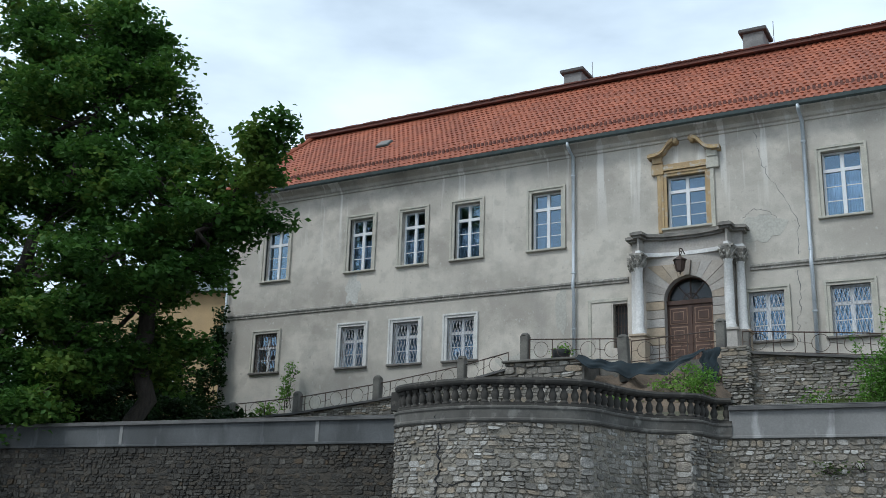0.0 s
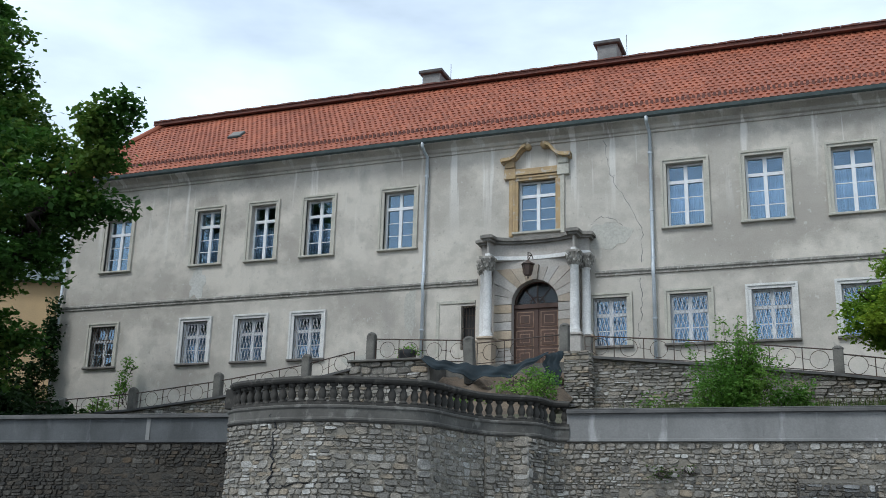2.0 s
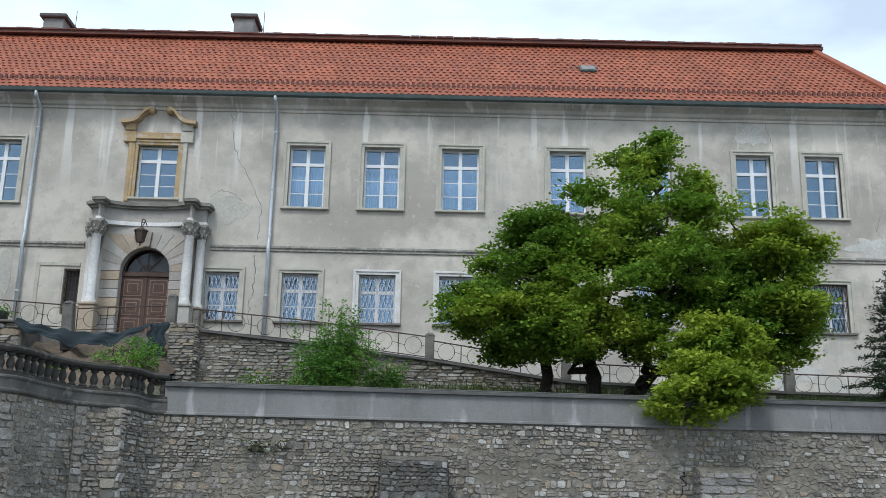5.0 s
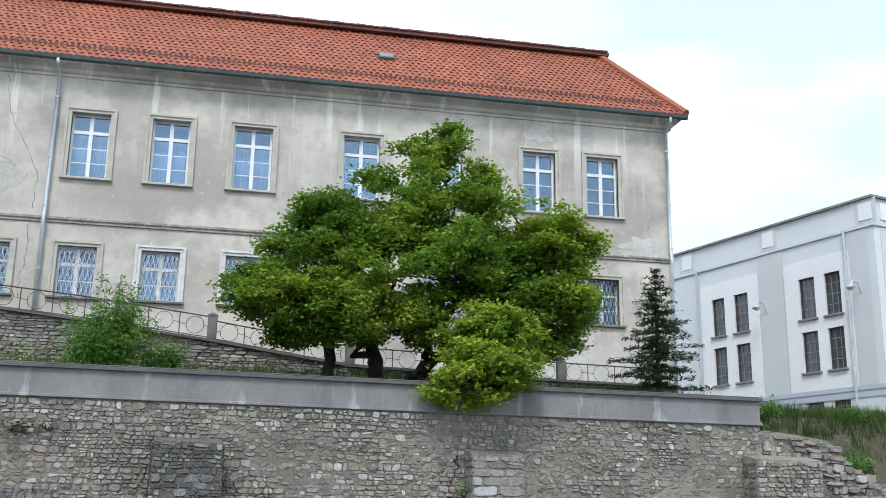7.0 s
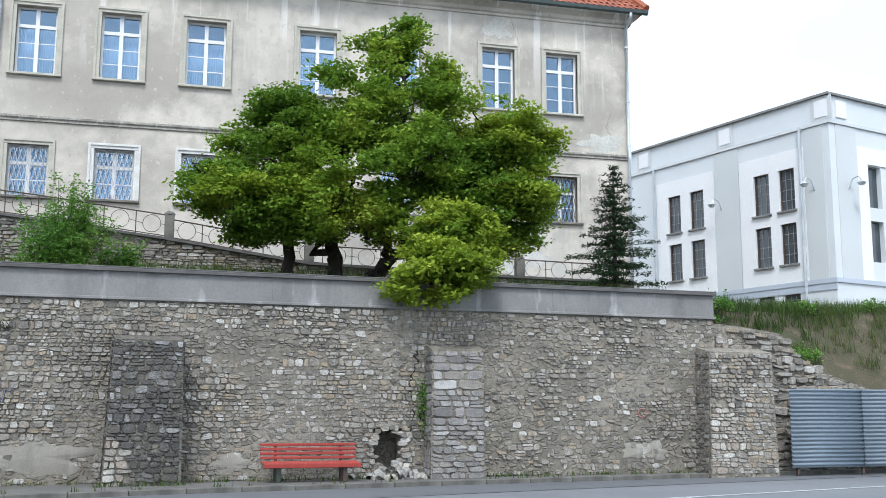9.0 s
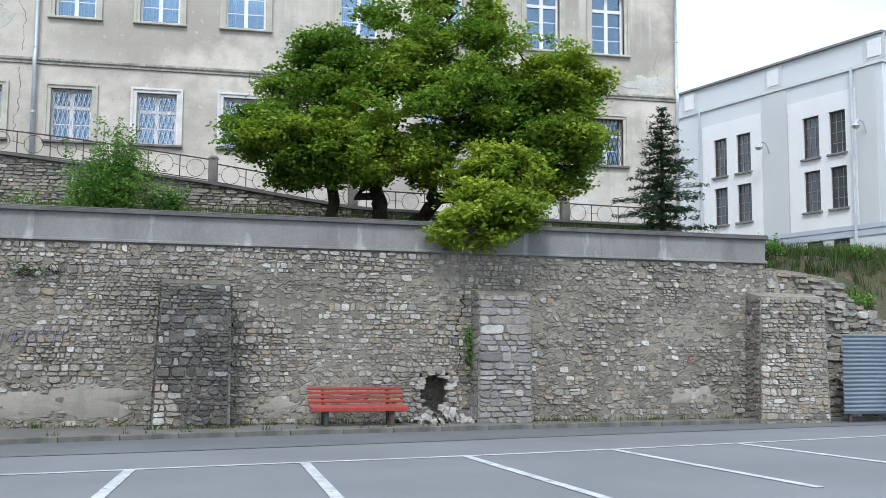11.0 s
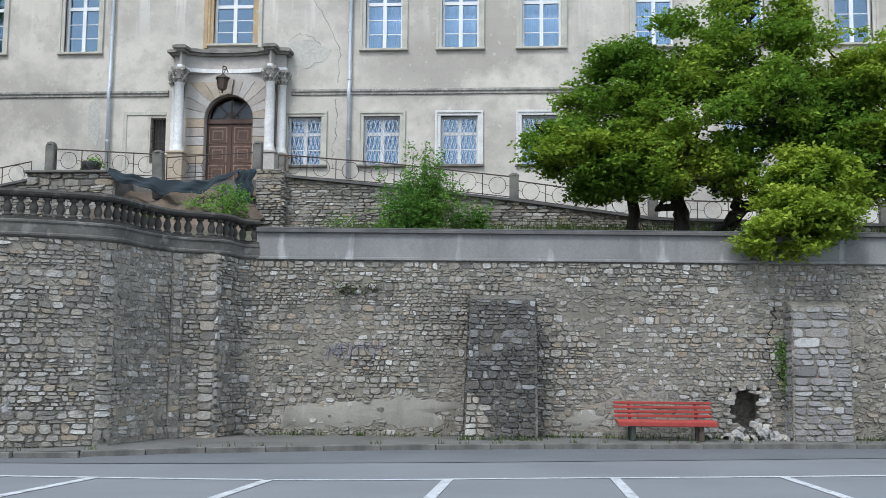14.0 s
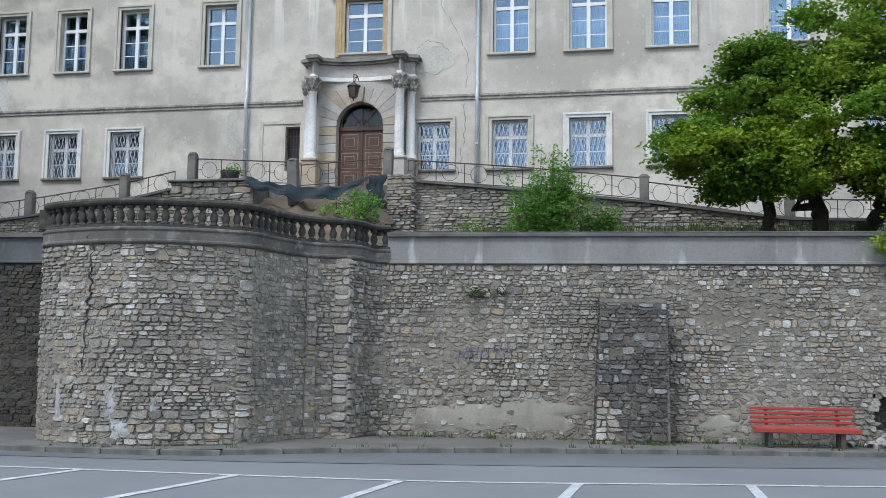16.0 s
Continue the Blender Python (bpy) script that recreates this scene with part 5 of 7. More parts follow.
def rubble_cells(u0, u1, z0, z1, w, h, rnd, wave=0.5, split=0.2):
    """Outlines of rough squared stones in wavering courses: (u, z, corners) each."""
    levels = [z0]
    while levels[-1] < z1 - 0.5 * h:
        levels.append(levels[-1] + h * rnd.choice((0.65, 0.8, 0.95, 1.1, 1.45)))
    k = (z1 - z0) / (levels[-1] - z0)
    levels = [z0 + (v - z0) * k for v in levels]
    shift = rnd.uniform(0, 50)

    def level(r, u):
        if r in (0, len(levels) - 1):
            return levels[r]
        return levels[r] + wave * h * (noise.noise(Vector((u * 0.9, r * 3.1, shift))) + 0.55 * noise.noise(Vector((u * 4.5, r * 1.7, shift))))
    out = []
    for r in range(len(levels) - 1):
        tall = (levels[r + 1] - levels[r]) / h
        a = u0
        lean_a = (0.0, 0.0)
        while a < u1 - 0.3 * w:
            b = min(u1, a + w * math.sqrt(tall) * rnd.uniform(0.45, 1.6))
            if u1 - b < 0.3 * w:
                b = u1
            lean_b = (rnd.uniform(-0.22, 0.22) * h, rnd.uniform(-0.22, 0.22) * h) if b < u1 else (0.0, 0.0)
            quad = [(a + lean_a[0], level(r, a)), (b + lean_b[0], level(r, b)), (b + lean_b[1], level(r + 1, b)), (a + lean_a[1], level(r + 1, a))]
            parts = [quad]
            if tall > 0.9 and rnd.random() < split:
                t, q = rnd.uniform(0.35, 0.65), rnd.uniform(0.35, 0.65)
                l_mid = tuple(quad[0][i] + (quad[3][i] - quad[0][i]) * t for i in (0, 1))
                r_mid = tuple(quad[1][i] + (quad[2][i] - quad[1][i]) * q for i in (0, 1))
                parts = [[quad[0], quad[1], r_mid, l_mid], [l_mid, r_mid, quad[2], quad[3]]]
            for p in parts:
                if rnd.random() < 0.35:
                    i = rnd.randrange(4)
                    p = p[:i] + [tuple(p[i][j] + (p[i - 1][j] - p[i][j]) * 0.35 for j in (0, 1)), tuple(p[i][j] + (p[(i + 1) % 4][j] - p[i][j]) * 0.35 for j in (0, 1))] + p[i + 1:]
                out.append((sum(c[0] for c in p) / len(p), sum(c[1] for c in p) / len(p), p))
            a, lean_a = b, lean_b
    return out


def cell_stone(cell, place, proud, gap, rnd, vs, fs):
    """One stone of a cell, corners knocked off and its face a little tilted; place(u, out, z) sets each corner."""
    cu, cz, poly = cell
    pts = []
    n = len(poly)
    for i in range(n):
        a, b = poly[i], poly[(i + 1) % n]
        t0, t1 = rnd.uniform(0.1, 0.28), rnd.uniform(0.72, 0.9)
        pts += [(a[0] + (b[0] - a[0]) * t, a[1] + (b[1] - a[1]) * t) for t in (t0, t1)]
    tu, tz = rnd.uniform(-0.1, 0.1), rnd.uniform(-0.12, 0.08)
    m, base = len(pts), len(vs)
    for back in (True, False):
        for u, z in pts:
            du, dz = u - cu, z - cz
            r = math.hypot(du, dz) + 1e-6
            k = max(0.35, 1 - gap / r) * (1.0 if back else 0.84)
            out = -0.02 if back else max(0.004, proud + tu * du + tz * dz)
            vs.append(tuple(place(cu + du * k, out, cz + dz * k)))
    fs += [(base + i, base + (i + 1) % m, base + m + (i + 1) % m, base + m + i) for i in range(m)]
    fs.append(tuple(range(base + m, base + 2 * m)))


def open_joint(u, z, seed=0.0):
    """How far the mortar has washed out of the joints, 0 to 1."""
    v = noise.noise(Vector((u * 0.42, z * 0.6, seed))) + 0.5 * noise.noise(Vector((u * 1.3, z * 1.5, seed + 4)))
    return min(1.0, max(0.0, 0.5 + 1.1 * v))


def stone_build(cells, place, rnd, seed=0.0, deep=1.0):
    vs, fs = [], []
    for c in cells:
        o = open_joint(c[0], c[1], seed)
        cell_stone(c, place, deep * (0.009 + 0.035 * o) * rnd.uniform(0.5, 1.35), 0.004 + 0.012 * o * rnd.random(), rnd, vs, fs)
    return vs, fs


def stone_singles(cells, place, rnd, parent, mat, seed=0.0, deep=1.0):
    for c in cells:
        part("stone", stone_build([c], place, rnd, seed, deep), mat(c) if callable(mat) else mat, parent)


wall_along = Vector((COS, COS * SLANT, 0))
wall_out = Vector((COS * SLANT, -COS, 0))


def wall_frame(u):
    return Vector((0, 21.17, 0)) + wall_along * u, wall_along, wall_out


def in_hole(u, z):
    return ((u - 5.39) / 0.42) ** 2 + ((z - 0.68) / 0.5) ** 2 < 1


def plastered(u, z):
    """Where old mortar still hides the stones."""
    v = noise.noise(Vector((u * 0.55, z * 0.9, 7.0)))
    low = -3.8 < u < -0.4 and z < 0.9 + 0.3 * v
    smeared = 7.6 < u < 12.5 and noise.noise(Vector((u * 1.7, z * 2.1, 3.0))) > -0.12
    return v > 0.42 or low or smeared


def near_part(u, z):
    return 2.2 < u < 4.95 and 0.95 < z < 3.3


def wall_place(u, out, z):
    return Vector((0, 21.17, z)) + wall_along * u + wall_out * out


def kept(c, seed):
    """Stones stay in sight where the joints are open; flush mortar hides many elsewhere."""
    return stone_rnd.random() < 0.72 + 0.27 * open_joint(c[0], c[1], seed)


rub = [c for c in rubble_cells(-4.95, 13.2, 0.1, BANDZ - 0.02, 0.14, 0.088, stone_rnd, 0.7) if not in_hole(c[0], c[1]) and not (plastered(c[0], c[1]) and stone_rnd.random() < 0.6) and kept(c, 0.0)]
single = [c for c in rub if near_part(c[0], c[1])][:290]
chosen = {(c[0], c[1]) for c in single}
tagged(part("rubble_stones", stone_build([c for c in rub if (c[0], c[1]) not in chosen], wall_place, stone_rnd), RUBBLE, street), kind="stuff")
# stones under the tree: soot and tree shade share one dark colour
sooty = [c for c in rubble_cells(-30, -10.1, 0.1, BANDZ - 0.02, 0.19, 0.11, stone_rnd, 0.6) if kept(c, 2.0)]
tagged(part("rubble_stones", stone_build(sooty, wall_place, stone_rnd, 2.0), SOOTY_SHADED_RUBBLE, street), kind="stuff")
end_st = [s for s in courses(13.3, 16.8, 0.1, 3.4, 0.09, 0.22, 0.13, 0.4, stone_rnd, 0.12) if s[1] < top_at(end_tops, s[0]) - 0.05]


def end_frame(u):
    o, a, b = wall_frame(u)
    return o - b * 0.05, a, b


tagged(part("rubble_stones", laid(end_st, end_frame, 0.09, stone_rnd), RUBBLE, street), kind="stuff")

# bastion stones follow its curve
lengths = [0.0]
for a, b in zip(bast_line, bast_line[1:]):
    lengths.append(lengths[-1] + (b - a).length)


def bast_frame(u):
    for k in range(len(lengths) - 1):
        if lengths[k] <= u <= lengths[k + 1]:
            a, b = bast_line[k], bast_line[k + 1]
            q = a + (b - a) * ((u - lengths[k]) / max(1e-6, lengths[k + 1] - lengths[k]))
            d = (b - a).normalized()
            return Vector((q.x, q.y, 0)), Vector((d.x, d.y, 0)), Vector((d.y, -d.x, 0))
    return bast_frame(lengths[-1] - 1e-4)


def bast_place(u, out, z):
    o, al, ou = bast_frame(min(lengths[-1] - 1e-3, max(0.0, u)))
    return o + ou * out + Vector((0, 0, z))


bst = [c for c in rubble_cells(0.1, lengths[-1] - 0.1, 0.1, 3.57, 0.185, 0.1, stone_rnd, 0.45) if kept(c, 6.0)]
lone_bast = [c for c in bst if 3.3 < c[0] < 6.6 and 1.2 < c[1] < 3.3][:290]
lone_set = {(c[0], c[1]) for c in lone_bast}
tagged(part("rubble_stones", stone_build([c for c in bst if (c[0], c[1]) not in lone_set], bast_place, stone_rnd, 6.0), RUBBLE, bastion), kind="stuff")


# ramp walls, terrace block and pier
def face_place(y):
    return lambda u, out, z: Vector((u, y - out, z))


rw = [c for c in rubble_cells(-5.8, 12, 4.6, 6.72, 0.27, 0.095, stone_rnd, 0.5) if max(p[1] for p in c[2]) < top_at(RIGHT_TOP, c[0]) + 0.03]
tagged(part("rubble_stones", stone_build(rw, face_place(RY + 0.1), stone_rnd, 8.0, 1.6), RUBBLE, ramp_r), kind="stuff")
lw = [c for c in rubble_cells(-25.4, -13.3, 4.6, 6.6, 0.25, 0.095, stone_rnd, 0.5) if max(p[1] for p in c[2]) < top_at(LEFT_TOP, c[0]) + 0.03]
tagged(part("rubble_stones", stone_build(lw, face_place(RY + 0.1), stone_rnd, 9.0, 1.6), RUBBLE, ramp_l), kind="stuff")
tb = rubble_cells(-13.35, -10.75, 5.0, 6.86, 0.28, 0.14, stone_rnd, 0.6)
tagged(part("rubble_stones", stone_build(tb, face_place(RY + 0.05), stone_rnd, 10.0, 2.4), RUBBLE, terrace), kind="stuff")
part("terrace_coping", boxes((-13.4, -10.9, RY - 0.12, RY + 0.4, 6.86, 6.93), bevel=0.015), CONCRETE, terrace)
pier_face = stone_build(rubble_cells(-6.5, -5.75, 4.7, 6.9, 0.3, 0.085, stone_rnd, 0.3), face_place(RY - 0.33), stone_rnd, 12.0, 2.2)
part("terrace_pier", boxes((-6.48, -5.77, RY - 0.33, RY + 0.3, 4.6, 6.88)), MORTAR, terrace)
tagged(part("pier_stones", pier_face, RUBBLE, terrace), kind="stuff")
pier_side = stone_build(rubble_cells(RY - 0.35, RY + 0.1, 4.7, 6.9, 0.26, 0.085, stone_rnd, 0.3), lambda u, out, z: Vector((-5.77 + out, u, z)), stone_rnd, 12.0, 2.0)
tagged(part("pier_stones", pier_side, RUBBLE, terrace), kind="stuff")


def buttress(name_label, u0, u1, top, out, mat, mat_core, h_lo, h_hi, w_lo, w_hi, lean=0.0, seed=1, jitter=0.4, pale=None):
    b = thing("buttress", name_label, "buttress", "wall buttresses")
    b.matrix_basis = WALL_M
    rnd = random.Random(seed)
    bm = bmesh.new()
    lo = [bm.verts.new(v) for v in ((u0 - lean, -out - 0.08, 0), (u1 + lean * 0.3, -out - 0.08, 0), (u1 + lean * 0.3, 0.0, 0), (u0 - lean, 0.0, 0))]
    hi = [bm.verts.new(v) for v in ((u0, -out, top), (u1, -out, top), (u1, 0.0, top + 0.12), (u0, 0.0, top + 0.12))]
    for i in range(4):
        bm.faces.new((lo[i], lo[(i + 1) % 4], hi[(i + 1) % 4], hi[i]))
    bm.faces.new(hi)
    part("core", bm, mat_core, b)
    meshes = [mesh_of("stone", *STONES[k], mat) for k in range(8)]

    def place(u, o, z):
        k = 1 - z / top
        return Vector((u - lean * k * (1 - (u - u0) / (u1 - u0)), -out - 0.08 * k - o, z))

    def face_mat(c):
        if pale and ((c[0] - pale[0]) / pale[2]) ** 2 + ((c[1] - pale[1]) / pale[3]) ** 2 < 1 + 0.5 * noise.noise(Vector((c[0] * 3, c[1] * 3, 0))):
            return PALE_CORE
        return mat
    cells = rubble_cells(u0 + 0.01, u1 - 0.01, 0.08, top - 0.02, (w_lo + w_hi) / 2, (h_lo + h_hi) / 2, rnd, jitter)
    stone_singles([c for c in cells if rnd.random() < 0.95], place, rnd, b, face_mat, seed, 1.1)
    for v, z, w, h in courses(-out, 0.0, 0.1, top - 0.02, h_lo, h_hi, w_lo, w_hi, rnd, 0.03):
        for uu, s in ((u0 - lean * (1 - z / top) * 0.9, 1), (u1, -1)):
            m = Matrix.Translation((uu, v, z)) @ Matrix.Rotation(-s * math.pi / 2, 4, "Z") @ Matrix.Diagonal((w - 0.014, 0.03, h - 0.014, 1))
            piece("stone", meshes[rnd.randrange(8)], b, m)
    return b


buttress("dark rubble buttress with pale stones at its foot", -0.1, 1.17, 2.78, 0.72, DARK_BLOCKS, DARK_MORTAR, 0.07, 0.13, 0.1, 0.22, 0.12, 3, 0.65, (-0.02, 0.45, 0.35, 0.55))
buttress("grey squared-block buttress against the street wall", 6.22, 7.36, 2.72, 0.4, BLOCKS, MORTAR, 0.11, 0.18, 0.22, 0.38, 0.04, 4, 0.25)
buttress("crumbling rubble buttress at the broken wall end", 12.75, 14.4, 2.8, 0.55, RUBBLE_PIECE, MORTAR, 0.07, 0.13, 0.1, 0.22, 0.1, 5, 0.7, (13.05, 0.85, 0.45, 0.75))
# jagged edge of the hole
ring = []
for k in range(34):
    a = 2 * math.pi * k / 34
    ring.append((5.39 + 0.36 * math.cos(a) + stone_rnd.uniform(-0.04, 0.05), 0.68 + 0.45 * math.sin(a) + stone_rnd.uniform(-0.04, 0.04), stone_rnd.uniform(0.1, 0.22), stone_rnd.uniform(0.07, 0.14)))
tagged(part("hole_stones", laid([s for s in ring if s[1] > 0.2], wall_frame, 0.07, stone_rnd), RUBBLE, street), kind="stuff")
tagged(part("pier_stones", stone_build(rubble_cells(-0.16, 0.16, 0.08, 3.56, 0.3, 0.13, stone_rnd, 0.2), lambda u, out, z: Vector((-5.02 + u, 19.72 - out, z)), stone_rnd, 13.0, 1.5), RUBBLE, bastion), kind="stuff")
tagged(part("pier_stones", stone_build(rubble_cells(-0.16, 0.3, 0.08, 3.56, 0.3, 0.13, stone_rnd, 0.2), lambda u, out, z: Vector((-4.87 + out, 19.87 + u, z)), stone_rnd, 13.0, 1.5), RUBBLE, bastion), kind="stuff")


def quoins(near, width, proud, seed):
    """A stack of larger squared stones that stands proud along one upright edge of the bastion."""
    mid = min(range(len(bast_line)), key=lambda i: (bast_line[i] - Vector(near)).length)
    u = lengths[mid]
    core_ring = [bast_place(u + d, o, 0) for d, o in ((-width / 2, -0.05), (-width / 2, proud), (width / 2, proud), (width / 2, -0.05))]
    bm = bmesh.new()
    lo, hi = ([bm.verts.new((p.x, p.y, z)) for p in core_ring] for z in (-0.05, 3.56))
    for i in range(3):
        bm.faces.new((lo[i], lo[i + 1], hi[i + 1], hi[i]))
    part("quoin_core", bm, MORTAR, bastion)
    rnd = random.Random(seed)
    cells = rubble_cells(u - width / 2, u + width / 2, 0.08, 3.56, width * 0.85, 0.14, rnd, 0.15, 0.1)
    stone_singles(cells, lambda a, out, z: bast_place(a, out + proud, z), rnd, bastion, RUBBLE_PIECE, seed, 1.2)


quoins((-6.2, 17.7), 0.3, 0.035, 14)
quoins((-5.62, 19.42), 0.24, 0.05, 15)


def smear(place, u, z, a, b, seed, mat, host, name):
    """A thin irregular skin of mortar or paint over the stones."""
    rnd = random.Random(seed)
    n = 30
    rim = []
    for i in range(n):
        t = 2 * math.pi * i / n
        k = 1 + 0.6 * noise.noise(Vector((math.cos(t) * 1.8 + seed * 2.3, math.sin(t) * 1.8, 0))) + rnd.uniform(-0.09, 0.09)
        rim.append((u + a * k * math.cos(t), max(0.1, z + b * k * math.sin(t))))
    vs = [tuple(place(u, 0.034, z))] + [tuple(place(u + (p - u) * 0.55, 0.032, z + (q - z) * 0.55)) for p, q in rim] + [tuple(place(p, 0.004, q)) for p, q in rim]
    fs = [(0, 1 + i, 1 + (i + 1) % n) for i in range(n)] + [(1 + i, 1 + n + i, 1 + n + (i + 1) % n, 1 + (i + 1) % n) for i in range(n)]
    part(name, (vs, fs), mat, host, smooth=True)


LIME_SKIN = parapet_material("worn_lime_skin", (0.235, 0.218, 0.185), (0.305, 0.285, 0.24), (0.35, 0.33, 0.29))
WHITE_SMEAR = surface("old_white_smear", (0.46, 0.47, 0.48), (0.28, 0.275, 0.27), 5.0, 0.9, 0.4, 25)
for u, z, a, b, k in ((-2.6, 0.52, 0.95, 0.3, 1), (-1.35, 0.6, 0.9, 0.34, 2), (-3.5, 0.45, 0.55, 0.25, 3), (2.2, 0.4, 0.35, 0.22, 4), (11.4, 0.6, 0.6, 0.22, 6)):
    smear(wall_place, u, z, a, b, k, LIME_SKIN, street, "mortar_skin")
for near, z, a, b, k in (((-9.4, 17.05), 0.85, 0.06, 0.35, 7), ((-8.3, 16.87), 0.75, 0.13, 0.38, 8), ((-8.15, 16.86), 0.35, 0.2, 0.2, 9), ((-7.6, 16.93), 0.75, 0.08, 0.16, 10)):
    ub = lengths[min(range(len(bast_line)), key=lambda i: (bast_line[i] - Vector(near)).length)]
    smear(bast_place, ub, z, a, b, k, WHITE_SMEAR, bastion, "paint_smear")


# cracks in the plaster and bare patches
def crack(pts, r, host, mat):
    rnd = np.random.RandomState(len(pts))
    line = []
    for a, b in zip(pts, pts[1:]):
        for i in range(8):
            t = i / 8
            line.append((a[0] + (b[0] - a[0]) * t + rnd.normal(0, 0.03), a[1] + (b[1] - a[1]) * t, a[2] + (b[2] - a[2]) * t + rnd.normal(0, 0.02)))
    part("crack", tube(line, [r * (0.2 + 0.75 * rnd.random_sample()) for _ in line], 4), mat, host)


crack([(-6.2, F, 14.9), (-5.9, F, 13.5), (-5.3, F, 12.4), (-4.95, F, 11.6), (-5.0, F, 10.4)], 0.014, palace, CHIMNEY)
crack([(-5.05, F, 10.0), (-5.0, F, 9.2), (-5.15, F, 8.4), (-5.1, F, 7.6)], 0.018, palace, CHIMNEY)
crack([(-6.7, F, 11.95), (-6.3, F, 12.2), (-5.9, F, 12.1), (-5.6, F, 11.8), (-5.5, F, 11.4)], 0.012, palace, CHIMNEY)
crack([(-15.7, F, 7.2), (-15.3, F, 7.6), (-14.9, F, 7.7), (-14.4, F, 8.3), (-14.1, F, 8.35), (-13.8, F, 8.1)], 0.013, palace, CHIMNEY)
crack([(15.6, F, 11.9), (15.4, F, 11.3), (15.7, F, 10.6)], 0.014, palace, CHIMNEY)
crack([(11.9, F, 15.0), (12.1, F, 14.3), (12.3, F, 13.6)], 0.012, palace, CHIMNEY)


def bare_patch(cx, cz, a, b, seed, mat):
    rnd = np.random.RandomState(seed)
    n = 22
    bm = bmesh.new()
    rim = []
    for i in range(n):
        t = 2 * math.pi * i / n
        k = 1 + 0.75 * noise.noise(Vector((math.cos(t) * 1.6 + seed * 3.7, math.sin(t) * 1.6, 0))) + rnd.normal(0, 0.04)
        rim.append((cx + a * k * math.cos(t), cz + b * k * math.sin(t)))
    mid = bm.verts.new((cx, F - 0.012, cz))
    fr = [bm.verts.new((x, F - 0.009, z)) for x, z in rim]
    bk = [bm.verts.new((x, F + 0.01, z)) for x, z in rim]
    for i in range(n):
        j = (i + 1) % n
        bm.faces.new((mid, fr[i], fr[j]))
        bm.faces.new((fr[i], bk[i], bk[j], fr[j]))
    part("plaster_patch", bm, mat, palace)


PATCH = surface("newer_plaster_patch", (0.52, 0.50, 0.44), (0.44, 0.42, 0.375), 1.2, 0.95, 0.4, 14)
PATCH_PALE = surface("flaking_whitewash", (0.60, 0.59, 0.55), (0.48, 0.465, 0.42), 1.6, 0.95, 0.4, 14)
bare_patch(-6.05, 11.5, 0.6, 0.5, 1, PATCH)
bare_patch(-14.6, 7.5, 0.75, 0.55, 2, PATCH)
bare_patch(15.2, 10.75, 0.7, 0.35, 3, PATCH_PALE)
bare_patch(12.0, 6.6, 1.0, 0.6, 4, PATCH_PALE)
bare_patch(-22.0, 10.9, 0.35, 0.6, 5, PATCH_PALE)
bare_patch(-13.1, 9.3, 0.22, 0.9, 6, PATCH)
bare_patch(11.4, 14.5, 0.45, 0.35, 7, PATCH_PALE)
bare_patch(-23.6, 6.5, 0.6, 0.35, 8, PATCH)

# crack and gouge down the bastion
def on_bast(u, z):
    o, al, ou = bast_frame(u)
    return (o.x + ou.x * 0.03, o.y + ou.y * 0.03, z)


crack([on_bast(4.55, 3.85), on_bast(4.6, 3.2), on_bast(4.62, 2.7), on_bast(4.55, 2.2), on_bast(4.5, 1.4), on_bast(4.2, 0.9)], 0.028, bastion, DARK_SLOT)
crack([on_bast(4.62, 2.45), on_bast(5.2, 2.5), on_bast(5.9, 2.55), on_bast(6.4, 2.7)], 0.014, bastion, DARK_SLOT)
crack([tuple(on_wall(u, 0.02, z)) for u, z in ((6.02, 2.7), (5.95, 2.3), (5.85, 2.0), (5.95, 1.6), (5.9, 1.2), (5.8, 0.9))], 0.03, street, DARK_SLOT)
crack([tuple(on_wall(u, 0.03, z)) for u, z in ((2.1, 2.82), (2.9, 2.86), (3.6, 2.75), (4.6, 2.7))], 0.008, street, DARK_SLOT)

# faded spray paint on the stones
SPRAY = {"blue": surface("faded_blue_paint", (0.20, 0.20, 0.34), (0.27, 0.26, 0.34), 6, 0.8, 0.3, 30), "red": surface("faded_red_paint", (0.42, 0.16, 0.14), (0.34, 0.2, 0.17), 6, 0.8, 0.3, 30)}


def spray(pts, colour, label, r=0.014):
    g = part("graffiti", tube([on_wall(u, 0.035 + o, z) for u, z, o in pts], r, 4), SPRAY[colour])
    tagged(g, label, "graffiti", "faded graffiti")


for k, (u, z) in enumerate(((-2.95, 1.6), (-2.72, 1.62), (-2.5, 1.6), (-2.25, 1.66), (-2.02, 1.62))):
    spray([(u, z, 0), (u + 0.05, z + 0.28, 0), (u + 0.12, z + 0.1, 0), (u + 0.19, z + 0.3, 0)], "blue", "faded blue spray-paint scrawl on the stones")
spray([(11.3 + 0.11 * math.cos(a), 1.42 + 0.1 * math.sin(a), 0) for a in (0, 1, 2, 3, 4, 5, 6)], "red", "faded red ring sprayed on the stones")
spray([(6.75 + 0.08 * math.cos(a), 1.3 + 0.08 * math.sin(a), 0.42) for a in (0.5, 1.2, 2, 3, 4, 5, 5.8)], "red", "small red sprayed mark on the buttress", 0.011)

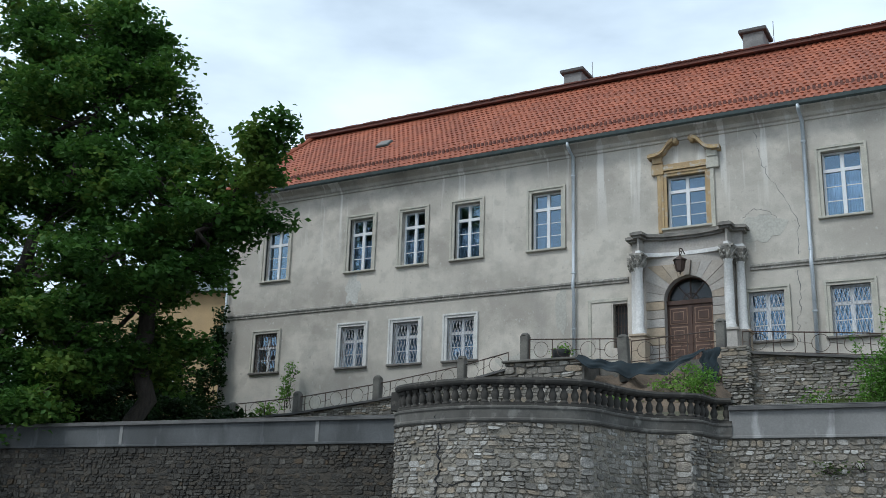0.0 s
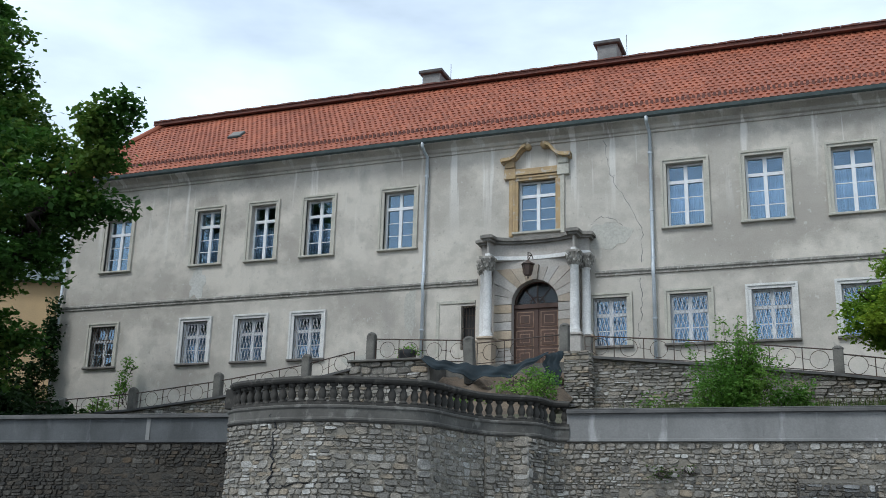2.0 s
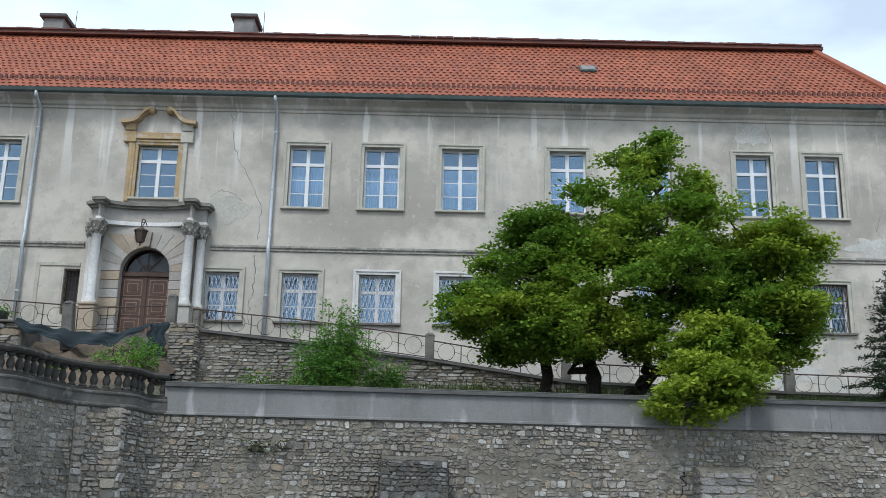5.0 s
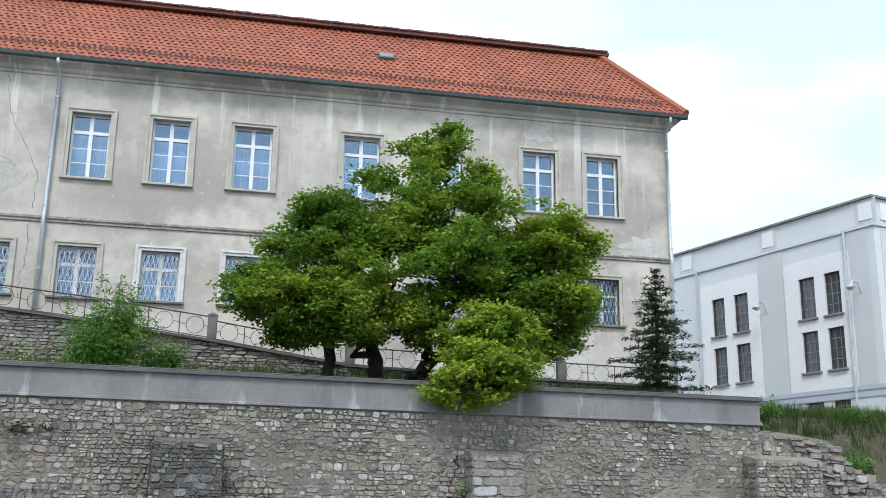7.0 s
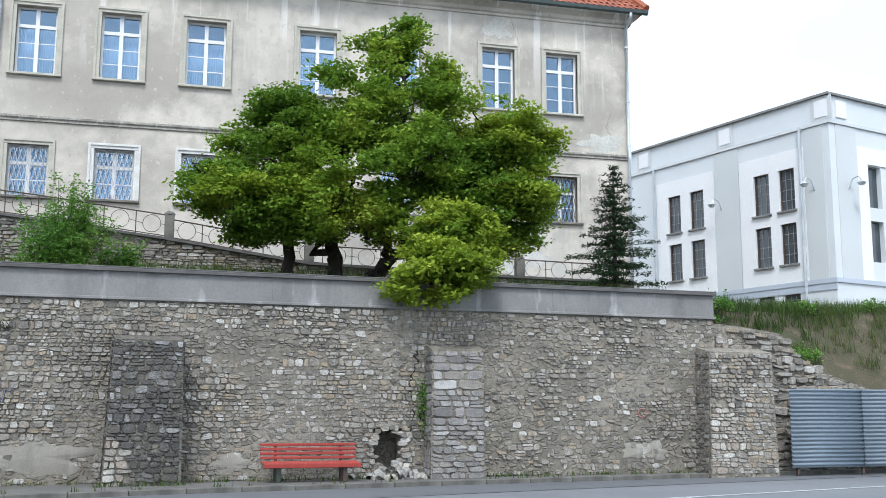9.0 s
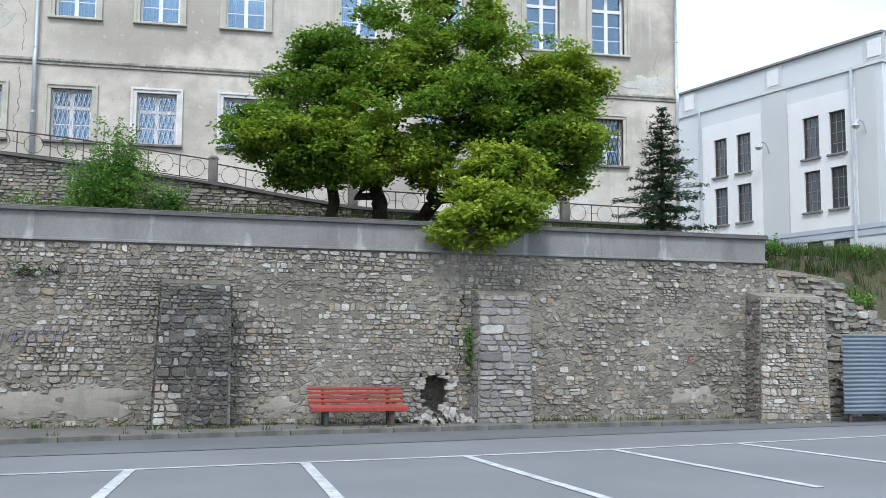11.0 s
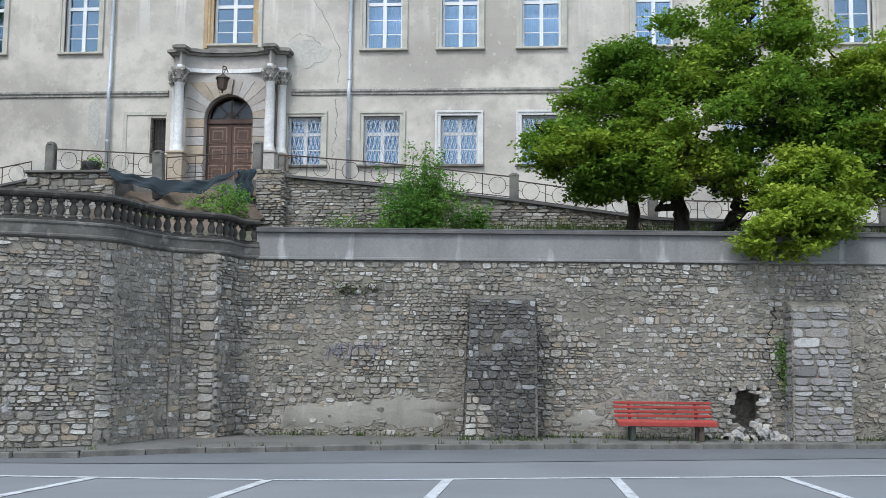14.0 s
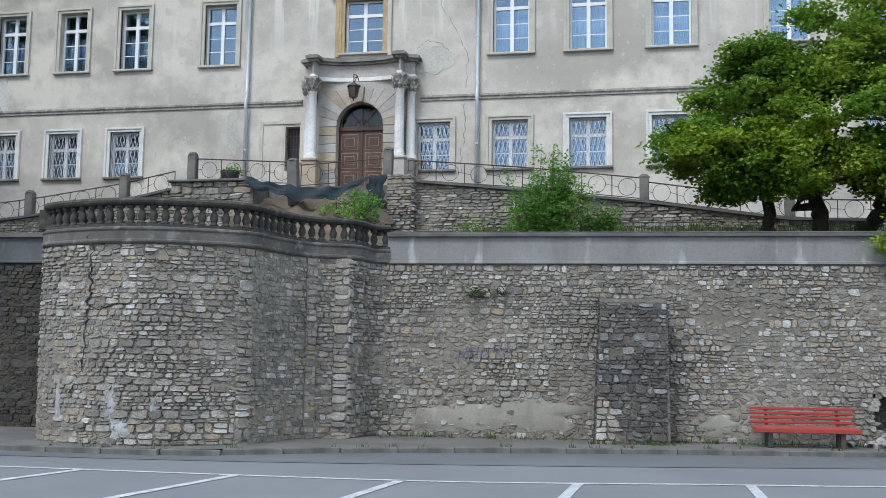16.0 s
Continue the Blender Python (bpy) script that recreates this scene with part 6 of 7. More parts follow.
# fallen rubble below the hole
rubm = mesh_of("loose_stone", *STONES[3], surface("pale_rubble", (0.40, 0.38, 0.34), (0.28, 0.262, 0.235), 2, 0.95, 0.5, 18, piece=0.25))
heap = thing("rubble_heap", "heap of pale broken stones fallen from the wall", "rubble")
for k in range(95):
    a = stone_rnd.gauss(0, 0.34)
    out = abs(stone_rnd.gauss(0.12, 0.14))
    hgt = max(0.0, 0.34 - 0.42 * abs(a) - 0.75 * out) * stone_rnd.random()
    s = stone_rnd.uniform(0.05, 0.17)
    c = on_wall(5.5 + a * 1.1, 0.1 + out, 0.09 + s * 0.25 + hgt)
    piece("loose_stone", rubm, heap, Matrix.Translation(c) @ Euler([stone_rnd.uniform(0, 6) for _ in range(3)]).to_matrix().to_4x4() @ Matrix.Diagonal((s, s * 0.5, s * 0.8, 1)))
for x, out, s in ((-4.35, 0.5, 0.2), (-4.15, 0.42, 0.12), (-9.3, -0.1, 0.16)):
    st = part("fallen_stone", STONES[5], OLD_STONE)
    c = on_wall(x, out, 0.13) if x > -6 else Vector((-8.1, 16.45, 0.13))
    st.matrix_basis = Matrix.Translation(c) @ pose(0, 0, 0, 20, 35, 50) @ Matrix.Diagonal((s, s * 0.5, s * 0.6, 1))
    tagged(st, "single grey stone lying at the wall's foot", "stone", "fallen stones")


# bench
def bench():
    b = thing("park_bench", "red slatted park bench on dark legs before the wall", "bench", m=WALL_M @ Matrix.Translation((2.72, -0.52, 0.09)))
    L = 1.9
    for k in range(4):
        z = 0.43 + 0.083 * k
        part("back_slat", boxes((0, L, 0.1 + 0.025 * k, 0.125 + 0.025 * k, z, z + 0.054), bevel=0.008), RED_PAINT, b)
    for k in range(4):
        part("seat_slat", boxes((0, L, -0.32 + 0.1 * k, -0.235 + 0.1 * k, 0.34 + 0.006 * k, 0.375 + 0.006 * k), bevel=0.008), RED_PAINT, b)
    part("front_slat", boxes((0, L, -0.36, -0.33, 0.28, 0.365), bevel=0.008), RED_PAINT, b)
    for x in (0.26, L - 0.34):
        leg = boxes((x, x + 0.09, -0.28, -0.18, 0, 0.34), (x, x + 0.09, 0.02, 0.12, 0, 0.34), (x, x + 0.09, -0.28, 0.12, 0.29, 0.34), bevel=0.01)
        part("leg", leg, surface("dark_green_iron", (0.045, 0.06, 0.045), (0.03, 0.04, 0.03), 4, 0.6, 0.2, 30) if x < 1 else IRON, b)
        bk = part("back_support", boxes((-0.03, 0.03, 0.0, 0.03, 0.0, 0.42), bevel=0.006), RED_PAINT, b)
        bk.matrix_basis = pose(x + 0.045, 0.12, 0.32, -17, 0, 0)


bench()


# corrugated sheet fence
def sheet_fence():
    f = thing("sheet_metal_fence", "blue-grey corrugated sheet metal fence beside the road", "fence")
    m = WALL_M @ Matrix.Translation((14.72, -0.72, 0.2))
    f.matrix_basis = m
    for k in range(4):
        n = 19
        vs, fs = [], []
        x0, x1 = k * 2.0, k * 2.0 + 2.03
        for i in range(n * 4 + 1):
            z = 1.78 * i / (n * 4)
            y = 0.022 * math.sin(i * math.pi / 2 + 0.4) + 0.012 * k * (-1) ** k
            vs += [(x0, y, z), (x1, y + 0.01, z)]
        fs = [(2 * i, 2 * i + 1, 2 * i + 3, 2 * i + 2) for i in range(n * 4)]
        sh = part("sheet", (vs, fs), SHEET, f, smooth=True)
        s = sh.modifiers.new("thick", "SOLIDIFY")
        s.thickness = 0.006
    for x in (0.2, 2.0, 4.0, 6.0, 7.9):
        part("post", boxes((x - 0.03, x + 0.03, 0.05, 0.11, -0.21, 1.8)), IRON, f)


sheet_fence()


# ---- neighbouring buildings ----
PALE_GREY = surface("grey_render", (0.63, 0.655, 0.66), (0.59, 0.615, 0.62), 0.4, 0.9, 0.1, 30)
BLUISH = surface("bluish_render", (0.52, 0.57, 0.64), (0.48, 0.53, 0.6), 0.4, 0.9, 0.1, 30)


def pale_building():
    b = thing("modern_building", "pale grey rendered modern building with dark square windows", "building")
    m = Matrix.Translation((28.3, 38.6, 5.5)) @ Matrix.Rotation(math.atan2(12.3, -3.7), 4, "Z")
    b.matrix_basis = m
    # local: x runs along the side towards the palace's rear, y to the left of it, the outside of this face at y = 0 on +y side
    L, Wd, H = 15.0, 16.0, 9.8
    wx = [(1.95, 2.84), (3.4, 4.33), (7.55, 8.5), (9.15, 10.05)]
    rows = [(2.45, 4.3), (4.9, 6.8)]
    hl = [(x0, x1, z0, z1) for x0, x1 in wx for z0, z1 in rows] + [(x0, x1, 0.1, 1.08) for x0, x1 in wx]
    part("wall", holed_wall(0, L, -3, 8.45, -0.4, 0.4, hl), WHITE_RENDER, b)
    front_holes = [(-3.4, -2.5, z0, z1) for z0, z1 in rows] + [(-5.0, -4.1, z0, z1) for z0, z1 in rows]
    fw = part("wall", holed_wall(-Wd, -0.4, -3, 8.45, 0.0, 0.4, front_holes), WHITE_RENDER, b)
    fw.matrix_basis = Matrix(((0, 1, 0, 0), (1, 0, 0, 0), (0, 0, 1, 0), (0, 0, 0, 1)))
    part("attic", boxes((0.02, L, -Wd, -0.02, 8.45, H - 0.1)), WHITE_RENDER, b)
    part("string_course", boxes((-0.08, L, -Wd, 0.08, 8.42, 8.5), (-0.05, L, -Wd, 0.05, 8.5, 8.6), bevel=0.01), PALE_GREY, b)
    part("parapet_coping", boxes((-0.12, L, -Wd, 0.12, H - 0.1, H)), CHIMNEY, b)
    part("far_wall", boxes((L - 0.4, L, -Wd, -0.4, -3, 8.45)), WHITE_RENDER, b)
    part("far_wall", boxes((0.4, L - 0.4, -Wd, -Wd + 0.4, -3, 8.45)), WHITE_RENDER, b)
    for x0, x1, pair in ((1.4, 5.18, wx[:2]), (6.87, 10.87, wx[2:])):
        (a0, a1), (c0, c1) = pair
        part("bright_panel", boxes((x0, x1, 0.0, 0.05, 6.8, 7.62), (x0, a0, 0.0, 0.05, 1.6, 6.8), (a1, c0, 0.0, 0.05, 1.6, 6.8), (c1, x1, 0.0, 0.05, 1.6, 6.8), *[(a, c, 0.0, 0.05, z0, z1) for a, c in pair for z0, z1 in ((1.6, 2.45), (4.3, 4.9))]), BRIGHT_RENDER, b, "white render panel round the windows")
    for x0, x1 in ((0.35, 1.38), (5.25, 6.8)):
        part("pilaster_strip", boxes((x0, x1, 0.0, 0.03, 1.6, 8.4)), PALE_GREY, b, "grey render strip between the windows")
    part("pilaster_strip", boxes((-0.03, 0.0, -1.75, -0.4, 1.6, 8.4)), PALE_GREY, b)
    part("bright_panel", boxes((-0.05, 0.0, -2.45, -1.75, 1.6, 7.6), (-0.05, 0.0, -6.0, -2.45, 6.85, 7.6)), BRIGHT_RENDER, b)
    part("dado", boxes((-0.07, L, 0.0, 0.07, 1.4, 1.6), (-0.07, 0.0, -Wd, 0.0, 1.4, 1.6), (-0.04, L, 0.0, 0.04, -3.0, 0.08), (-0.04, L, 0.0, 0.04, 1.1, 1.4)), BLUISH, b, "bluish rendered plinth")
    for x in (0.35, 6.05, 11.8):
        part("attic_panel", boxes((x - 0.55, x + 0.55, -0.02, 0.02, 8.62, 9.68)), PALE_GREY, b)
        part("attic_square", boxes((x - 0.34, x + 0.34, -0.02, 0.05, 8.75, 9.52)), BRIGHT_RENDER, b)
    part("attic_square", boxes((-0.05, 0.02, -1.2, -0.5, 8.75, 9.52)), BRIGHT_RENDER, b)
    sl = surface("modern_window_glass", (0.075, 0.088, 0.098), (0.05, 0.06, 0.07), 1, 0.12, 0.0, 10)
    for x0, x1, z0, z1 in hl:
        w = part("window", boxes((x0, x1, -0.14, -0.11, z0, z1)), sl, b, "dark gridded window")
        for k in range(1, 4):
            part("window_bar", boxes((x0, x1, -0.11, -0.09, z0 + (z1 - z0) * k / 4 - 0.014, z0 + (z1 - z0) * k / 4 + 0.014)), CHIMNEY, w)
        for k in range(1, 3):
            part("window_bar", boxes((x0 + (x1 - x0) * k / 3 - 0.014, x0 + (x1 - x0) * k / 3 + 0.014, -0.11, -0.085, z0, z1)), CHIMNEY, w)
        fr_ = boxes((x0, x0 + 0.06, -0.11, -0.06, z0, z1), (x1 - 0.06, x1, -0.11, -0.06, z0, z1), (x0 + 0.06, x1 - 0.06, -0.11, -0.06, z1 - 0.06, z1))
        part("window_frame", fr_, IRON, w)
        part("window_sill", boxes((x0 - 0.1, x1 + 0.1, -0.05, 0.16, z0 - 0.1, z0 - 0.005), bevel=0.01), CHIMNEY, w)
    for y0, y1, z0, z1 in front_holes:
        part("window", boxes((0.24, 0.3, y0, y1, z0, z1)), sl, b, "dark gridded window")
    part("rain_pipe", tube([(1.5, 0.14, -2), (1.5, 0.14, 8.55)], 0.07, 8), PIPE, b)
    part("rain_pipe", tube([(10.98, 0.14, -2), (10.98, 0.14, 8.5)], 0.06, 8), PIPE, b)
    for x, y, ox, oy in ((0.88, 0.0, 0, 1), (6.38, 0.0, 0, 1), (0.0, -1.1, -1, 0)):
        lampb = tube([(x, y, 5.5), (x + ox * 0.25, y + oy * 0.25, 6.0), (x + ox * 0.55, y + oy * 0.55, 6.05), (x + ox * 0.7, y + oy * 0.7, 5.85)], 0.03, 6)
        lathe([(0.05, 0.12), (0.2, 0.0), (0.1, -0.12)], 10, (x + ox * 0.7, y + oy * 0.7, 5.75), lampb)
        part("outdoor_lamp", lampb, PIPE, b)


pale_building()


def yellow_building():
    b = thing("ochre_building", "ochre plastered building with a grey-green roof behind the trees", "building")
    b.matrix_basis = pose(-37.5, 41, 6.3, 0, 0, 18)
    part("wall", boxes((-9, 6.0, 0, 9, -3, 7.6)), YELLOW, b)
    part("string_course", boxes((-9.1, 6.1, -0.12, 9.1, 4.4, 4.75)), CHIMNEY, b)
    part("pilaster", boxes((4.6, 5.2, -0.15, 0.0, 4.75, 7.4)), YELLOW, b)
    rf = bmesh.new()
    v = [rf.verts.new(p) for p in ((-9.5, -0.5, 7.6), (6.5, -0.5, 7.6), (6.5, 9.5, 7.6), (-9.5, 9.5, 7.6), (-5, 4.5, 10.4), (2.2, 4.5, 10.4))]
    for f in ((0, 1, 5, 4), (1, 2, 5), (2, 3, 4, 5), (3, 0, 4), (3, 2, 1, 0)):
        rf.faces.new([v[i] for i in f])
    part("roof", rf, GUTTER, b)
    for x in (-5.5, -1.5, 2.2):
        w = part("window", boxes((x - 0.5, x + 0.5, -0.06, 0.02, 1.2, 3.0)), WHITE_FRAME, b)
        part("pane", boxes((x - 0.4, x + 0.4, -0.075, -0.06, 1.3, 2.9)), DARK_SLOT, w)


yellow_building()


# ---- plants ----
def leaf_cloud(centres, per, spread, size, rnd, shape=1.7, droop=0.0, up_bias=0.0):
    """Verts and faces of many small folded leaves round twig points."""
    c = np.repeat(np.asarray(centres), per, axis=0)
    n = len(c)
    c = c + rnd.normal(0, 1, (n, 3)) * np.asarray(spread)
    d = rnd.normal(0, 1, (n, 3))
    d[:, 2] = d[:, 2] * 0.5 - droop
    d /= np.linalg.norm(d, axis=1)[:, None]
    up = rnd.normal(0, 0.55, (n, 3))
    up[:, 2] += 1.0 + up_bias
    side = np.cross(d, up)
    side /= np.linalg.norm(side, axis=1)[:, None] + 1e-9
    nrm = np.cross(side, d)
    s = (size * rnd.uniform(0.6, 1.3, n))[:, None]
    base, tip = c - d * s * 0.5, c + d * s * 0.5
    midp = c + nrm * s * 0.1
    vs = np.stack([base, midp + side * s / shape / 1.6, tip, midp - side * s / shape / 1.6], 1).reshape(-1, 3)
    k = np.arange(n) * 4
    fs = np.concatenate([np.stack([k, k + 1, k + 2], 1), np.stack([k, k + 2, k + 3], 1)])
    return vs, fs


def leaf_part(name, vs, fs, mat, parent, label=""):
    me = bpy.data.meshes.new(name)
    me.vertices.add(len(vs))
    me.vertices.foreach_set("co", np.asarray(vs, np.float32).ravel())
    me.loops.add(len(fs) * 3)
    me.loops.foreach_set("vertex_index", np.asarray(fs, np.int32).ravel())
    me.polygons.add(len(fs))
    me.polygons.foreach_set("loop_start", np.arange(len(fs), dtype=np.int32) * 3)
    me.update(calc_edges=True)
    me.materials.append(mat)
    ob = new(name, me)
    ob.parent = parent
    if label:
        ob["label"] = label
    return ob


def blob_points(blobs, count, rnd, inner=0.45, thresh=-0.05, freq=0.7, seed=0.0):
    """Twig points in the outer parts of ellipsoids, with gaps where a noise is low."""
    vol = np.array([b[3] * b[4] * b[5] for b in blobs]) ** 0.75
    pick = rnd.choice(len(blobs), count, p=vol / vol.sum())
    out = []
    for k in pick:
        x, y, z, a, b, c = blobs[k]
        d = rnd.normal(0, 1, 3)
        d /= np.linalg.norm(d)
        r = inner + (1 - inner) * rnd.random() ** 0.5
        r *= 1 + 0.25 * noise.noise(Vector((x + d[0] * 2.5, y + d[1] * 2.5, z + d[2] * 2.5)))
        p = np.array((x + a * d[0] * r, y + b * d[1] * r, z + c * d[2] * r))
        if noise.noise(Vector(p * freq) + Vector((seed, 0, 0))) > thresh:
            out.append(p)
    return np.array(out)


def clumps(blobs, size, rnd):
    """Flat sprays of twigs spread over the outer part of each mass of the crown."""
    out = []
    for x, y, z, a, b, c in blobs:
        n = int(6 + 9 * (a * b * c) ** 0.6 / size)
        for _ in range(n):
            d = rnd.normal(0, 1, 3)
            d /= np.linalg.norm(d)
            r = 0.35 + 0.62 * rnd.random_sample() ** 0.5
            k = size * rnd.uniform(0.6, 1.25)
            out.append((x + a * d[0] * r, y + b * d[1] * r, z + c * d[2] * r, k, k, k * 0.5))
    return out


def limb(start, end, r0, r1, rnd, wob=0.25, n=7):
    a, b = Vector(start), Vector(end)
    pts = []
    for i in range(n + 1):
        t = i / n
        p = a.lerp(b, t) + Vector((rnd.normal(0, wob), rnd.normal(0, wob), rnd.normal(0, wob * 0.6))) * math.sin(t * math.pi)
        pts.append(p)
    return pts, [r0 + (r1 - r0) * i / n for i in range(n + 1)]


def tree(name, label, base, forks, blobs, twigs, per, spread, size, leaf, seed, thresh=-0.05, clump=0.6, flat=0.0, young=None):
    rnd = np.random.RandomState(seed)
    t = thing(name, label, "tree")
    for f0, f1, r0, r1 in forks:
        pts, rr = limb(f0, f1, r0, r1, rnd, 0.12)
        part("trunk", tube(pts, rr, 8), BARK, t, smooth=True)
    tw = blob_points(clumps(blobs, clump, rnd), twigs, rnd, 0.1, thresh, 0.9, seed)
    ends = [Vector(f[1]) for f in forks]
    for b in blobs:
        c = Vector(b[:3])
        near = min(ends, key=lambda e: (e - c).length)
        pts, rr = limb(near, c, 0.09, 0.03, rnd, 0.3)
        br = tube(pts, rr, 5)
        for k in range(5):
            d = Vector(rnd.normal(0, 1, 3)).normalized()
            e = c + Vector((d.x * b[3], d.y * b[4], d.z * b[5])) * 0.85
            p2, r2 = limb(c, e, 0.035, 0.01, rnd, 0.15, 5)
            tube(p2, r2, 4, br)
        part("branch", br, BARK, t, smooth=True)
    vs, fs = leaf_cloud(tw, per, spread, size, rnd, up_bias=flat)
    leaf_part("crown", vs, fs, leaf, t)
    if young:
        tips = blob_points(clumps(young[0], clump * 0.9, rnd), young[1], rnd, 0.1, -0.45, 0.9, seed + 1)
        vs, fs = leaf_cloud(tips, per, spread, size, rnd, up_bias=flat)
        leaf_part("young_spray", vs, fs, young[2], t, "yellow-green young foliage")
    return t


MAG_UPPER = [(5.9, 25.2, 10.5, 0.8, 0.8, 0.95), (6.6, 25.2, 10.9, 0.45, 0.5, 0.5), (4.6, 24.6, 8.6, 2.0, 1.9, 1.1), (6.6, 25.0, 8.8, 1.9, 1.9, 1.2), (2.8, 24.6, 7.4, 1.6, 1.7, 1.1), (1.7, 24.4, 6.5, 1.2, 1.3, 0.75), (4.6, 23.6, 7.0, 1.9, 1.5, 1.2), (6.8, 23.6, 7.3, 1.8, 1.5, 1.3), (8.6, 24.2, 8.2, 1.5, 1.6, 1.1), (9.6, 24.4, 7.6, 1.2, 1.5, 1.1), (9.3, 24.0, 6.3, 1.3, 1.4, 0.8)]
MAG_LOWER = [(6.9, 22.2, 5.3, 1.0, 0.8, 0.8), (3.0, 24.0, 5.9, 1.2, 1.3, 0.6), (2.9, 24.6, 8.6, 0.7, 0.7, 0.5), (7.6, 25.2, 9.8, 0.5, 0.5, 0.5), (5.3, 23.8, 6.1, 1.5, 1.3, 0.8), (3.6, 24.2, 6.5, 1.5, 1.4, 0.9), (7.9, 23.8, 6.5, 1.5, 1.4, 1.0), (5.7, 24.2, 8.0, 2.0, 1.6, 1.0), (8.0, 24.4, 7.6, 1.4, 1.4, 1.0), (3.6, 24.4, 7.9, 1.5, 1.5, 0.9)]
MAG_LOWER += [(2.4, 23.6, 5.9, 1.1, 1.2, 0.6), (4.2, 23.2, 5.9, 1.3, 1.0, 0.6), (8.9, 23.6, 5.9, 1.1, 1.2, 0.6), (1.2, 24.3, 6.9, 0.7, 0.9, 0.35), (2.3, 23.9, 5.65, 0.9, 0.9, 0.4), (3.5, 23.5, 5.6, 0.8, 0.8, 0.35), (8.4, 23.7, 5.6, 0.9, 0.9, 0.45), (9.4, 23.9, 5.7, 0.7, 0.8, 0.45), (5.2, 23.3, 5.85, 0.8, 0.7, 0.35)]
MAG = [(5.5 + (b[0] - 5.5) * 0.88, b[1], b[2], b[3] * 0.88, *b[4:]) for b in MAG_UPPER + MAG_LOWER]
YOUNG = [(6.75, 21.9, 5.2, 1.1, 0.9, 0.95), (6.4, 21.2, 4.4, 0.95, 0.55, 0.65), (6.2, 21.1, 4.15, 0.75, 0.45, 0.5), (6.95, 21.2, 4.4, 0.6, 0.45, 0.55), (9.0, 23.7, 7.9, 0.9, 1.1, 0.9), (8.9, 23.2, 6.6, 0.8, 0.9, 0.7), (2.2, 23.4, 6.4, 0.7, 0.7, 0.35)]
tree("magnolia_tree", "broad spreading light green tree with several dark stems", (4.6, 25, 4.6), [((3.7, 25.1, 4.5), (3.5, 25.1, 6.6), 0.16, 0.1), ((4.75, 25.0, 4.5), (4.6, 24.9, 6.9), 0.2, 0.11), ((4.7, 25.0, 4.9), (3.9, 24.7, 5.9), 0.12, 0.08), ((5.5, 24.9, 4.5), (6.1, 24.6, 5.2), 0.2, 0.16), ((6.1, 24.6, 5.2), (7.4, 24.4, 5.7), 0.15, 0.1), ((6.5, 25, 5.3), (6.3, 25.2, 8.2), 0.14, 0.08)], MAG, 17500, 13, (0.13, 0.13, 0.04), 0.11, LEAF_MAG, 3, -0.16, 0.42, 0.5, (YOUNG, 3300, LEAF_YOUNG))
OAK_INNER = [(-27.8, 24.5, 15.5, 3.6, 3.6, 3.4), (-24.9, 24.5, 13.0, 2.8, 2.8, 2.3), (-22.2, 24.2, 11.6, 2.4, 2.4, 1.8), (-22.6, 24.2, 9.8, 1.5, 1.8, 1.1), (-19.5, 24.0, 12.8, 0.55, 0.6, 0.75), (-18.9, 24.0, 13.5, 0.45, 0.5, 0.7), (-24.5, 23.5, 9.6, 3.0, 2.6, 1.5), (-29.5, 24, 11.0, 3.6, 3.2, 3.2), (-26.2, 24.4, 17.4, 1.7, 1.8, 1.3), (-27.3, 24.4, 19.4, 1.8, 1.8, 1.4)]
OAK_OUTER = [(-27.0, 23.6, 7.2, 2.6, 2.2, 1.7), (-30, 22.5, 6.2, 3.4, 2.4, 1.8), (-25.9, 22.0, 5.0, 1.2, 1.0, 0.6), (-28.2, 20.6, 4.7, 1.9, 1.2, 0.7), (-30, 25, 19.5, 3.4, 3.2, 2.5), (-33, 24, 15.0, 4, 3.5, 4.0), (-33.5, 23, 8.5, 3.5, 3, 3), (-25.6, 26.5, 7.4, 2.2, 1.6, 1.3)]
def nearer(p, k=0.89):
    return (0.77 + (p[0] - 0.77) * k, p[1] * k, 1.5 + (p[2] - 1.5) * k)


OAK = [(*nearer(b), b[3] * 0.89, b[4] * 0.95, b[5] * 0.89) for b in OAK_INNER + OAK_OUTER]
OAK_LIMBS = [((-25.6, 25.8, 4.2), (-25.2, 25.4, 9.5), 0.3, 0.24), ((-25.2, 25.4, 9.5), (-24.2, 24.8, 14.5), 0.2, 0.1), ((-25.2, 25.4, 9.0), (-21.8, 24.6, 11.5), 0.15, 0.07), ((-31, 24, 4), (-30.5, 24, 9.8), 0.36, 0.28), ((-30.5, 24, 9.8), (-25.0, 23.8, 10.4), 0.2, 0.11), ((-30.5, 24, 9.8), (-27.5, 24.2, 16), 0.22, 0.1)]
tree("oak_tree", "large dark green leafy tree overhanging the street wall", nearer((-25.5, 25.5, 4.4)), [(nearer(a), nearer(b), r0, r1) for a, b, r0, r1 in OAK_LIMBS], OAK, 23000, 10, (0.19, 0.19, 0.07), 0.2, LEAF_OAK, 8, -0.06, 0.66, 0.3)


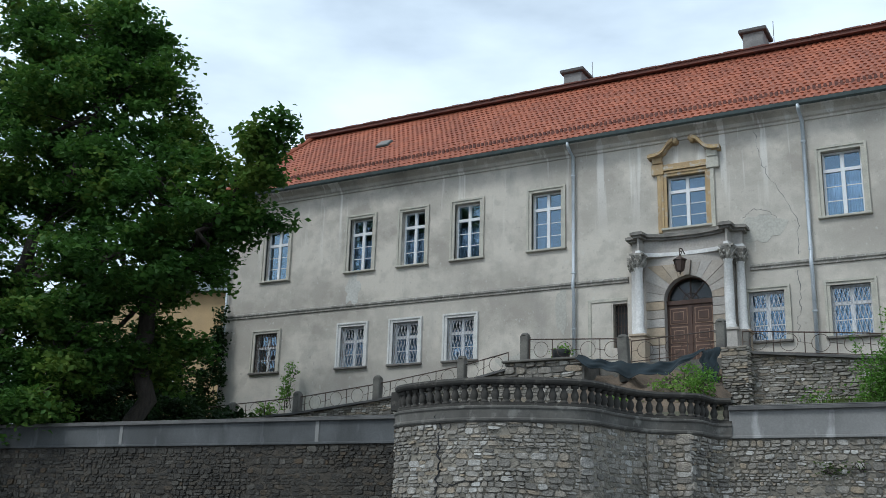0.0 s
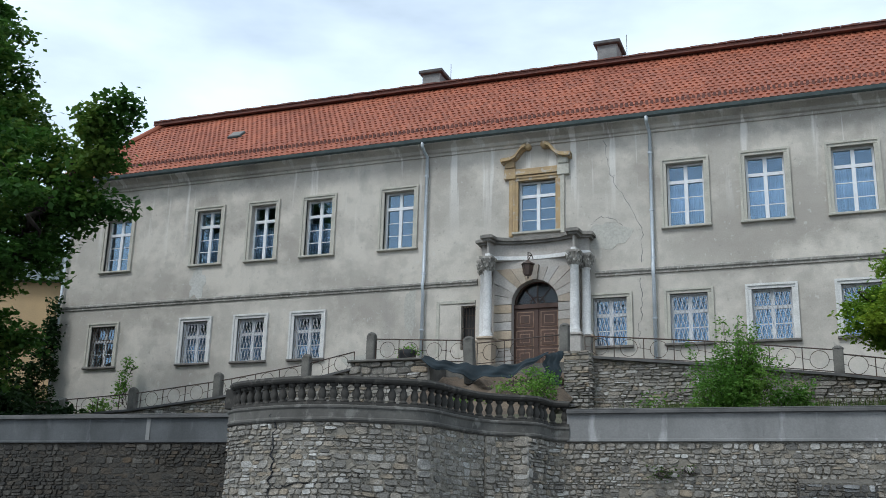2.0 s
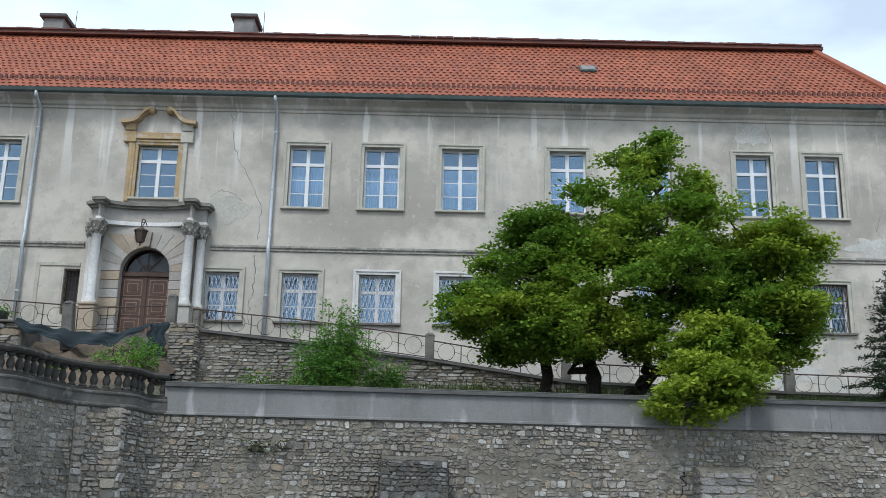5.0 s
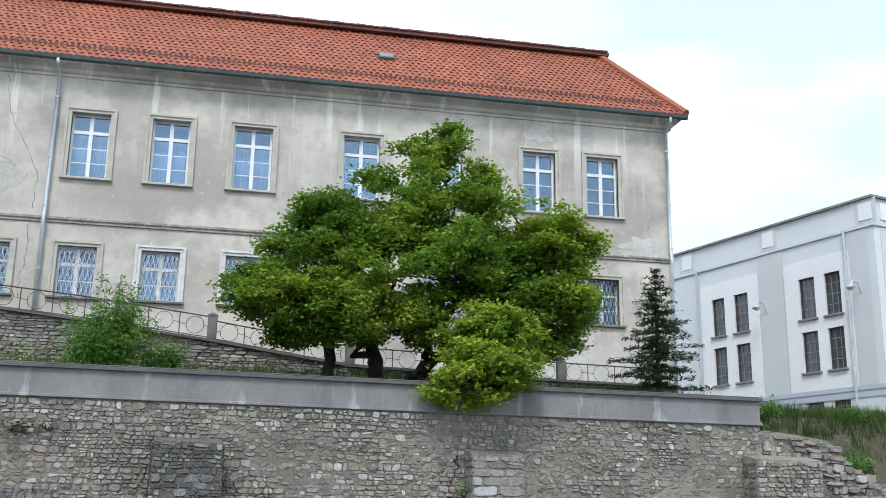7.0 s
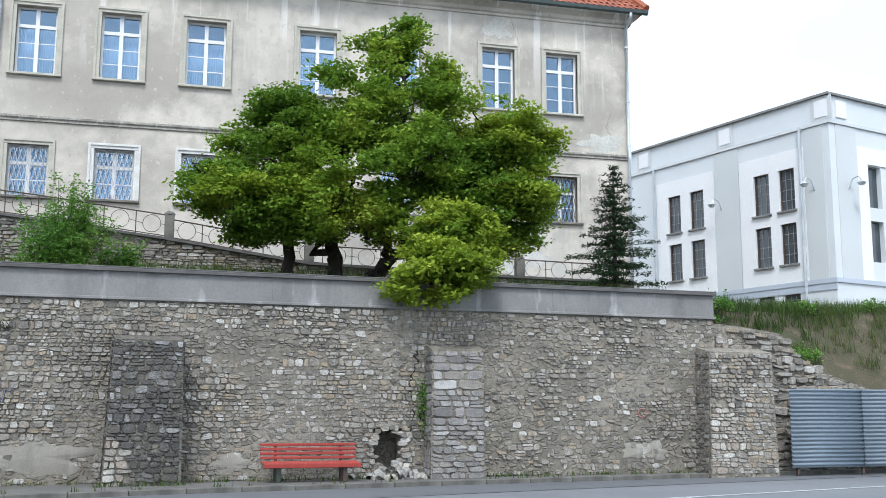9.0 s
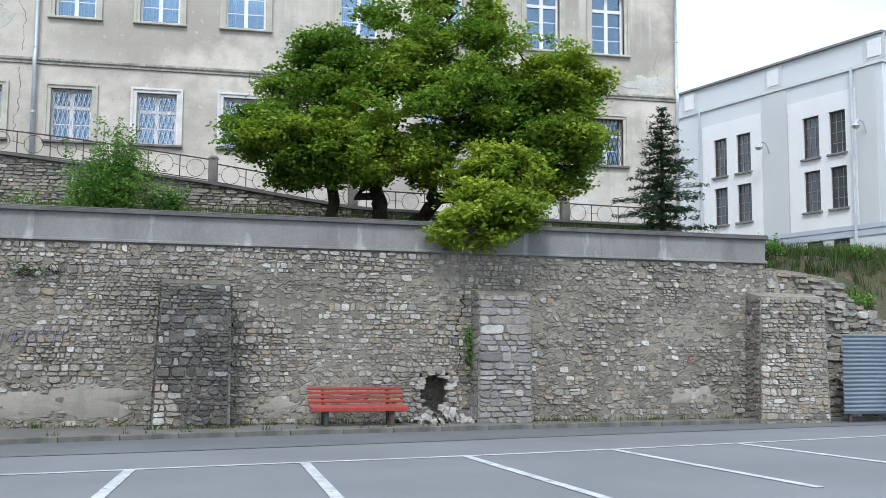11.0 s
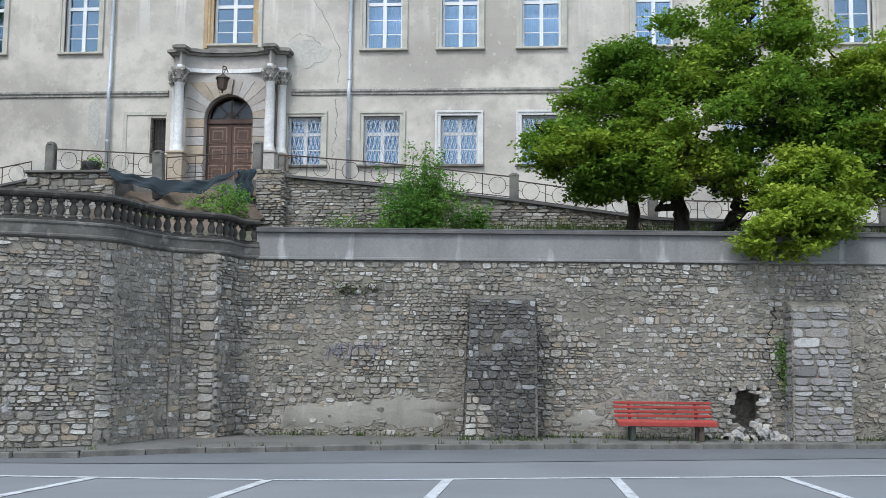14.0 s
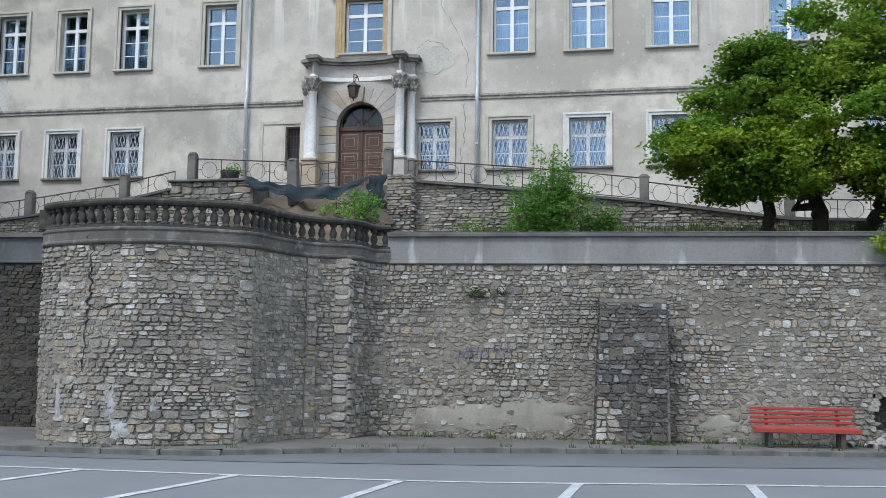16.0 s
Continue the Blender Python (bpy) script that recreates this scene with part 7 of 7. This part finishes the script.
def shrub(name, label, blobs, twigs, per, size, leaf, seed, stems):
    rnd = np.random.RandomState(seed)
    s = thing(name, label, "shrub")
    for b in blobs:
        for k in range(stems):
            foot = (b[0] + rnd.normal(0, 0.12), b[1] + rnd.normal(0, 0.12), b[2] - b[5] * 1.0)
            pts, rr = limb(foot, (b[0] + rnd.normal(0, b[3] * 0.5), b[1] + rnd.normal(0, b[4] * 0.5), b[2] + b[5] * rnd.uniform(0.3, 1.0)), 0.018, 0.005, rnd, 0.08, 5)
            part("stem", tube(pts, rr, 4), BARK, s)
    tw = blob_points(blobs, twigs, rnd, 0.15, -0.25, 1.6, seed)
    vs, fs = leaf_cloud(tw, per, (0.09, 0.09, 0.06), size, rnd)
    leaf_part("foliage", vs, fs, leaf, s)
    return s




def sprig_shrub(label, x, y, z, spread, height, count, size, seed):
    """Upright leafy shoots fanning out of one root, ragged at the top."""
    rnd = np.random.RandomState(seed)
    s = thing("shrub", label, "shrub")
    pts = []
    for k in range(count):
        a = rnd.uniform(0, 2 * math.pi)
        reach = spread * rnd.random_sample() ** 0.6
        tall = height * rnd.uniform(0.45, 1.0) * (1 - 0.4 * (reach / spread) ** 2)
        foot = Vector((x + 0.25 * reach * math.cos(a), y + 0.25 * reach * math.sin(a), z))
        tip = Vector((x + reach * math.cos(a), y + 0.6 * reach * math.sin(a), z + tall))
        line, rr = limb(foot, tip, 0.014, 0.003, rnd, 0.07, 8)
        part("stem", tube(line, rr, 4), BARK, s)
        for i in range(1, 9):
            n = int(7 * (1.25 - i / 9))
            for _ in range(n):
                side = Vector(rnd.normal(0, 1, 3)) * (0.2 * (1.15 - i / 9))
                pts.append(tuple(line[i] + side))
    vs, fs = leaf_cloud(np.array(pts), 9, (0.07, 0.07, 0.05), size, rnd, 2.2)
    leaf_part("foliage", vs, fs, LEAF_BUSH, s)


sprig_shrub("loose bright green shrub behind the parapet", -1.55, 25.4, 4.55, 1.15, 2.55, 46, 0.085, 21)
sprig_shrub("thin young shoots beside the green shrub", -0.35, 26.2, 4.6, 0.6, 1.35, 9, 0.08, 29)
shrub("shrub", "weeds and brambles on the fallen earth", [(-6.9, 27.2, 5.5, 0.6, 0.6, 0.45), (-7.6, 27.6, 5.75, 0.6, 0.5, 0.35), (-6.55, 27.0, 5.6, 0.4, 0.5, 0.5), (-7.2, 28.0, 6.0, 0.55, 0.4, 0.35), (-8.9, 27.2, 5.35, 0.5, 0.5, 0.16)], 430, 7, 0.09, LEAF_BUSH, 22, 4)
shrub("shrub", "low weeds at the ramp wall's foot", [(-3.6, 28.3, 5.3, 0.9, 0.4, 0.35), (-2.4, 28.4, 5.2, 0.9, 0.4, 0.3)], 120, 8, 0.09, LEAF_BUSH, 23, 3)
shrub("shrub", "young climbing shrub against the plaster wall", [(-24.5, 32.4, 7.0, 0.3, 0.25, 0.75), (-24.4, 32.4, 7.7, 0.35, 0.25, 0.3), (-24.8, 31.6, 5.9, 0.5, 0.3, 0.5)], 160, 9, 0.11, LEAF_BUSH, 24, 3)
shrub("ivy", "green ivy hanging in a crack of the wall", [(6.12, wall_y(6.1) - 0.07, 1.7, 0.1, 0.06, 0.45), (6.16, wall_y(6.1) - 0.07, 1.1, 0.1, 0.06, 0.4)], 150, 7, 0.05, LEAF_BUSH, 25, 2)
shrub("weed", "dry weed tuft growing from the wall", [(-2.6, wall_y(-2.6) - 0.1, 3.0, 0.3, 0.07, 0.1), (-2.1, wall_y(-2.1) - 0.08, 3.05, 0.15, 0.06, 0.1)], 26, 6, 0.06, GRASS, 26, 3)
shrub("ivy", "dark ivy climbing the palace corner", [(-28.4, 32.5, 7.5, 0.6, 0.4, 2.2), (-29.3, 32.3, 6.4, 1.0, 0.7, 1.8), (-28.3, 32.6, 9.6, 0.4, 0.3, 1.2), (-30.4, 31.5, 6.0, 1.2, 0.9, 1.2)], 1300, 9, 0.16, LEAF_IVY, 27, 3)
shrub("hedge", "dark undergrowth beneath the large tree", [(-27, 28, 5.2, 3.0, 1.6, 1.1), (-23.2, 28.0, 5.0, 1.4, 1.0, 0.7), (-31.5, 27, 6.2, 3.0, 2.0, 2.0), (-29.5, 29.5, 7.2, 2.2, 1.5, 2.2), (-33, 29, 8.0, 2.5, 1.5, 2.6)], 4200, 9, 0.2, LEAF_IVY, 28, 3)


def spruce(x, y, z0, z1, r):
    s = thing("spruce_tree", "small dark green spruce behind the parapet", "tree")
    rnd = np.random.RandomState(4)
    part("trunk", tube([(x, y, z0), (x, y, (z0 + z1) / 2), (x, y, z1)], [0.08, 0.05, 0.012], 6), BARK, s)
    br, pts = bmesh.new(), []
    n = 19
    for k in range(n):
        t = k / (n - 1)
        z = z0 + 0.35 + (z1 - z0 - 0.35) * t ** 0.95
        reach = r * (1 - t) ** 0.85 + 0.1
        for j in range(7 if t < 0.7 else 5):
            a = rnd.uniform(0, 2 * math.pi)
            L = reach * rnd.uniform(0.5, 1.2)
            end = Vector((x + L * math.cos(a), y + L * math.sin(a), z - 0.14 * L + 0.1))
            tube([(x, y, z), (x + L * 0.5 * math.cos(a), y + L * 0.5 * math.sin(a), z - 0.1 * L), end], [0.016, 0.01, 0.004], 3, br)
            m = max(3, int(L / 0.055))
            for i in range(m):
                u = (i + 1) / m
                side = rnd.normal(0, 0.13 * (1.1 - u) * min(1, L))
                pts.append((x + L * u * math.cos(a) - side * math.sin(a), y + L * u * math.sin(a) + side * math.cos(a), z - 0.14 * L * u * (1 if u < 0.6 else 0.7) + 0.02))
    tagged(part("branches", br, BARK, s), kind="stuff")
    vs, fs = leaf_cloud(np.array(pts), 6, (0.05, 0.05, 0.035), 0.12, rnd, 4.5)
    leaf_part("needles", vs, fs, NEEDLE, s)


spruce(12.95, 27.0, 4.7, 8.3, 1.4)


def grass_tufts(region, count, h, seed, mat, label, level=None):
    """Single blades, standing on the slope."""
    rnd = np.random.RandomState(seed)
    vs, fs = [], []
    while len(fs) < count:
        x, y = region(rnd)
        z = hill(x, y) if level is None else level
        for k in range(7):
            a, hh = rnd.uniform(0, 2 * math.pi), h * rnd.uniform(0.4, 1.2)
            bx, by = x + rnd.normal(0, 0.07), y + rnd.normal(0, 0.07)
            w = 0.012
            i = len(vs)
            vs += [(bx - w * math.sin(a), by + w * math.cos(a), z - 0.03), (bx + w * math.sin(a), by - w * math.cos(a), z - 0.03), (bx + hh * 0.45 * math.cos(a), by + hh * 0.45 * math.sin(a), z + hh)]
            fs.append((i, i + 1, i + 2))
    g = part("grass", (vs, fs), mat)
    return tagged(g, label, "grass", kind="stuff")


grass_tufts(lambda r: (15.0 + 12 * r.random_sample(), 24.9 + 4.0 * r.random_sample() ** 0.7), 21000, 0.42, 31, GRASS, "long unkempt grass on the bank")
grass_tufts(lambda r: (-4 + 18 * r.random_sample(), 22 + 6.5 * r.random_sample()), 7000, 0.3, 32, GRASS, "rough grass behind the parapet")
shrub("shrub", "leafy shrubs on the grassy bank", [(15.4, 25.8, 4.35, 0.4, 0.4, 0.35), (14.9, 25.4, 4.0, 0.4, 0.4, 0.3), (17.4, 24.9, 2.9, 0.45, 0.4, 0.3), (18.5, 26.4, 4.3, 0.6, 0.5, 0.22), (21, 26.6, 4.4, 0.9, 0.5, 0.3)], 420, 8, 0.085, LEAF_BUSH, 33, 3)

grass_tufts(lambda r: (lambda x: (x, wall_y(x) - 0.12 - abs(r.normal(0, 0.07)) - (0.75 if -0.3 < x < 1.3 else 0)))(-4.3 + 19 * r.random_sample()), 1100, 0.13, 34, GRASS, "sparse weeds along the wall's foot", 0.09)
grass_tufts(lambda r: (lambda p: (p.x + r.normal(0, 0.1), p.y + 0.1 + abs(r.normal(0, 0.05))))(kerb_line[r.randint(40, len(kerb_line) - 60)]), 500, 0.1, 35, GRASS, "weeds in the kerb joint", 0.09)

planter = thing("planter", "dark round planter with a small green plant on the terrace", "planter")
part("pot", lathe([(0.16, 0.0), (0.24, 0.08), (0.28, 0.3), (0.3, 0.42), (0.26, 0.44), (0.24, 0.38)], 14, (-11.75, 29.75, 6.88)), DARK_SLOT, planter, smooth=True)
tagged(leaf_part("plant", *leaf_cloud(np.array([(-11.85 + 0.1 * i, 29.7, 7.25 + 0.05 * (i % 3)) for i in range(5)]), 34, (0.12, 0.12, 0.1), 0.09, np.random.RandomState(41)), LEAF_BUSH, planter), kind="stuff")

# roof tiles and wall stones that can be told apart
ux = (Vector((0, BY, BZ)) - Vector((0, EY, EZ_)))
row_len = ux.length / 20 * 1.18
un = ux.normalized()
tv, tf = [], []
for a, lift in ((0.0, 0.036), (row_len, 0.012)):
    tv += [(0.23 * 1.05 * s / 4, a, lift + 0.017 * math.sin(s / 4 * 2 * math.pi * 0.85 + 0.5)) for s in range(5)]
tv += [(x, y, z - 0.055) for x, y, z in tv[:5]]
tf = [(s, s + 1, 6 + s, 5 + s) for s in range(4)] + [(10 + s, 11 + s, s + 1, s) for s in range(4)]
tile_me = mesh_of("roof_tile", tv, tf, TILE_PIECE)
tilt = Matrix.Rotation(math.atan2(un.z, un.y), 4, "X")
for x, p, step in lone_tiles[2]:
    piece("roof_tile", tile_me, roof, Matrix.Translation((x, p.y, p.z)) @ tilt @ Matrix.Rotation(random.uniform(-0.01, 0.01), 4, "Z"))
stone_singles(lone_bast, bast_place, stone_rnd, bastion, RUBBLE_PIECE, 6.0)
stone_singles(single, wall_place, stone_rnd, street, RUBBLE_PIECE)
